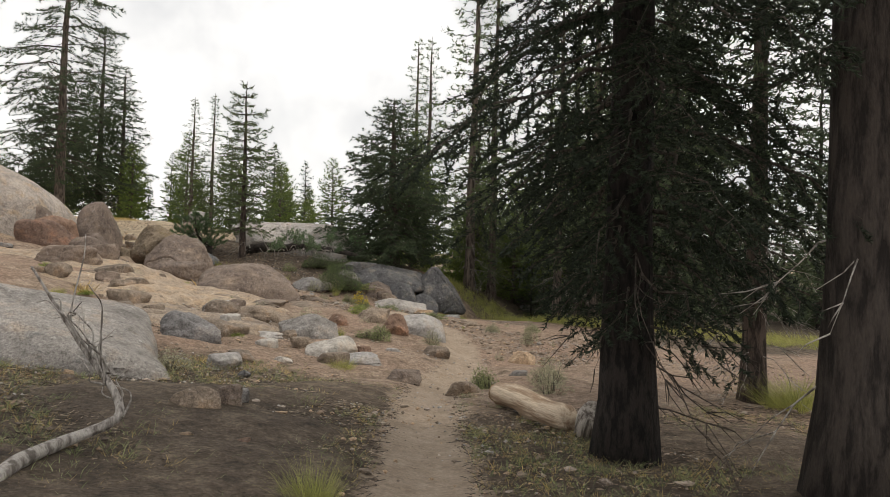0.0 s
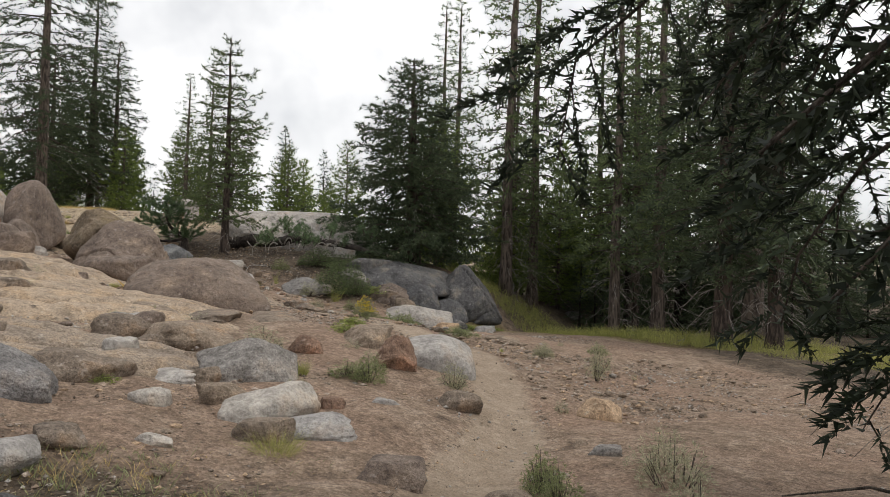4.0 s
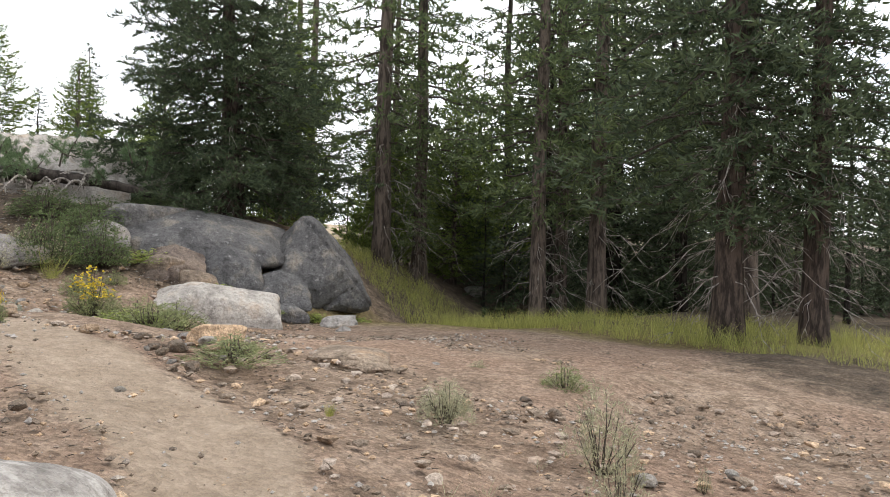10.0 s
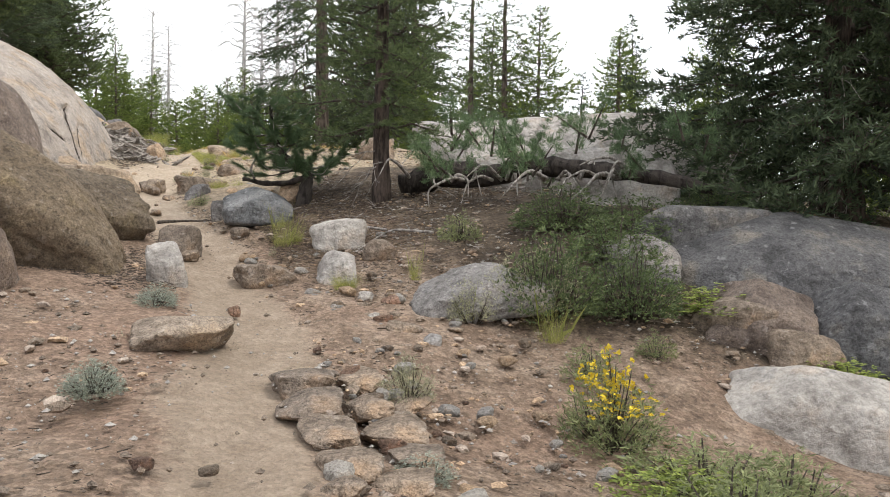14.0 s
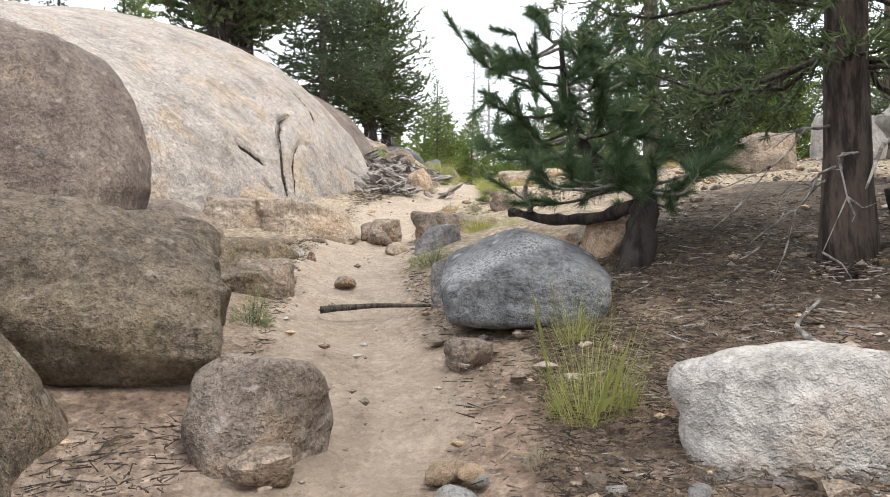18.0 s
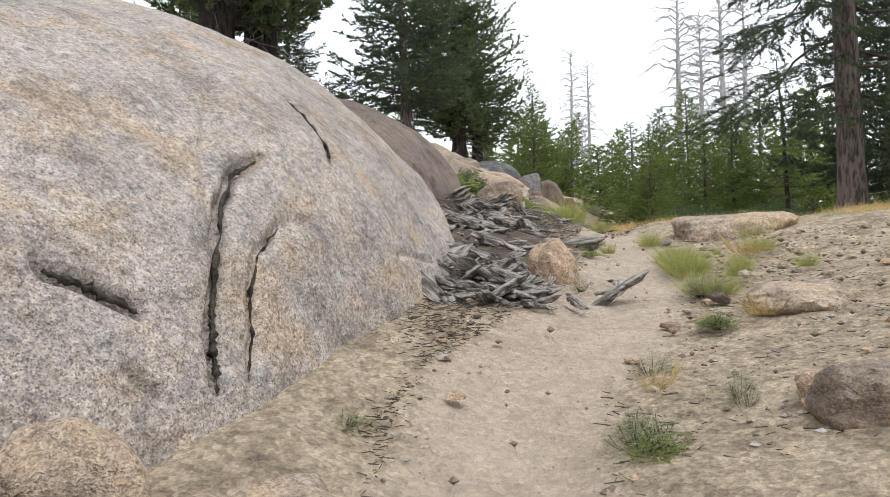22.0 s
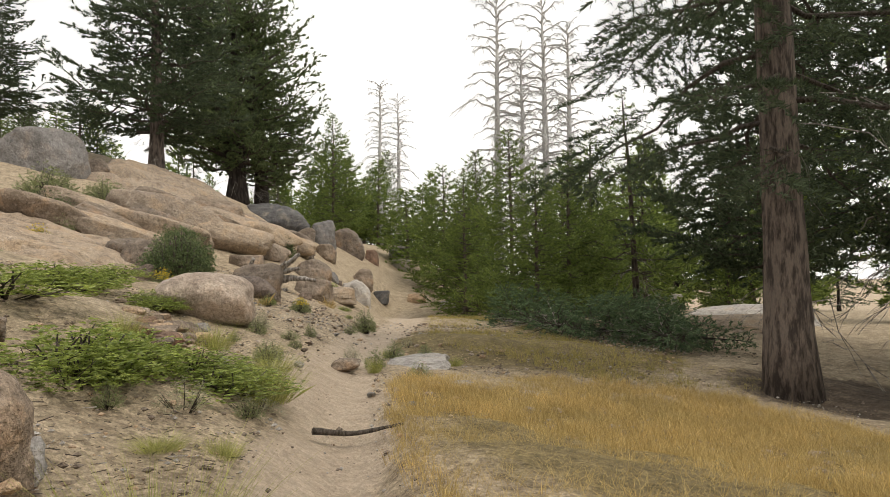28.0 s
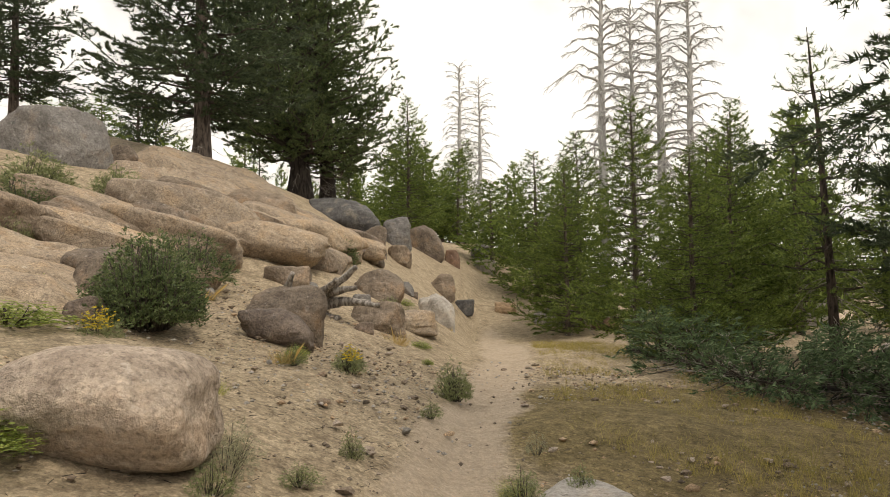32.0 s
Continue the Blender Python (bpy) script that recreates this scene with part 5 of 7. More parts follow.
fallen_tree((-54.8, 21.3), (-51.0, 24.9), 0.6)
tree(SNAG, -76.08, 22.51, 17.8, 0.5)
tree(SNAG, -76.07, 23.88, 14.6, 0.5)
tree(SNAG, -76.06, 25.16, 17.5, 0.5)
tree(SNAG, -76.05, 26.50, 16.0, 0.5)
tree(BIGPINE, -56.07, 27.77, 12.4, 0.47)
tree(BROAD, -97.58, -15.20, 6.2, 0.55)
tree(FARPINE, -95.57, -11.00, 5.8, 0.53)
tree(BIGPINE, -89.59, -6.06, 8.6, 0.48)
tree(FARPINE, -112.55, 8.19, 10.3, 0.69)
tree(FARPINE, -97.66, 12.12, 6.9, 0.55)
tree(FARPINE, -107.62, 13.10, 6.4, 0.64)
tree(FARPINE, -87.89, 17.41, 5.7, 0.46)
tree(FARPINE, -95.89, 18.72, 6.2, 0.53)
tree(YOUNG, -82.03, 19.77, 8.1, 0.40)
tree(YOUNG, -79.94, 30.61, 9.0, 0.39)
tree(BROAD, -82.88, 34.99, 7.6, 0.41)
tree(YOUNG, -77.90, 35.81, 7.7, 0.37)
tree(BIGPINE, -70.94, 34.12, 8.3, 0.30)
tree(BIGPINE, -69.28, -1.21, 7.7, 0.46)
tree(BROAD, -80.99, -5.73, 4.1, 0.32)
tree(FARPINE, -77.17, -1.93, 3.3, 0.23)
tree(FARPINE, -75.12, -3.81, 2.5, 0.22)

# trees on the dome and the slab behind it
boulder(UMBER, -38.1, 12.7, 4.6, 4.4, 1.35, 85, sink=.5, detail=6, facet=2, rough=.05, seed=933, planes=[(.45, -.35, .8, .62), (.8, 0, .5, .75), (-.5, .2, .8, .9), (0, .6, .8, .8)], label="grey smooth granite slab behind the dome")
tree(BROAD, -37.5, 12.1, 8.6, .40, lift=1.2)
tree(BROAD, -36.5, 11.9, 8.2, .36, lift=1.3)

# forest
WOODS = random.Random(12)
for k in range(104):
    x, y = WOODS.uniform(-34, 22), WOODS.uniform(30, 58)
    if y < 33 + 0.12 * abs(x + 8) and x > -20:
        y += 6
    low = k % 3 == 0 or (x > -14 and k % 2 == 0)
    tall = WOODS.uniform(3.5, 6.5) if x < -21 else (WOODS.uniform(4, 8) if low else WOODS.uniform(11, 17))
    tree(LODGE if WOODS.random() < 0.9 else PINE, x, y, tall, tall * 0.024, group="forest trees")
for k in range(40):
    x, y = WOODS.uniform(-21, 2), WOODS.uniform(34, 48)
    tree(LODGE, x, y, WOODS.uniform(3, 6), .12, group="forest trees")
for k in range(26):
    x, y = WOODS.uniform(-78, -36), WOODS.uniform(31, 58)
    tree(LODGE if WOODS.random() < 0.4 else FARPINE, x, y, WOODS.uniform(4.5, 8.5), WOODS.uniform(.15, .22), group="forest trees")
for k in range(46):
    x, y = WOODS.uniform(-130, -88), WOODS.uniform(-14, 40)
    tree(FARPINE if WOODS.random() < 0.7 else LODGE, x, y, WOODS.uniform(6, 10.5), WOODS.uniform(.18, .28), group="forest trees")
for k in range(16):
    x, y = WOODS.uniform(-70, -42), WOODS.uniform(-24, 0)
    tree(FARPINE if WOODS.random() < 0.6 else LODGE, x, y, WOODS.uniform(6, 11), WOODS.uniform(.2, .3), group="forest trees")

# rock ridge and slabs of the last slope
def bedrock(name, cx, cy, rx, ry, yaw, rise, ribs, seed, label):
    """A bared hump of bedrock with long smooth ribs, rising out of the slope."""
    nx, ny = 190, 150
    a, b = np.meshgrid(np.linspace(-1.15, 1.15, nx), np.linspace(-1.15, 1.15, ny), indexing="ij")
    a, b = a.ravel() * rx, b.ravel() * ry
    t = radians(yaw)
    x, y = cx + a * math.cos(t) - b * math.sin(t), cy + a * math.sin(t) + b * math.cos(t)
    flat = np.column_stack([a, b, np.zeros(len(a))])
    warp = lumps(flat, 2.2, seed)
    edge = 1 - np.hypot(a / rx, b / ry) + 0.28 * lumps(flat, 1.5, seed + 1) + 0.1 * lumps(flat, 0.5, seed + 2)
    rib = np.abs(np.sin((b + 0.55 * warp) / ribs * math.pi))
    rib = 0.25 * rib + 0.75 * (1 - np.exp(-(rib / 0.28) ** 2))
    step = 0.22 * np.floor(2.2 * lumps(flat * np.array([0.45, 1, 1]), 1.3, seed + 3) + 0.5)
    h = np.minimum(np.maximum(edge, -0.3) * 2.2, 1) * rise * (0.35 + 0.65 * rib + 0.2 * step + 0.12 * lumps(flat, 0.8, seed + 4)) + 0.03 * lumps(flat, 0.2, seed + 5) - 0.12
    z = land(x, y) + h
    base = ground_at(cx, cy)
    v = np.column_stack([x - cx, y - cy, z - base])
    i, j = np.meshgrid(np.arange(nx - 1), np.arange(ny - 1), indexing="ij")
    q = (i * ny + j).ravel()
    ob = new(name, mesh_of(name, v, np.stack([q, q + ny, q + ny + 1, q + 1], 1), M_LEDGE))
    ob.location = (cx, cy, base)
    tagged(ob, label, "bedrock")


RUBBLE = random.Random(12)
for k in range(26):
    size = RUBBLE.choice((0.12, 0.16, 0.2, 0.28, 0.36))
    x = RUBBLE.uniform(-44.3, -42.7)
    y = 15.5 - 0.5 * (-42.7 - x) + RUBBLE.uniform(-0.35, 0.35)
    boulder(RUBBLE.choice((RED, TAN, ORANGE, TAN)), x, y, size, size * RUBBLE.uniform(0.5, 0.85), size * 0.32, RUBBLE.uniform(0, 180), facet=8, flat=.5, rough=.06, sink=.25)
for k in range(24):
    x = RUBBLE.uniform(-66, -48)
    y = 13.2 + RUBBLE.uniform(-4.5, 1.6) - 0.05 * (x + 48)
    size = RUBBLE.choice((0.35, 0.5, 0.7, 1.0, 1.3))
    boulder(RUBBLE.choice((TAN, UMBER, TAN, GREY)), x, y, size, size * RUBBLE.uniform(0.55, 0.85), size * RUBBLE.uniform(0.35, 0.55), RUBBLE.uniform(80, 130), facet=RUBBLE.choice((3, 4, 5)), sink=.35)
boulder(GREY, -62.5, 4.6, 3.2, 2.0, 1.5, 118, facet=4, detail=5)
RIBS = random.Random(31)
for k in range(22):
    x = -53.6 - 0.66 * k
    y = 10.4 + 0.07 * k + RIBS.uniform(-1.6, 1.1)
    length = RIBS.uniform(2.2, 4.4)
    slant = RIBS.uniform(-21, -16)
    boulder(LEDGE if k % 3 else TAN, x, y, length, RIBS.uniform(1.3, 2.0), RIBS.uniform(0.55, 0.9), RIBS.uniform(100, 130), sink=.4, detail=5, facet=RIBS.choice((3, 4, 5)), rough=.09, dip=slant, lift=0.3 * length * math.sin(-radians(slant)), seed=800 + k, label="long smooth rib of tan granite bedrock on the upper slope")
bedrock("bedrock_outcrop", -51.0, 9.6, 3.2, 3.0, 118, 0.45, 1.3, 720, "smooth tan granite bedrock bared on the slope")
bedrock("bedrock_outcrop", -66.5, 8.0, 4.0, 4.0, 118, 0.9, 1.6, 730, "smooth tan granite bedrock below the old trees")
bedrock("bedrock_outcrop", -16.6, 11.4, 3.6, 2.4, 60, 0.30, 1.0, 750, "low tan bedrock ledges bared on the first slope")
bedrock("bedrock_outcrop", -20.6, 11.6, 3.4, 2.2, 60, 0.35, 1.1, 760, "low tan bedrock ledges bared on the first slope")
bedrock("bedrock_outcrop", -13.4, 9.3, 2.6, 1.6, 60, 0.22, 0.9, 770, "low tan bedrock ledges bared on the first slope")
boulder(TAN, -54.1, 12.0, 1.3, 0.9, 0.45, 111, facet=3)
boulder(LEDGE, -57.2, 15.3, 1.5, 1.0, 0.35, 120, facet=3, flat=.3)
boulder(GREY, -64.67, 3.62, 2.59, 2.07, 1.14, 118, facet=5)
boulder(DARK, -73.76, 10.85, 3.20, 2.56, 1.11, 101, facet=5)
boulder(GREY, -76.83, 12.66, 1.76, 1.41, 1.31, 97, facet=5)
boulder(TAN, -81.16, 13.84, 1.95, 1.56, 1.49, 95, facet=5)
boulder(TAN, -73.15, 13.39, 1.07, 0.85, 0.77, 97, facet=5)
boulder(GREY, -90.22, 16.69, 1.39, 1.11, 1.16, 91, facet=5)
boulder(RED, -82.85, 15.14, 0.95, 0.76, 0.83, 93, facet=5)
boulder(TAN, -71.86, 12.51, 1.03, 0.82, 0.98, 98, facet=5)
boulder(PALE, -86.73, 16.93, 1.29, 1.04, 0.73, 91, facet=5)
boulder(PALE, -62.93, 3.19, 0.95, 0.76, 0.70, 120, facet=5)
boulder(TAN, -64.50, 5.60, 1.11, 0.89, 0.75, 114, facet=5)
boulder(LEDGE, -58.4, 27.6, 4.2, 3.0, 0.45, 65, flat=.4, sink=.6, facet=3)
boulder(PALE, -61.5, 29.6, 4.8, 3.4, 0.7, 62, flat=.4, sink=.6, facet=3, detail=5)
boulder(PALE, -76.71, 30.72, 4.02, 2.82, 0.96, 71, flat=.4)




# ---- fallen wood ----
def bough(points, radius, tip, seed, sides=8, wobble=0.12):
    pts = np.asarray(points, float)
    s = np.linspace(0, 1, len(pts))
    u = np.linspace(0, 1, len(pts) * 4)
    fine = np.column_stack([np.interp(u, s, pts[:, a]) for a in range(3)])
    for _ in range(2):
        fine[1:-1] = (fine[:-2] + fine[1:-1] * 2 + fine[2:]) / 4
    return tube(fine, np.linspace(radius, tip, len(fine)), sides, wobble, seed)


def on_ground(x, y, up=0.0):
    return (x, y, ground_at(x, y) + up)


def peeled_log():
    thing = new("fallen_log")
    thing.location = on_ground(-4.55, 8.75)
    a, b = Vector((-1.35, 0.95, 0.13)), Vector((0.55, -0.35, 0.16))
    long = (b - a).length
    s = np.linspace(0, 1, 18)
    r = np.interp(s, [0, 0.04, 0.5, 0.96, 1], [0.12, 0.17, 0.185, 0.165, 0.13])
    axis = np.column_stack([s * long, 0.03 * np.sin(s * 5), 0.02 * np.sin(s * 7)])
    v, f = tube(axis, r, 18, 0.035, 3)
    v = v + lumps(v * np.array([0.2, 1, 1]), 0.06, 12)[:, None] * 0.018 * np.array([0.2, 1, 1])
    log = part("log", mesh_of("log", v, f, M_CUT), thing)
    log.matrix_basis = Matrix.Translation(a) @ (b - a).to_track_quat('X', 'Z').to_matrix().to_4x4()
    v, f = tube([(-0.004, 0, 0), (0.03, 0, 0)], (0.118, 0.15), 14, 0.06, 4)
    end = part("sawn_end", mesh_of("sawn_end", v, f, M_END), thing, "brown cracked sawn end")
    end.matrix_basis = log.matrix_basis @ Matrix.Translation((-0.006, 0, 0))
    c, d = Vector((0.75, -0.35, 0.02)), Vector((0.95, -0.62, 0.36))
    v, f = tube(np.column_stack([np.linspace(0, (d - c).length, 6), np.zeros(6), np.zeros(6)]), (0.16, 0.18, 0.185, 0.18, 0.175, 0.15), 16, 0.05, 5)
    block = part("cut_round", mesh_of("cut_round", v, f, M_DRIFT), thing, "short cut round leaning at the tree foot")
    block.matrix_basis = Matrix.Translation(c) @ (d - c).to_track_quat('X', 'Z').to_matrix().to_4x4()
    tagged(thing, "peeled pale log lying beside the trail", "log")


peeled_log()


def dead_branch():
    thing = new("dead_branch")
    home = np.array(on_ground(-5.43, 3.06))
    thing.location = tuple(home)
    line = [(-4.75, 2.1, 0.1), (-5.08, 2.45, 0.2), (-5.35, 2.85, 0.2), (-5.38, 3.1, 0.24), (-5.27, 3.30, 0.34), (-5.41, 3.32, 0.51), (-5.71, 3.23, 0.80), (-6.01, 3.13, 1.15), (-6.28, 3.05, 1.46)]
    line = np.array(line) - home
    part("main_limb", mesh_of("limb", *bough(line, 0.062, 0.009, 4), M_GREYWOOD), thing)
    rng = np.random.RandomState(6)
    for k in range(18):
        q = line[rng.randint(4, 8)] * 0.5 + line[rng.randint(4, 8)] * 0.5
        way = np.array([rng.uniform(-0.7, 0.1), rng.uniform(-0.4, 0.3), rng.uniform(0.3, 1.0)])
        ln = rng.uniform(0.3, 0.9)
        pts = [q, q + way * ln * 0.35 + rng.normal(size=3) * 0.04, q + way * ln * 0.7 + rng.normal(size=3) * 0.06, q + way * ln + rng.normal(size=3) * 0.08]
        part("twig", mesh_of("twig", *bough(pts, 0.010, 0.003, k, 5), M_GREYWOOD), thing)
    tagged(thing, "bleached grey dead branch lying on the duff", "branch")


dead_branch()


def fallen_trunk():
    thing = new("fallen_pine")
    thing.location = on_ground(-24.6, 21.3)
    part("trunk", mesh_of("trunk", *bough([(-0.9, -0.5, 0.2), (-0.5, -0.05, 0.42), (0.1, 0.5, 0.36), (0.8, 1.0, 0.5), (1.5, 1.6, 0.42), (2.2, 2.1, 0.3), (3.0, 2.5, 0.1)], 0.21, 0.07, 8, 14, 0.3), M_DARKBARK), thing)
    rng = np.random.RandomState(15)
    for k in range(22):
        u = rng.uniform(0.1, 1)
        q = np.array([-1.1 + 3.2 * u, -0.7 + 2.7 * u, 0.28])
        way = np.array([rng.uniform(0.3, 1.2), rng.uniform(-1.3, 0.4), rng.uniform(-0.2, 0.45)])
        ln = rng.uniform(0.5, 1.3)
        pts = [q, q + way * ln * 0.4 + (0, 0, 0.1), q + way * ln * 0.75 + rng.normal(size=3) * 0.08, q + way * ln + np.array([0, 0, -0.3])]
        part("dead_limb", mesh_of("dead_limb", *bough(pts, rng.uniform(0.02, 0.045), 0.006, k, 6), M_GREYWOOD), thing, "bleached bare limb")
    centres, ways = [], []
    for k in range(34):
        q = np.array([rng.uniform(0.4, 3.6), rng.uniform(-1.3, 2.4), rng.uniform(0.15, 0.75)])
        tip = q + np.array([rng.uniform(-0.3, 0.5), rng.uniform(-0.4, 0.2), rng.uniform(0.15, 0.4)])
        part("living_shoot", mesh_of("living_shoot", *bough([q, (q + tip) / 2, tip], 0.018, 0.008, k, 5), M_TWIG), thing)
        for _ in range(16):
            centres.append(q + (tip - q) * rng.uniform(0.2, 1.1) + rng.normal(size=3) * 0.07)
            ways.append((tip - q) * 1.2 + np.array([0, 0, 0.3]))
    v, f = tufts(centres, ways, 36, 0.1, 0.006, 0.6, rng)
    part("needle_sprays", mesh_of("needle_sprays", v, f, M_SAPNEEDLE, False), thing, "living dark green shoots")
    tagged(thing, "fallen weathered pine with bleached limbs on the slope", "log")


fallen_trunk()


def stray_stick(points, radius, seed, label):
    base = np.array(points[0])
    rel = [np.array(p) - base for p in points]
    ob = new("fallen_stick", mesh_of("stick", *bough(rel, radius, radius * 0.4, seed, 7), M_GREYWOOD if seed % 2 else M_TWIG))
    ob.location = tuple(base)
    tagged(ob, label, "stick")


stray_stick([on_ground(-25.62, 16.98, 0.02), on_ground(-25.72, 17.35, 0.06), on_ground(-25.66, 17.75, 0.03)], 0.026, 4, "brown bent root lying across the trail")
stray_stick([on_ground(-23.4, 19.9, 0.03), on_ground(-23.7, 19.6, 0.05), on_ground(-24.0, 19.55, 0.06), on_ground(-24.3, 19.8, 0.05)], 0.02, 5, "bleached stick leaning on the slope by the pine")
stray_stick([on_ground(-22.9, 20.4, 0.05), on_ground(-23.2, 19.9, 0.1), on_ground(-22.6, 19.3, 0.08)], 0.022, 7, "bleached stick leaning on the slope by the pine")
stray_stick([on_ground(-41.7, 16.9, 0.03), on_ground(-41.9, 17.2, 0.05), on_ground(-41.95, 17.6, 0.03)], 0.03, 8, "brown root crossing the sandy trail")
stray_stick([on_ground(-38.5, 17.0, 0.02), on_ground(-39.0, 17.3, 0.03), on_ground(-39.6, 17.5, 0.02)], 0.018, 9, "pale thin stick lying on the trail")
stray_stick([(-36.9, 12.9, 5.5), (-37.3, 13.35, 5.4), (-37.9, 13.75, 5.2), (-38.5, 14.1, 4.9)], 0.07, 6, "dark weathered log lying down the slab")


def wood_litter():
    """Rotten grey wood strewn from the dome down to the trail."""
    thing = new("rotten_wood")
    thing.location = on_ground(-35.2, 15.9)
    home = np.array(thing.location)
    rng = np.random.RandomState(22)
    kinds = []
    for k in range(9):
        n = 13
        s = np.linspace(-0.5, 0.5, n)
        bow = rng.uniform(-0.5, 0.5)
        pts = np.column_stack([s, bow * (s ** 2 - 0.1) + rng.normal(size=n) * 0.02, rng.normal(size=n) * 0.015])
        r = np.interp(s, [-0.5, -0.35, 0.3, 0.5], [0.05, 0.12, 0.11, 0.02]) * rng.uniform(0.8, 1.2)
        v, f = tube(pts, r, 9, 0.1, 90 + k)
        v = v + lumps(v * np.array([0.25, 1, 1]), 0.05, 60 + k)[:, None] * 0.05 * np.array([0.1, 1, 1])
        v[:, 2] *= 0.6
        kinds.append(mesh_of("wood_piece", v, f, M_DRIFT, False))
    for k in range(290):
        u = rng.uniform(0, 1) ** 1.2
        x = -32.4 - 6.2 * u
        y = 15.85 + 0.45 * (1 - u) - 0.3 * u + rng.normal() * 0.36
        size = rng.uniform(0.14, 0.62) * (1.25 if k < 60 else 0.65)
        p = part("wood_piece", kinds[k % 9], thing)
        z = ground_at(x, y) + size * 0.09
        p.matrix_basis = Matrix.Translation(np.array([x, y, z]) - home) @ pose(0, 0, 0, rng.uniform(-40, 40), rng.uniform(-35, 35), rng.normal() * 40 + 100) @ Matrix.Diagonal((size, size, size, 1))
    tagged(thing, "strewn pieces of rotten silver-grey wood below the dome", "wood")


wood_litter()


def old_stump(x, y, size):
    thing = new("rotten_stump")
    thing.location = on_ground(x, y)
    rng = np.random.RandomState(31)
    for k in range(11):
        a = rng.uniform(0, 6.28)
        q = np.array([math.cos(a), math.sin(a), 0]) * rng.uniform(0.05, 0.3) * size
        tip = q + np.array([rng.uniform(0.1, 0.9), rng.uniform(-0.1, 0.9), rng.uniform(-0.2, 0.6)]) * size
        part("splinter", mesh_of("splinter", *bough([q, (q + tip) / 2 + rng.normal(size=3) * 0.05, tip], 0.09 * size, 0.03 * size, k, 6, 0.3), M_GREYWOOD), thing)
    tagged(thing, "weathered grey broken stump on the slope", "stump")


old_stump(-55.6, 13.6, 1.4)


# ---- the bent sapling over the trail ----
def sapling():
    thing = new("pine_sapling")
    x, y = -25.75, 19.15
    thing.location = on_ground(x, y)
    trunk = [(0, 0, -0.1), (-0.05, 0.05, 0.22), (-0.12, 0.1, 0.42), (-0.18, 0.12, 0.56), (-0.34, -0.05, 0.66), (-0.44, -0.28, 0.85), (-0.42, -0.42, 1.2), (-0.36, -0.48, 1.7)]
    part("trunk", mesh_of("trunk", *bough(trunk, 0.125, 0.016, 2, 12, 0.2), M_DARKBARK), thing)
    part("broken_limb", mesh_of("broken_limb", *bough([(-0.12, 0.08, 0.46), (-0.45, -0.2, 0.36), (-0.72, -0.55, 0.37), (-0.9, -0.85, 0.44)], 0.05, 0.034, 3, 9, 0.3), M_DARKBARK), thing, "dark broken limb stub")
    part("curved_limb", mesh_of("curved_limb", *bough([(-0.76, -0.68, 0.44), (-0.80, -0.74, 0.60), (-0.74, -0.66, 0.78), (-0.66, -0.5, 0.86)], 0.024, 0.012, 5, 8, 0.14), M_GREYWOOD), thing, "grey upturned branch")
    rng = np.random.RandomState(41)
    roots, ways = [], []
    for k in range(54):
        u = rng.uniform(0.42, 1)
        q = np.array([np.interp(u, np.linspace(0, 1, 8), [p[i] for p in trunk]) for i in range(3)])
        a = rng.uniform(0, 6.28)
        ln = rng.uniform(0.4, 0.95) * (1.3 - 0.55 * u)
        way = np.array([math.cos(a) - 0.08, math.sin(a) - 0.12, rng.uniform(-0.3, 0.4)])
        pts = np.array([q, q + way * ln * 0.4 + (0, 0, -0.05), q + way * ln * 0.8 + (0, 0, -0.02), q + way * ln + (0, 0, 0.14)])
        part("limb", mesh_of("limb", *bough(pts, 0.014, 0.006, k, 5), M_GREYWOOD if k % 3 else M_TWIG), thing)
        for g in range(5):
            w = 1.0 if g == 0 else rng.uniform(0.45, 0.95)
            start = np.array([np.interp(w, np.linspace(0, 1, 4), pts[:, i]) for i in range(3)])
            aim = way * 0.7 + rng.normal(size=3) * 0.45 + np.array([0, 0, 0.5])
            aim /= np.linalg.norm(aim)
            reach = rng.uniform(0.10, 0.22)
            if g:
                part("shoot", mesh_of("shoot", *bough([start, start + aim * reach * 0.5, start + aim * reach], 0.006, 0.004, k, 4), M_TWIG), thing)
            s = rng.uniform(-0.15, 1, (300, 1))
            roots.append(start + aim * reach * s)
            ways.append(np.tile(aim * 1.1, (300, 1)))
    v, f = blades(np.concatenate(roots), np.concatenate(ways), 0.115, 0.0045, 0.55, rng)
    part("needles", mesh_of("needles", v, f, M_SAPNEEDLE, False), thing)
    tagged(thing, "bent young pine with long green needles beside the trail", "tree")


sapling()


# ---- shrubs, tufts and grass ----
SHRUBS = {}


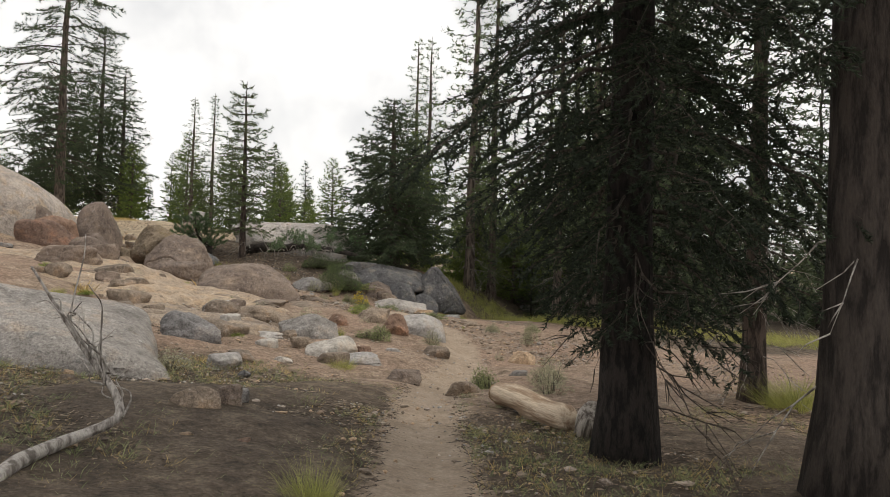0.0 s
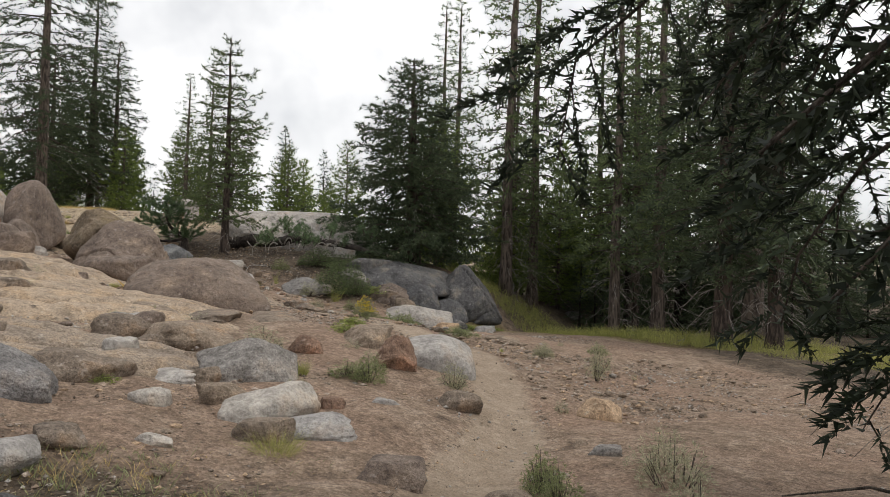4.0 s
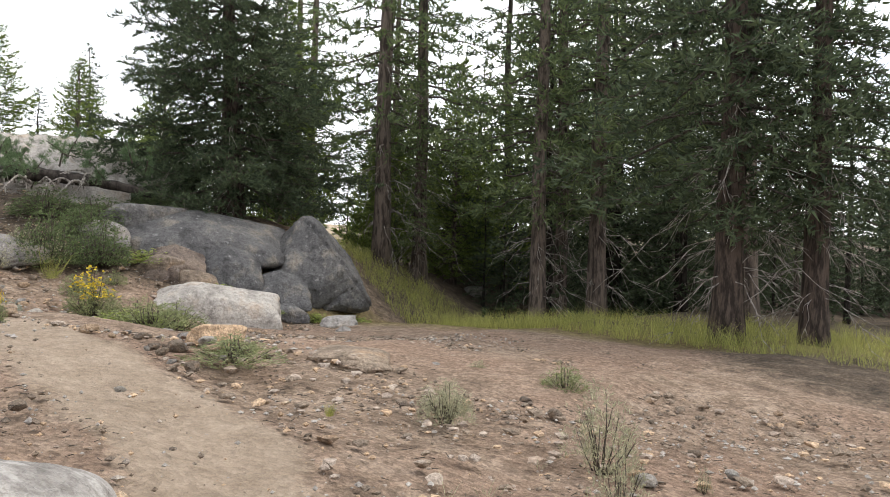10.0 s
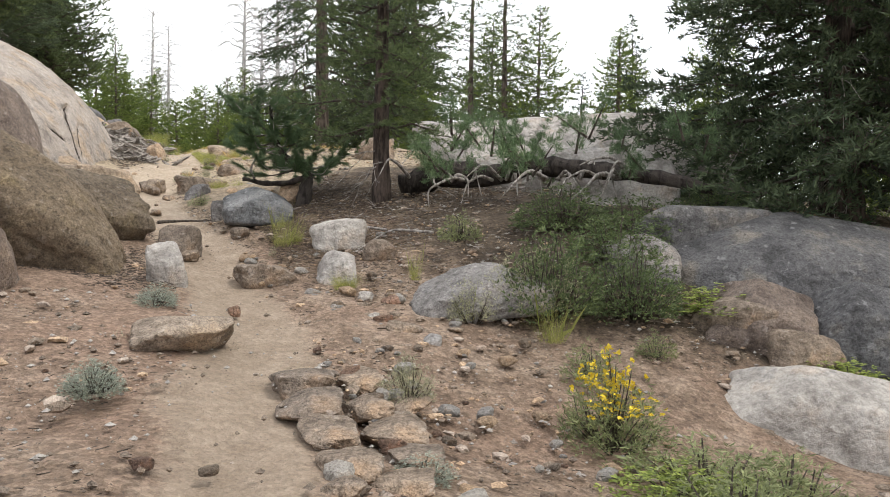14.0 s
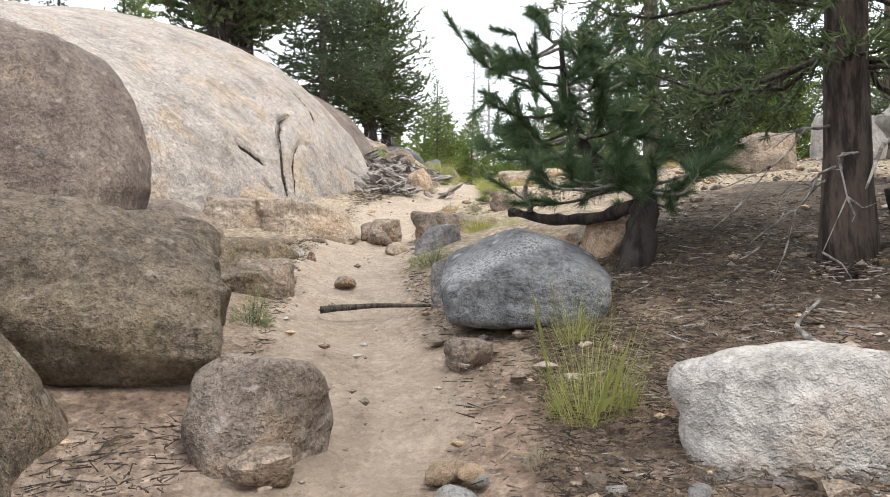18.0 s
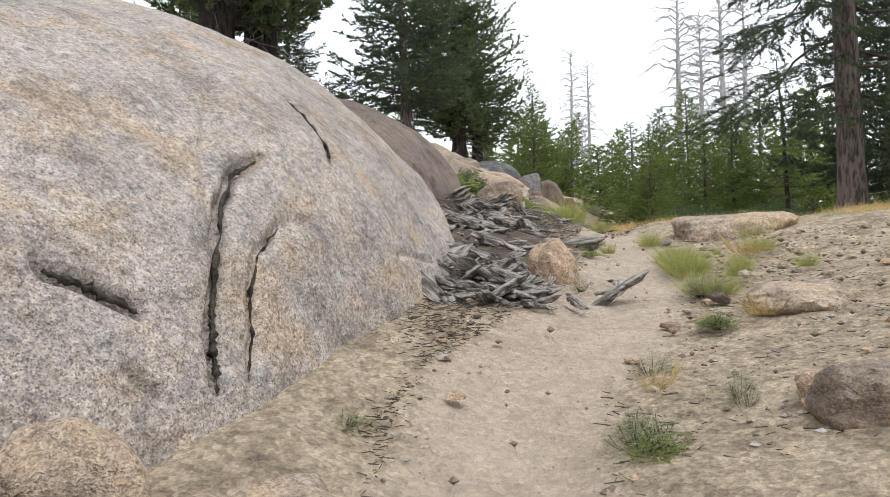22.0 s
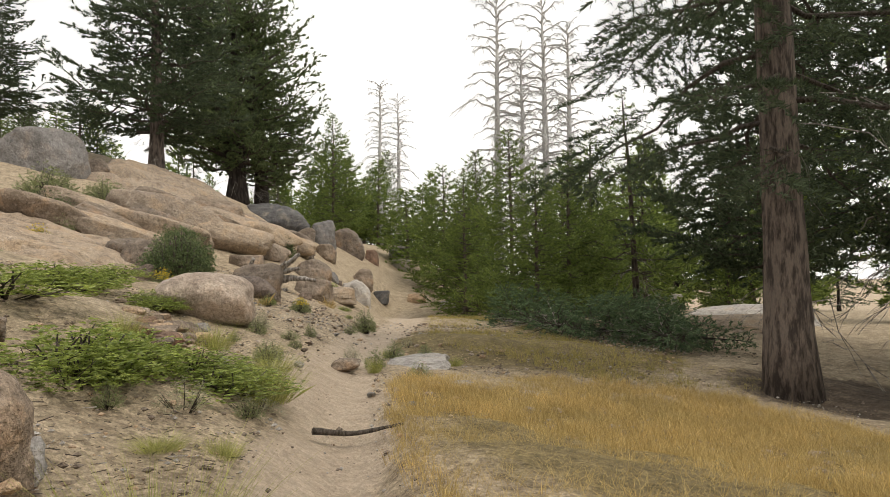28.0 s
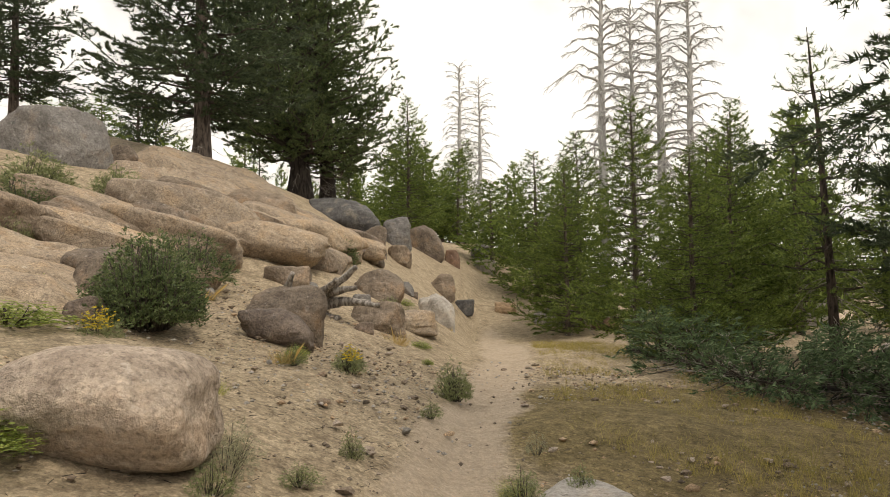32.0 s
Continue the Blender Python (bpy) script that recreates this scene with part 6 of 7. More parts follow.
def shrub_shape(kind):
    rng = np.random.RandomState(sum(map(ord, kind)))
    thing = new("grass_tuft" if "GRASS" in kind else "low_shrub")
    if "GRASS" in kind:
        n = {"GREENGRASS": 850, "DRYGRASS": 420, "TALLGRASS": 240}[kind]
        a, r = rng.uniform(0, 6.28, n), (0.2 if kind == "TALLGRASS" else 0.36) * rng.uniform(0, 1, n) ** 0.8
        base = np.column_stack([r * np.cos(a), r * np.sin(a), np.zeros(n) - 0.02])
        out = np.column_stack([np.cos(a) * r * 1.1, np.sin(a) * r * 1.1, np.full(n, 0.9)]) + rng.normal(size=(n, 3)) * 0.15
        out *= rng.uniform(0.35, 1.08, (n, 1)) ** 1.2
        b = rng.uniform(0, 6.28, n)
        side = np.column_stack([-np.sin(b), np.cos(b), np.zeros(n)]) * (0.0016 if kind == "TALLGRASS" else 0.0022)
        droop = np.column_stack([np.cos(a), np.sin(a), -0.3 * np.ones(n)]) * rng.uniform(0.02, 0.3, (n, 1))
        v = np.stack([base - side, base + side, base + out * 0.6 + side * 0.75 + droop * 0.2, base + out + droop, base + out * 0.6 - side * 0.75 + droop * 0.2], 1).reshape(-1, 3)
        f = np.arange(len(v)).reshape(-1, 5)
        me = mesh_of("grass_mass", v, f, M_DRYGRASS if kind == "DRYGRASS" else M_GREENGRASS, False)
        tagged(part("grass_mass", me, thing), kind="stuff")
        label = {"GREENGRASS": "green grass tuft in sandy soil", "DRYGRASS": "dry straw coloured grass tuft", "TALLGRASS": "tall sparse green and straw grass clump"}[kind]
        tagged(thing, label, "grass")
        return thing
    look = {"SAGE": (M_SAGE, 0.055, 0.008, 90), "BLUESAGE": (M_BLUESAGE, 0.04, 0.012, 170), "SHRUB": (M_SHRUB, 0.05, 0.011, 140), "GREENSHRUB": (M_GREENSHRUB, 0.035, 0.02, 190), "FLOWERING": (M_SHRUB, 0.05, 0.009, 130), "DARKSHRUB": (M_NEEDLE, 0.03, 0.011, 420)}[kind]
    stems = []
    centres, ways = [], []
    for k in range(look[3]):
        a, r = rng.uniform(0, 6.28), rng.uniform(0, 1) ** 0.6
        hgt = (1 - 0.62 * r ** 2) * rng.uniform(0.55, 1.05)
        tip = np.array([0.5 * r * math.cos(a), 0.5 * r * math.sin(a), hgt])
        if k % 6 == 0:
            foot = np.array([tip[0] * 0.3, tip[1] * 0.3, -0.03])
            stems.append(tube([foot, (foot + tip) / 2 + rng.normal(size=3) * 0.03, tip], (0.012, 0.008, 0.004), 4))
        for w in (1.0, 0.65, 0.25):
            centres.append(tip * np.array([1, 1, w]) + rng.normal(size=3) * 0.03)
            ways.append(np.array([math.cos(a) * 0.6, math.sin(a) * 0.6, 0.9]))
    tagged(part("stemwork", mesh_of("stemwork", *joined(stems), M_TWIG), thing), kind="stuff")
    v, f = tufts(centres, ways, 6, look[1] * 1.7, look[2] * 1.25, 0.75, rng)
    tagged(part("foliage", mesh_of("foliage", v, f, look[0], False), thing), kind="stuff")
    if kind == "FLOWERING":
        top = [c for c in centres if c[2] > 0.55][:110]
        v, f = tufts(np.array(top) + (0, 0, 0.06), np.tile((0, 0, 1.0), (len(top), 1)), 5, 0.045, 0.04, 0.9, rng)
        tagged(part("flower_mass", mesh_of("flower_mass", v, f, M_FLOWER, False), thing, "small yellow flowers"), kind="stuff")
    label = {"SAGE": "sparse grey green brush on sandy soil", "BLUESAGE": "low blue grey cushion plant", "SHRUB": "low olive green shrub with fine leaves", "GREENSHRUB": "low bright green leafy shrub mat", "FLOWERING": "green shrub with small yellow flowers", "DARKSHRUB": "dark green dense juniper bush"}[kind]
    tagged(thing, label, "shrub")
    return thing


SAGE, BLUESAGE, SHRUB, GREENSHRUB, FLOWERING, DARKSHRUB, GREENGRASS, DRYGRASS, TALLGRASS = "SAGE", "BLUESAGE", "SHRUB", "GREENSHRUB", "FLOWERING", "DARKSHRUB", "GREENGRASS", "DRYGRASS", "TALLGRASS"


def shrub(x, y, w, h, kind):
    wide = w if kind not in ("GREENGRASS", "DRYGRASS", "TALLGRASS") else w * 1.1
    m = pose(x, y, ground_at(x, y) - 0.02, 0, 0, SPIN.uniform(0, 360)) @ Matrix.Diagonal((wide, wide, max(h * (0.6 if kind == 'GREENSHRUB' else 1), w * 0.18), 1))
    if kind not in SHRUBS:
        SHRUBS[kind] = shrub_shape(kind)
        ob = SHRUBS[kind]
    else:
        ob = copy_thing(SHRUBS[kind], pose(0, 0, 0))
    ob.matrix_basis = m
    tagged(ob, group="plants beside the trail")
    return ob


shrub(-12.50, 12.14, 0.75, 0.41, SAGE)
shrub(-13.12, 14.39, 0.63, 0.45, GREENSHRUB)
shrub(-10.11, 13.65, 0.46, 0.40, SAGE)
shrub(-10.63, 12.48, 0.48, 0.38, SHRUB)
shrub(-10.51, 11.17, 0.32, 0.26, SAGE)
shrub(-14.38, 12.38, 0.55, 0.20, SAGE)
shrub(-11.25, 11.85, 0.20, 0.25, GREENGRASS)
shrub(-8.89, 14.62, 0.22, 0.22, SAGE)
shrub(-10.26, 18.44, 0.55, 0.60, SAGE)
shrub(-11.47, 18.43, 0.45, 0.27, SAGE)
shrub(-14.09, 15.58, 0.52, 0.27, GREENSHRUB)
shrub(-10.92, 12.41, 0.60, 0.23, SHRUB)
shrub(-10.13, 13.73, 0.29, 0.34, SAGE)
shrub(-10.91, 12.90, 0.36, 0.27, SHRUB)
shrub(-11.41, 18.34, 0.39, 0.33, SAGE)
shrub(-11.32, 20.54, 0.49, 0.31, SHRUB)
shrub(-9.89, 17.67, 0.38, 0.49, SAGE)
shrub(-12.31, 20.65, 0.22, 0.18, SAGE)
shrub(-9.61, 18.65, 0.10, 0.18, SAGE)
shrub(-13.35, 18.1, 0.85, 0.2, SHRUB)
shrub(-13.6, 18.3, 0.5, 0.2, SHRUB)
shrub(-17.3, 20.05, 1.0, 0.4, GREENSHRUB)
shrub(-16.75, 19.95, 0.9, 0.42, SHRUB)
shrub(-17.1, 20.6, 0.9, 0.4, SHRUB)
shrub(-18.0, 24.7, 0.9, 0.3, GREENSHRUB)
shrub(-17.6, 25.3, 0.9, 0.28, GREENSHRUB)
shrub(-18.3, 23.6, 0.8, 0.25, GREENSHRUB)
shrub(-22.3, 22.0, 1.3, 0.6, DARKSHRUB)
shrub(-21.2, 22.1, 1.2, 0.6, DARKSHRUB)
shrub(-11.36, 20.70, 0.54, 0.27, SAGE)
shrub(-11.54, 18.53, 0.46, 0.29, SAGE)
shrub(-12.36, 20.67, 0.27, 0.16, SAGE)
shrub(-11.95, 17.62, 0.07, 0.11, GREENGRASS)
shrub(-15.27, 17.16, 0.17, 0.31, FLOWERING)
shrub(-18.28, 20.16, 0.70, 0.64, FLOWERING)
shrub(-18.50, 16.76, 0.35, 0.20, BLUESAGE)
shrub(-21.17, 17.07, 0.35, 0.19, BLUESAGE)
shrub(-18.71, 18.78, 0.40, 0.36, SAGE)
shrub(-17.39, 18.45, 0.33, 0.16, BLUESAGE)
shrub(-18.20, 20.14, 0.80, 0.44, FLOWERING)
shrub(-17.43, 20.34, 1.20, 0.37, SHRUB)
shrub(-19.19, 20.54, 0.48, 0.34, SHRUB)
shrub(-20.39, 20.80, 1.03, 0.92, DARKSHRUB)
shrub(-20.19, 21.64, 0.99, 0.76, DARKSHRUB)
shrub(-21.65, 22.66, 1.14, 0.57, DARKSHRUB)
shrub(-21.93, 24.11, 1.23, 0.46, DARKSHRUB)
shrub(-20.15, 22.61, 1.27, 0.45, GREENSHRUB)
shrub(-20.45, 20.32, 0.57, 0.62, SAGE)
shrub(-19.93, 20.58, 0.59, 0.54, TALLGRASS)
shrub(-19.50, 21.43, 0.37, 0.26, SHRUB)
shrub(-18.91, 23.04, 0.85, 0.42, GREENSHRUB)
shrub(-23.59, 18.59, 0.63, 0.57, TALLGRASS)
shrub(-21.67, 18.96, 0.26, 0.21, GREENGRASS)
shrub(-21.66, 19.76, 0.28, 0.47, TALLGRASS)
shrub(-20.50, 19.92, 0.37, 0.40, TALLGRASS)
shrub(-22.55, 20.64, 0.58, 0.40, SHRUB)
shrub(-18.48, 16.77, 0.32, 0.23, BLUESAGE)
shrub(-18.76, 18.77, 0.41, 0.26, SAGE)
shrub(-20.43, 19.96, 0.49, 0.37, SAGE)
shrub(-20.47, 20.72, 0.89, 0.66, SAGE)
shrub(-20.95, 17.05, 0.37, 0.18, BLUESAGE)
shrub(-20.60, 19.97, 0.45, 0.38, SAGE)
shrub(-24.44, 18.62, 0.41, 0.38, TALLGRASS)
shrub(-23.60, 18.75, 0.25, 0.37, TALLGRASS)
shrub(-23.63, 18.47, 0.14, 0.26, TALLGRASS)
shrub(-23.27, 18.38, 0.10, 0.12, SAGE)
shrub(-25.04, 16.70, 0.25, 0.25, SHRUB)
shrub(-27.06, 17.63, 0.42, 0.23, SHRUB)
shrub(-28.33, 18.01, 0.32, 0.23, GREENGRASS)
shrub(-27.40, 15.29, 0.50, 0.19, BLUESAGE)
shrub(-30.46, 17.35, 0.18, 0.13, SHRUB)
shrub(-28.20, 18.00, 0.26, 0.31, GREENGRASS)
shrub(-28.01, 18.35, 0.21, 0.27, GREENGRASS)
shrub(-30.26, 17.36, 0.38, 0.17, SAGE)
shrub(-30.18, 16.00, 0.24, 0.09, SHRUB)
shrub(-30.20, 17.43, 0.27, 0.18, GREENSHRUB)
shrub(-30.20, 15.97, 0.22, 0.11, SAGE)
shrub(-31.99, 17.97, 0.25, 0.13, SHRUB)
shrub(-32.97, 18.04, 0.29, 0.18, SAGE)
shrub(-33.94, 18.01, 0.37, 0.29, GREENGRASS)
shrub(-33.88, 18.48, 0.21, 0.18, GREENGRASS)
shrub(-30.60, 17.87, 0.17, 0.17, SAGE)
shrub(-30.98, 17.50, 0.19, 0.17, DRYGRASS)
shrub(-33.67, 18.95, 0.20, 0.17, GREENGRASS)
shrub(-32.05, 17.95, 0.25, 0.16, GREENSHRUB)
shrub(-34.14, 17.99, 0.40, 0.27, GREENGRASS)
shrub(-32.98, 18.01, 0.35, 0.17, SAGE)
shrub(-33.71, 18.38, 0.23, 0.21, GREENGRASS)
shrub(-34.73, 17.12, 0.22, 0.11, GREENSHRUB)
shrub(-33.10, 17.04, 0.26, 0.14, SAGE)
shrub(-34.45, 17.99, 0.43, 0.26, GREENGRASS)
shrub(-36.18, 17.80, 0.28, 0.21, GREENGRASS)
shrub(-35.07, 17.10, 0.23, 0.14, SHRUB)
shrub(-33.10, 18.03, 0.41, 0.22, GREENGRASS)
shrub(-34.27, 18.48, 0.22, 0.14, GREENGRASS)
shrub(-34.77, 18.81, 0.28, 0.16, GREENGRASS)
shrub(-38.15, 16.68, 0.51, 0.38, GREENGRASS)
shrub(-36.40, 17.82, 0.22, 0.21, GREENGRASS)
shrub(-35.39, 17.17, 0.22, 0.15, SHRUB)
shrub(-35.01, 17.30, 0.15, 0.16, GREENGRASS)
shrub(-34.67, 18.04, 0.35, 0.23, GREENGRASS)
shrub(-36.57, 16.93, 0.27, 0.19, SAGE)
shrub(-34.88, 18.79, 0.27, 0.20, GREENGRASS)
shrub(-34.90, 18.40, 0.09, 0.11, GREENGRASS)
shrub(-38.56, 16.74, 0.59, 0.54, GREENGRASS)
shrub(-42.18, 16.40, 0.62, 0.42, GREENGRASS)
shrub(-38.19, 17.22, 0.31, 0.22, GREENGRASS)
shrub(-40.92, 15.39, 0.88, 0.44, GREENSHRUB)
shrub(-50.90, 12.93, 1.30, 1.04, DARKSHRUB)
shrub(-42.89, 13.81, 1.63, 0.59, GREENSHRUB)
shrub(-41.20, 19.94, 0.23, 0.12, SAGE)
shrub(-37.31, 20.21, 0.29, 0.15, GREENGRASS)
shrub(-41.23, 15.46, 0.86, 0.49, GREENSHRUB)
shrub(-41.97, 16.12, 1.23, 0.39, GREENSHRUB)
shrub(-45.26, 13.38, 1.22, 0.46, GREENSHRUB)
shrub(-45.60, 14.37, 0.79, 0.33, GREENSHRUB)
shrub(-50.32, 13.15, 1.36, 1.05, DARKSHRUB)
shrub(-40.68, 15.71, 0.20, 0.17, SHRUB)
shrub(-40.17, 16.21, 0.30, 0.13, GREENGRASS)
shrub(-40.42, 16.52, 0.26, 0.17, GREENGRASS)
shrub(-46.09, 15.54, 0.29, 0.22, SHRUB)
shrub(-41.52, 16.42, 0.26, 0.13, SHRUB)
shrub(-41.77, 15.61, 0.52, 0.49, GREENSHRUB)
shrub(-42.13, 16.03, 0.77, 0.28, GREENSHRUB)
shrub(-46.15, 13.28, 1.02, 0.43, GREENSHRUB)
shrub(-45.81, 14.36, 0.71, 0.32, GREENSHRUB)
shrub(-50.25, 13.22, 1.16, 1.02, DARKSHRUB)
shrub(-46.42, 15.51, 0.32, 0.25, SAGE)
shrub(-44.08, 16.08, 0.34, 0.25, SHRUB)
shrub(-50.82, 15.45, 0.44, 0.29, FLOWERING)
shrub(-50.32, 14.88, 0.33, 0.23, SHRUB)
shrub(-46.85, 16.79, 0.30, 0.27, SAGE)
shrub(-46.60, 17.14, 0.29, 0.30, SHRUB)
shrub(-45.60, 17.77, 0.34, 0.23, SHRUB)
shrub(-42.63, 16.09, 0.24, 0.17, SHRUB)
shrub(-52.55, 16.64, 0.55, 0.36, SAGE)
shrub(-51.52, 9.88, 0.57, 0.41, FLOWERING)
shrub(-53.16, 9.64, 0.52, 0.64, SHRUB)
shrub(-56.88, 9.45, 0.87, 0.58, SHRUB)
shrub(-62.31, 12.99, 1.12, 0.89, DARKSHRUB)
shrub(-57.59, 7.04, 1.65, 0.98, SHRUB)
shrub(-59.73, 7.85, 0.92, 0.67, SHRUB)
shrub(-46.66, 15.47, 0.36, 0.23, SAGE)
shrub(-46.79, 15.88, 0.30, 0.15, SHRUB)
shrub(-47.70, 16.06, 0.20, 0.23, SHRUB)
shrub(-51.79, 16.66, 0.52, 0.52, SHRUB)
shrub(-51.06, 15.38, 0.41, 0.26, SHRUB)
shrub(-50.68, 14.83, 0.28, 0.24, GREENSHRUB)
shrub(-48.85, 13.34, 0.46, 0.23, FLOWERING)
shrub(-44.91, 15.52, 0.16, 0.12, SHRUB)
shrub(-44.84, 15.99, 0.26, 0.19, GREENGRASS)
shrub(-46.05, 16.07, 0.20, 0.17, SHRUB)
shrub(-46.26, 17.15, 0.22, 0.29, GREENGRASS)
shrub(-47.72, 17.39, 0.34, 0.31, SHRUB)
shrub(-47.50, 18.35, 0.24, 0.19, GREENGRASS)
shrub(-44.39, 15.98, 0.23, 0.16, GREENGRASS)
shrub(-46.80, 15.44, 0.38, 0.28, SAGE)
shrub(-47.70, 16.07, 0.24, 0.16, SAGE)
shrub(-51.80, 16.69, 0.42, 0.38, SHRUB)
shrub(-51.15, 15.39, 0.36, 0.29, FLOWERING)
shrub(-51.00, 14.76, 0.32, 0.21, GREENSHRUB)
shrub(-49.98, 16.51, 0.25, 0.19, SHRUB)
shrub(-48.99, 13.31, 0.50, 0.31, FLOWERING)
shrub(-47.21, 14.27, 1.40, 0.42, GREENSHRUB)
shrub(-34.22, 18.0, 0.4, 0.25, GREENGRASS)
shrub(-33.01, 18.12, 0.36, 0.2, GREENGRASS)
shrub(-31.25, 17.48, 0.26, 0.16, SAGE)
shrub(-30.29, 17.44, 0.3, 0.16, SHRUB)
shrub(-30.73, 17.86, 0.24, 0.16, SAGE)
shrub(-34.79, 17.92, 0.34, 0.22, GREENGRASS)
shrub(-35.96, 18.95, 0.4, 0.22, GREENGRASS)
shrub(-34.72, 18.66, 0.36, 0.2, DRYGRASS)
shrub(-33.35, 17.98, 0.3, 0.16, SAGE)
shrub(-32.2, 18.3, 0.3, 0.18, DRYGRASS)
shrub(-41.3, 15.2, 1.3, 0.6, GREENSHRUB)
shrub(-41.9, 15.35, 1.1, 0.5, GREENSHRUB)
shrub(-42.4, 15.75, 1.0, 0.36, GREENSHRUB)
shrub(-42.5, 16.1, 0.8, 0.3, GREENSHRUB)
shrub(-45.2, 13.1, 1.3, 0.5, GREENSHRUB)
shrub(-46.4, 13.0, 1.4, 0.45, GREENSHRUB)
shrub(-45.9, 14.2, 1.0, 0.4, GREENSHRUB)
shrub(-48.6, 12.6, 1.2, 0.4, GREENSHRUB)
shrub(-41.67, 16.43, 0.45, 0.2, SAGE)
shrub(-44.39, 16.06, 0.5, 0.25, SAGE)
shrub(-41.1, 16.07, 0.4, 0.25, SAGE)
shrub(-43.6, 16.2, 0.5, 0.25, GREENGRASS)
shrub(-42.9, 16.35, 0.4, 0.22, SAGE)
shrub(-54.36, 12.04, 1.5, 0.9, DARKSHRUB)
shrub(-57.95, 7.06, 1.6, 0.8, SHRUB)
shrub(-55.6, 8.1, 1.4, 0.7, DARKSHRUB)
shrub(-60.4, 7.6, 1.4, 0.7, SHRUB)
shrub(-47.89, 17.32, 0.23, 0.20, GREENGRASS)
shrub(-48.09, 14.77, 0.29, 0.17, GREENGRASS)
shrub(-48.18, 17.90, 0.24, 0.24, SHRUB)
shrub(-49.21, 17.59, 0.22, 0.22, SAGE)
shrub(-3.73, 3.80, 0.39, 0.35, GREENGRASS)
shrub(-9.08, 6.27, 0.63, 0.31, SAGE)
shrub(-6.89, 11.03, 0.39, 0.39, SHRUB)
shrub(-5.78, 11.22, 0.75, 0.47, SAGE)
shrub(-2.58, 13.48, 0.70, 0.52, GREENGRASS)
shrub(-2.41, 13.43, 1.43, 0.60, GREENGRASS)
shrub(-7.19, 11.23, 0.38, 0.42, SHRUB)
shrub(-6.28, 12.08, 0.70, 0.58, SAGE)
shrub(-6.62, 12.62, 0.70, 0.52, SAGE)
shrub(-7.23, 11.39, 0.26, 0.33, SHRUB)


SCATTER = random.Random(77)
for k in range(62):
    x, y = (SCATTER.uniform(-62, -40), SCATTER.uniform(8.5, 16.2)) if k < 40 else (SCATTER.uniform(-19, -8), SCATTER.uniform(6.5, 15))
    if float(trail_distance(np.array([x]), np.array([y]))[0]) > 0.8:
        size = SCATTER.uniform(0.18, 0.5)
        shrub(x, y, size, size * SCATTER.uniform(0.4, 0.8), SCATTER.choice(("SAGE", "SHRUB", "GREENGRASS", "SAGE", "GREENSHRUB", "DRYGRASS")))


def meadow(name, label, count, region, material, low, high, seed, each=14, fat=0.0018, spread=0.045, lean=0.35):
    """Grass in small tufts; count blades, each a bent ribbon of two faces."""
    rng = np.random.RandomState(seed)
    x, y = region(rng, count // each)
    n = len(x) * each
    a = rng.uniform(0, 6.28, n)
    r = spread * np.abs(rng.normal(size=n))
    x, y = np.repeat(x, each) + r * np.cos(a), np.repeat(y, each) + r * np.sin(a)
    tall = np.repeat(rng.uniform(0.6, 1.15, n // each), each)[:, None]
    base = np.column_stack([x, y, land(x, y) - 0.03])
    up = rng.uniform(low, high, (n, 1)) * tall
    a = a + rng.normal(size=n) * 0.7
    out = np.column_stack([np.cos(a) * lean, np.sin(a) * lean, np.ones(n)]) * up
    bend = np.column_stack([np.cos(a), np.sin(a), -0.3 * np.ones(n)]) * up * rng.uniform(0.0, 0.55, (n, 1))
    b = rng.uniform(0, 6.28, n)
    side = np.column_stack([-np.sin(b), np.cos(b), np.zeros(n)]) * fat
    v = np.stack([base - side, base + side, base + out * 0.6 + side * 0.8, base + out + bend, base + out * 0.6 - side * 0.8], 1).reshape(-1, 3)
    k = np.arange(n)[:, None] * 5
    faces = [*(k + [0, 1, 2, 4]).tolist(), *(k + [4, 2, 3]).tolist()]
    ob = new(name, mesh_of(name, v, faces, material, False))
    tagged(ob, label, "grass", kind="stuff")


def clumped(rng, x, y, size, seed, share):
    keep = (ripple(x, y, size, seed) + 0.6 * ripple(x, y, size * 0.35, seed + 1)) > share
    return x[keep], y[keep]


def dry_field(rng, n):
    x, y = rng.uniform(-47, -35.6, n), rng.uniform(17.3, 24.0, n)
    near_side = np.interp(x, [-47, -45.2, -43, -40, -38.2, -37.2, -36], [20.0, 17.5, 17.42, 17.75, 18.1, 18.5, 20.6])
    far_side = np.interp(x, [-47, -46, -44, -41, -36], [20.6, 22.6, 23.0, 22.6, 22.0])
    bare = np.hypot((x + 37.6) / 1.3, (y - 20.0) / 0.4) < 1
    inside = (y > near_side + 0.12 * ripple(x, y, 0.5, 33)) & (y < far_side) & ~bare & (np.hypot(x + 36.4, y - 18.8) > 0.75)
    return clumped(rng, x[inside], y[inside], 0.45, 31, -0.5)


def green_edge(rng, n):
    x, y = rng.uniform(-22, 3, n), rng.uniform(22, 36, n)
    mid = 28.6 + 0.30 * (x + 12) * -0.25 + np.where(x < -17, 1.5, 0)
    inside = np.abs(y - mid) < 2.3 + 0.4 * ripple(x, y, 1.5, 14)
    return clumped(rng, x[inside], y[inside], 0.9, 35, -0.75)


def olive_strip(rng, n):
    x, y = rng.uniform(-66, -46.8, n), rng.uniform(17.5, 24, n)
    inside = (y > np.interp(x, [-66, -50, -47.5], [18.4, 18.0, 20.2])) & (y < np.interp(x, [-66, -52, -47], [20.5, 21.2, 23.8]))
    return clumped(rng, x[inside], y[inside], 0.8, 37, -0.5)


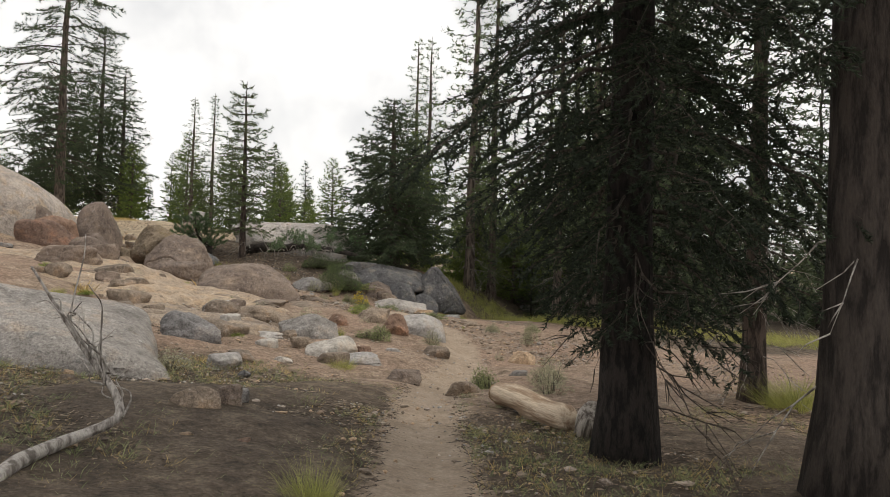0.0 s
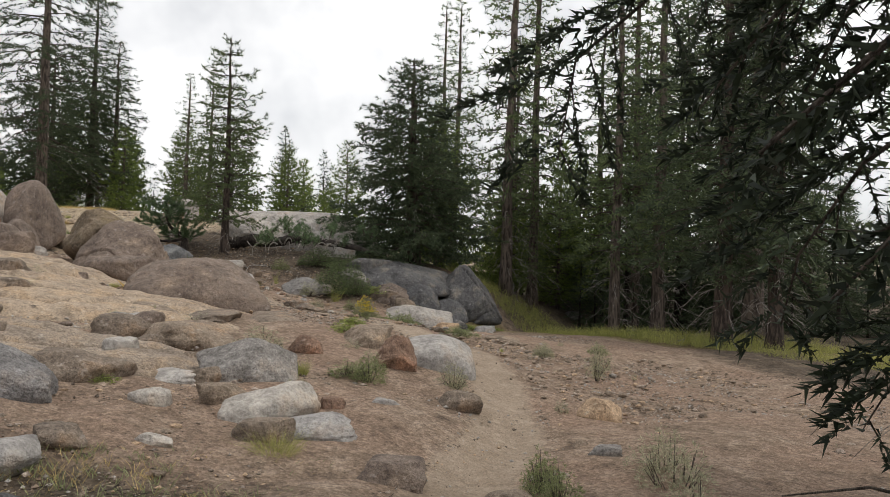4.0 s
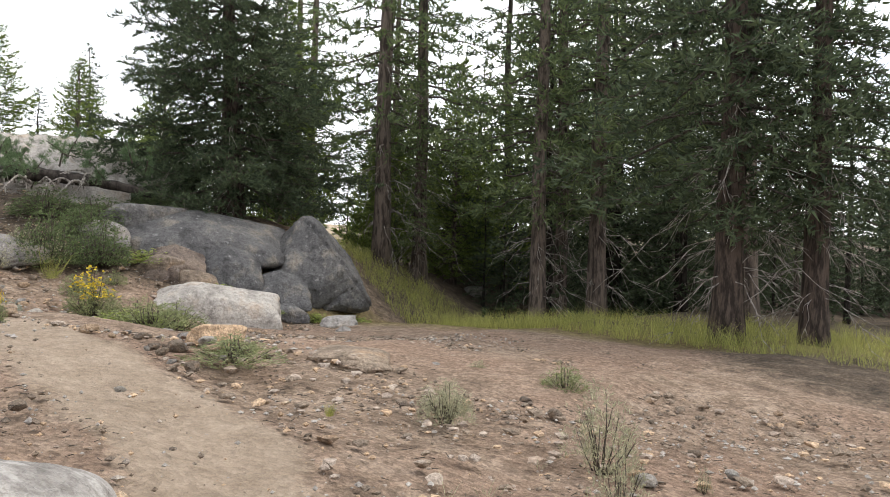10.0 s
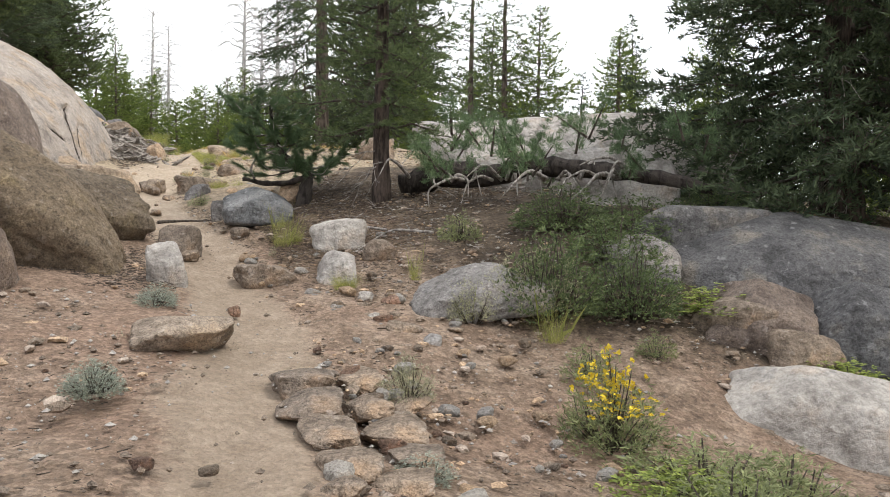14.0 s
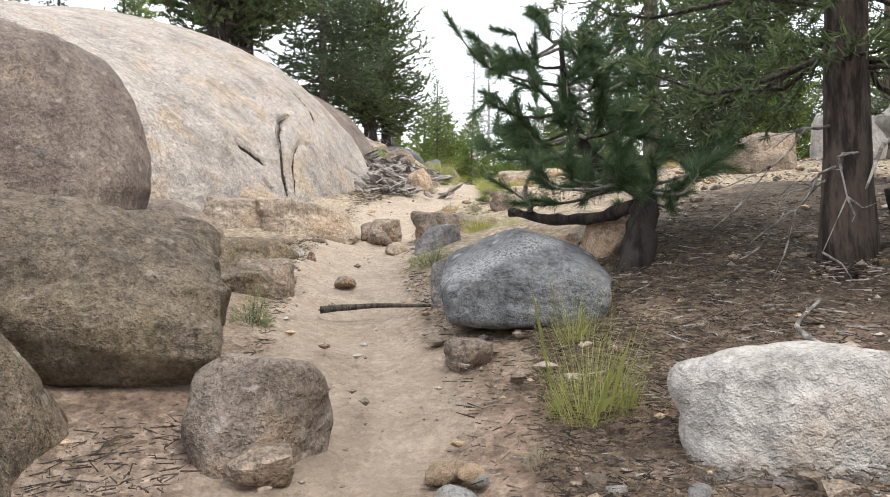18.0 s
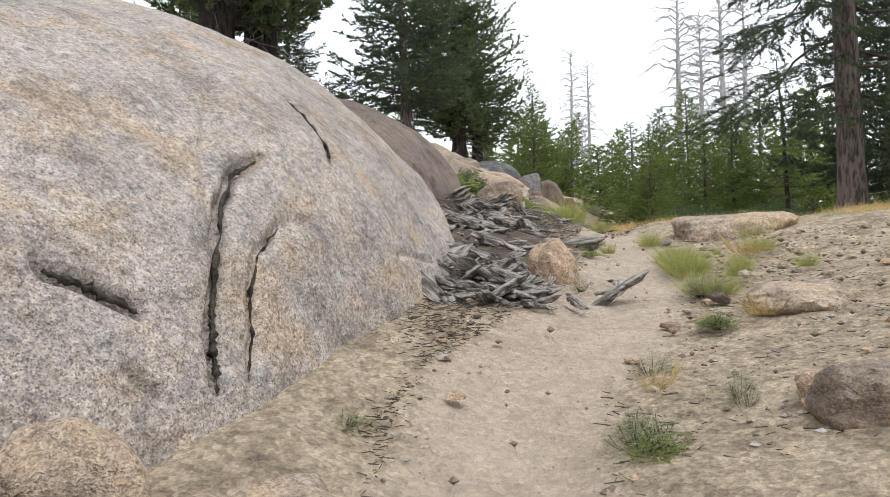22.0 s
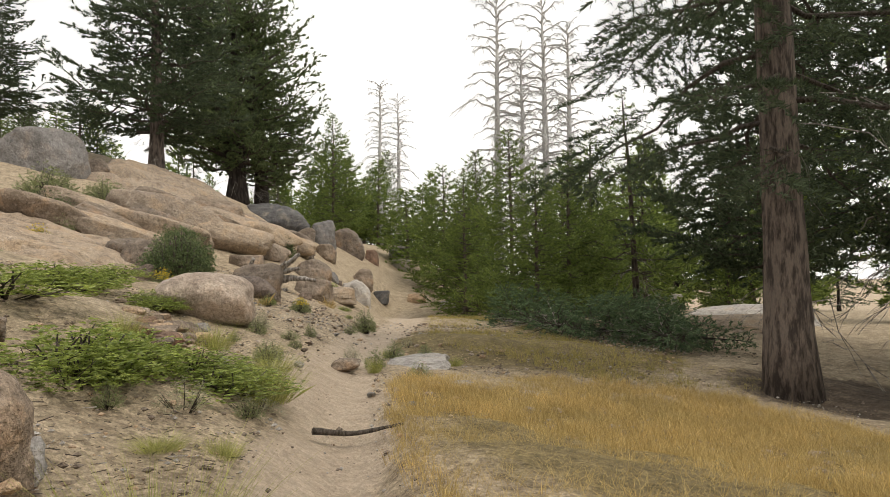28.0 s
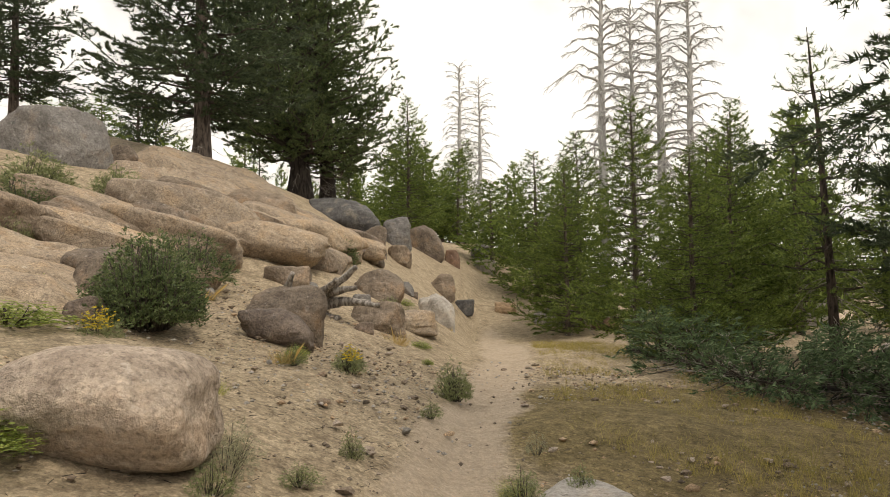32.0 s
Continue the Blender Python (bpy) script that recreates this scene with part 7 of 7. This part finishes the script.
def stray(rng, n):
    x, y = rng.uniform(-56, -1, n), rng.uniform(2, 27, n)
    inside = (trail_distance(x, y) > 0.6) & (trail_distance(x, y) < 9)
    return clumped(rng, x[inside], y[inside], 1.3, 39, 0.75)


meadow("dry_meadow_grass", "dry golden meadow grass beside the trail", 260000, dry_field, M_DRYGRASS, 0.07, 0.22, 51, 16, 0.0018, 0.05)
meadow("green_meadow_grass", "tall yellow green grass at the forest edge", 110000, green_edge, M_GREENGRASS, 0.15, 0.5, 52, 12, 0.003, 0.1)
meadow("olive_meadow_grass", "olive green grass under the conifers", 90000, olive_strip, M_OLIVEGRASS, 0.06, 0.2, 53)
meadow("scattered_grass", "scattered thin dry grass on the slope", 24000, stray, M_SAGE, 0.03, 0.13, 54, 10, 0.0016, 0.05, 0.6)


def shade_sprigs(rng, n):
    x, y = rng.uniform(-10, 3, n), rng.uniform(0.5, 12, n)
    inside = (trail_distance(x, y) > 0.5) & (np.hypot(x + 2, y - 5) < 8.5)
    return clumped(rng, x[inside], y[inside], 0.9, 41, -0.1)


meadow("shade_sprigs", "low dull green sprigs in the shaded duff", 60000, shade_sprigs, M_SHRUB, 0.03, 0.13, 55, 9, 0.0035, 0.05, 0.7)
meadow("dry_sprigs", "low dry brown stalks in the shaded duff", 45000, shade_sprigs, M_DRYGRASS, 0.03, 0.12, 56, 7, 0.002, 0.06, 0.8)


# ---- stones, pebbles and litter strewn over the soil ----
def strewn_stones():
    rng = np.random.RandomState(61)
    shapes = []
    for k in range(9):
        v, f = stone_shape(1, 0.75, 0.38, 0.3, 0.15, 9, 0.07, 3, 300 + k)
        me = mesh_of("stone", v, f, (M_PALE, M_TAN, M_ORANGE, M_PALE, M_TAN, M_PALE, M_RED, M_PALE, M_ORANGE)[k])
        shapes.append(me)
    made = 0
    while made < 300:
        if made < 170:
            x = rng.uniform(-23.5, -13)
            y = float(np.interp(-x, [13, 16, 20, 24], [16.8, 17.4, 17.9, 17.6])) + 0.35 + abs(rng.normal()) * 1.1
        else:
            x, y = rng.uniform(-56, -3), rng.uniform(4, 24)
        td = float(trail_distance(x, y))
        if td > 4.5 or (td < 0.4 and rng.rand() < 0.8) or (x > -8 and rng.rand() < 0.6):
            continue
        if made >= 170 and ripple(np.array([x]), np.array([y]), 2.5, 70)[0] < -0.15:
            continue
        k = rng.randint(9)
        ob = new("loose_stone", shapes[k])
        s = 0.05 + 0.15 * rng.rand() ** 2
        ob.matrix_world = pose(x, y, ground_at(x, y), rng.uniform(-8, 8), rng.uniform(-8, 8), rng.uniform(0, 360)) @ Matrix.Diagonal((s, s, s, 1))
        tagged(ob, "small angular loose stone on gravelly soil", "stone", "loose stones along the trail")
        made += 1


strewn_stones()


def pebbles(name, label, count, low, high, material, seed, reach, share):
    rng = np.random.RandomState(seed)
    v0 = np.array([(1, 0, 0), (-1, 0, 0), (0, 1, 0), (0, -1, 0), (0, 0, 1), (0, 0, -1)], float)
    f0 = np.array([(0, 2, 4), (2, 1, 4), (1, 3, 4), (3, 0, 4), (2, 0, 5), (1, 2, 5), (3, 1, 5), (0, 3, 5)])
    x, y = rng.uniform(-57, 0, count * 6), rng.uniform(2, 27, count * 6)
    dense = (x < -4) & (x > -24)
    td = trail_distance(x, y)
    keep = (td < reach) & (rng.rand(len(x)) < np.where(td < 0.4, 0.3, 1.0) * np.where(dense, 1.0, 0.75)) & (ripple(x, y, 1.7, seed) + 0.7 * ripple(x, y, 0.6, seed + 2) > share)
    x, y = x[keep][:count], y[keep][:count]
    n = len(x)
    s = low + (high - low) * rng.uniform(0, 1, (n, 1, 1)) ** 3.5
    turn = rng.uniform(0, 6.28, n)
    shape = v0[None] * (1 + 0.35 * rng.uniform(-1, 1, (n, len(v0), 1))) * np.array([1, 0.75, 0.55]) * s
    c, d = np.cos(turn)[:, None], np.sin(turn)[:, None]
    shape = np.stack([shape[..., 0] * c - shape[..., 1] * d, shape[..., 0] * d + shape[..., 1] * c, shape[..., 2]], -1)
    shape += np.column_stack([x, y, land(x, y) + s[:, 0, 0] * 0.15])[:, None, :]
    faces = (f0[None] + (np.arange(n) * len(v0))[:, None, None]).reshape(-1, 3)
    tagged(new(name, mesh_of(name, shape.reshape(-1, 3), faces, material, False)), label, "gravel", kind="stuff")


pebbles("pale_gravel", "pale granite gravel strewn over the slope", 26000, 0.006, 0.036, M_PALE, 71, 7, -0.1)
pebbles("tan_gravel", "tan granite gravel strewn over the slope", 30000, 0.006, 0.04, M_TAN, 72, 8, -0.3)
pebbles("ochre_gravel", "reddish granite gravel strewn over the slope", 9000, 0.006, 0.036, M_ORANGE, 73, 7, 0.1)


def cobbles(name, label, count, low, high, material, seed):
    """Fist-sized stones half sunk in the soil."""
    rng = np.random.RandomState(seed)
    v0, f0 = ico(1)
    x, y = rng.uniform(-57, -2, count * 12), rng.uniform(3, 26, count * 12)
    td = trail_distance(x, y)
    crowd = np.where((x > -23.5) & (x < -8) & (y > trail_y(x)), 1.0, np.where(x > -8, 0.35, 0.4))
    keep = (td < 6) & (rng.rand(len(x)) < crowd * np.where(td < 0.45, 0.06, 1.0)) & (ripple(x, y, 1.4, seed) + 0.7 * ripple(x, y, 0.5, seed + 2) > -0.35)
    x, y = x[keep][:count], y[keep][:count]
    n = len(x)
    s = low + (high - low) * rng.uniform(0, 1, (n, 1, 1)) ** 4
    turn = rng.uniform(0, 6.28, n)
    shape = v0[None] * (1 + 0.36 * rng.uniform(-1, 1, (n, len(v0), 1))) * np.array([1, 0.75, 0.42]) * s
    c, d = np.cos(turn)[:, None], np.sin(turn)[:, None]
    shape = np.stack([shape[..., 0] * c - shape[..., 1] * d, shape[..., 0] * d + shape[..., 1] * c, shape[..., 2]], -1)
    shape += np.column_stack([x, y, land(x, y) + s[:, 0, 0] * 0.12])[:, None, :]
    faces = (f0[None] + (np.arange(n) * len(v0))[:, None, None]).reshape(-1, 3)
    tagged(new(name, mesh_of(name, shape.reshape(-1, 3), faces, material, False)), label, "stones", kind="stuff")


cobbles("pale_cobbles", "small pale stones half sunk in the soil", 3400, 0.014, 0.075, M_CHIP, 171)
cobbles("tan_cobbles", "small tan stones half sunk in the soil", 4200, 0.018, 0.08, M_TAN, 172)
cobbles("ochre_cobbles", "small ochre stones half sunk in the soil", 3000, 0.014, 0.07, M_ORANGE, 173)


def twigs(name, label, count, region, material, seed, size):
    rng = np.random.RandomState(seed)
    x, y = region(rng, count)
    n = len(x)
    a = rng.uniform(0, 6.28, n)
    ln = rng.uniform(0.3, 1, (n, 1)) ** 2 * size
    way = np.column_stack([np.cos(a), np.sin(a), rng.normal(size=n) * 0.15]) * ln
    side = np.column_stack([-np.sin(a), np.cos(a), np.zeros(n)]) * (0.0012 + 0.013 * ln)
    top = np.array([0, 0, 1.0]) * (0.004 + 0.03 * ln)
    base = np.column_stack([x, y, land(x, y) + 0.012])
    v = np.stack([base - side, base + side, base + top, base + way - side * 0.5, base + way + side * 0.5, base + way + top * 0.6], 1).reshape(-1, 3)
    k = np.arange(n)[:, None] * 6
    faces = np.concatenate([k + [0, 3, 5, 2], k + [1, 2, 5, 4], k + [0, 1, 4, 3]])
    tagged(new(name, mesh_of(name, v, faces, material, False)), label, "litter", kind="stuff")


def shaded_floor(rng, n):
    x, y = rng.uniform(-9, 4, n), rng.uniform(0, 13, n)
    keep = (trail_distance(x, y) > 0.35) & (np.hypot(x + 1, y - 4) < 9)
    return x[keep], y[keep]


def pine_floor(rng, n):
    x = np.concatenate([rng.normal(-24.6, 1.7, n // 2), rng.normal(-35.8, 1.8, n // 3), rng.normal(-22, 2, n // 6)])
    y = np.concatenate([rng.normal(20.2, 1.4, n // 2), rng.normal(15.8, 0.6, n // 3), rng.normal(25, 1.5, n // 6)])
    keep = trail_distance(x, y) > 0.5
    return x[keep], y[keep]


twigs("duff_litter", "brown needles and twigs on the shaded floor", 34000, shaded_floor, M_TWIG, 81, 0.13)
twigs("pale_litter", "pale dry leaves and twigs on the shaded floor", 15000, shaded_floor, M_CUT, 82, 0.07)
twigs("bark_litter", "brown bark flakes and twigs below the pine", 12000, pine_floor, M_REDBARK, 83, 0.09)
twigs("pine_straw", "dry tan needles and twigs below the pine", 11000, pine_floor, M_STRAW, 86, 0.08)
twigs("grey_litter", "bleached twigs below the pine", 3200, pine_floor, M_GREYWOOD, 84, 0.14)


def open_slope(rng, n):
    x, y = rng.uniform(-56, -4, n), rng.uniform(5, 25, n)
    td = trail_distance(x, y)
    keep = (td > 0.45) & (td < 7)
    return clumped(rng, x[keep], y[keep], 0.8, 95, -0.2)


def dome_foot(rng, n):
    x = rng.uniform(-33, -21.5, n)
    y = np.interp(-x, [24, 28, 33], [16.6, 16.3, 15.9]) + rng.normal(size=n) * 0.65
    keep = trail_distance(x, y) > 0.5
    return x[keep], y[keep]


twigs("slope_litter", "brown twigs and needles on the open slope", 70000, open_slope, M_TWIG, 85, 0.07)

twigs("foot_litter", "dark twigs and bark crumbs at the foot of the dome", 16000, dome_foot, M_TWIG, 87, 0.09)


def sapling_floor(rng, n):
    x, y = rng.normal(-24.6, 1.3, n), 18.4 + np.abs(rng.normal(size=n)) * 0.8
    keep = trail_distance(x, y) > 0.45
    return x[keep], y[keep]


twigs("needle_litter", "dry tan needles and twigs below the sapling", 8000, sapling_floor, M_STRAW, 88, 0.09)
twigs("brown_litter", "brown needles and twigs below the sapling", 9000, sapling_floor, M_REDBARK, 89, 0.08)
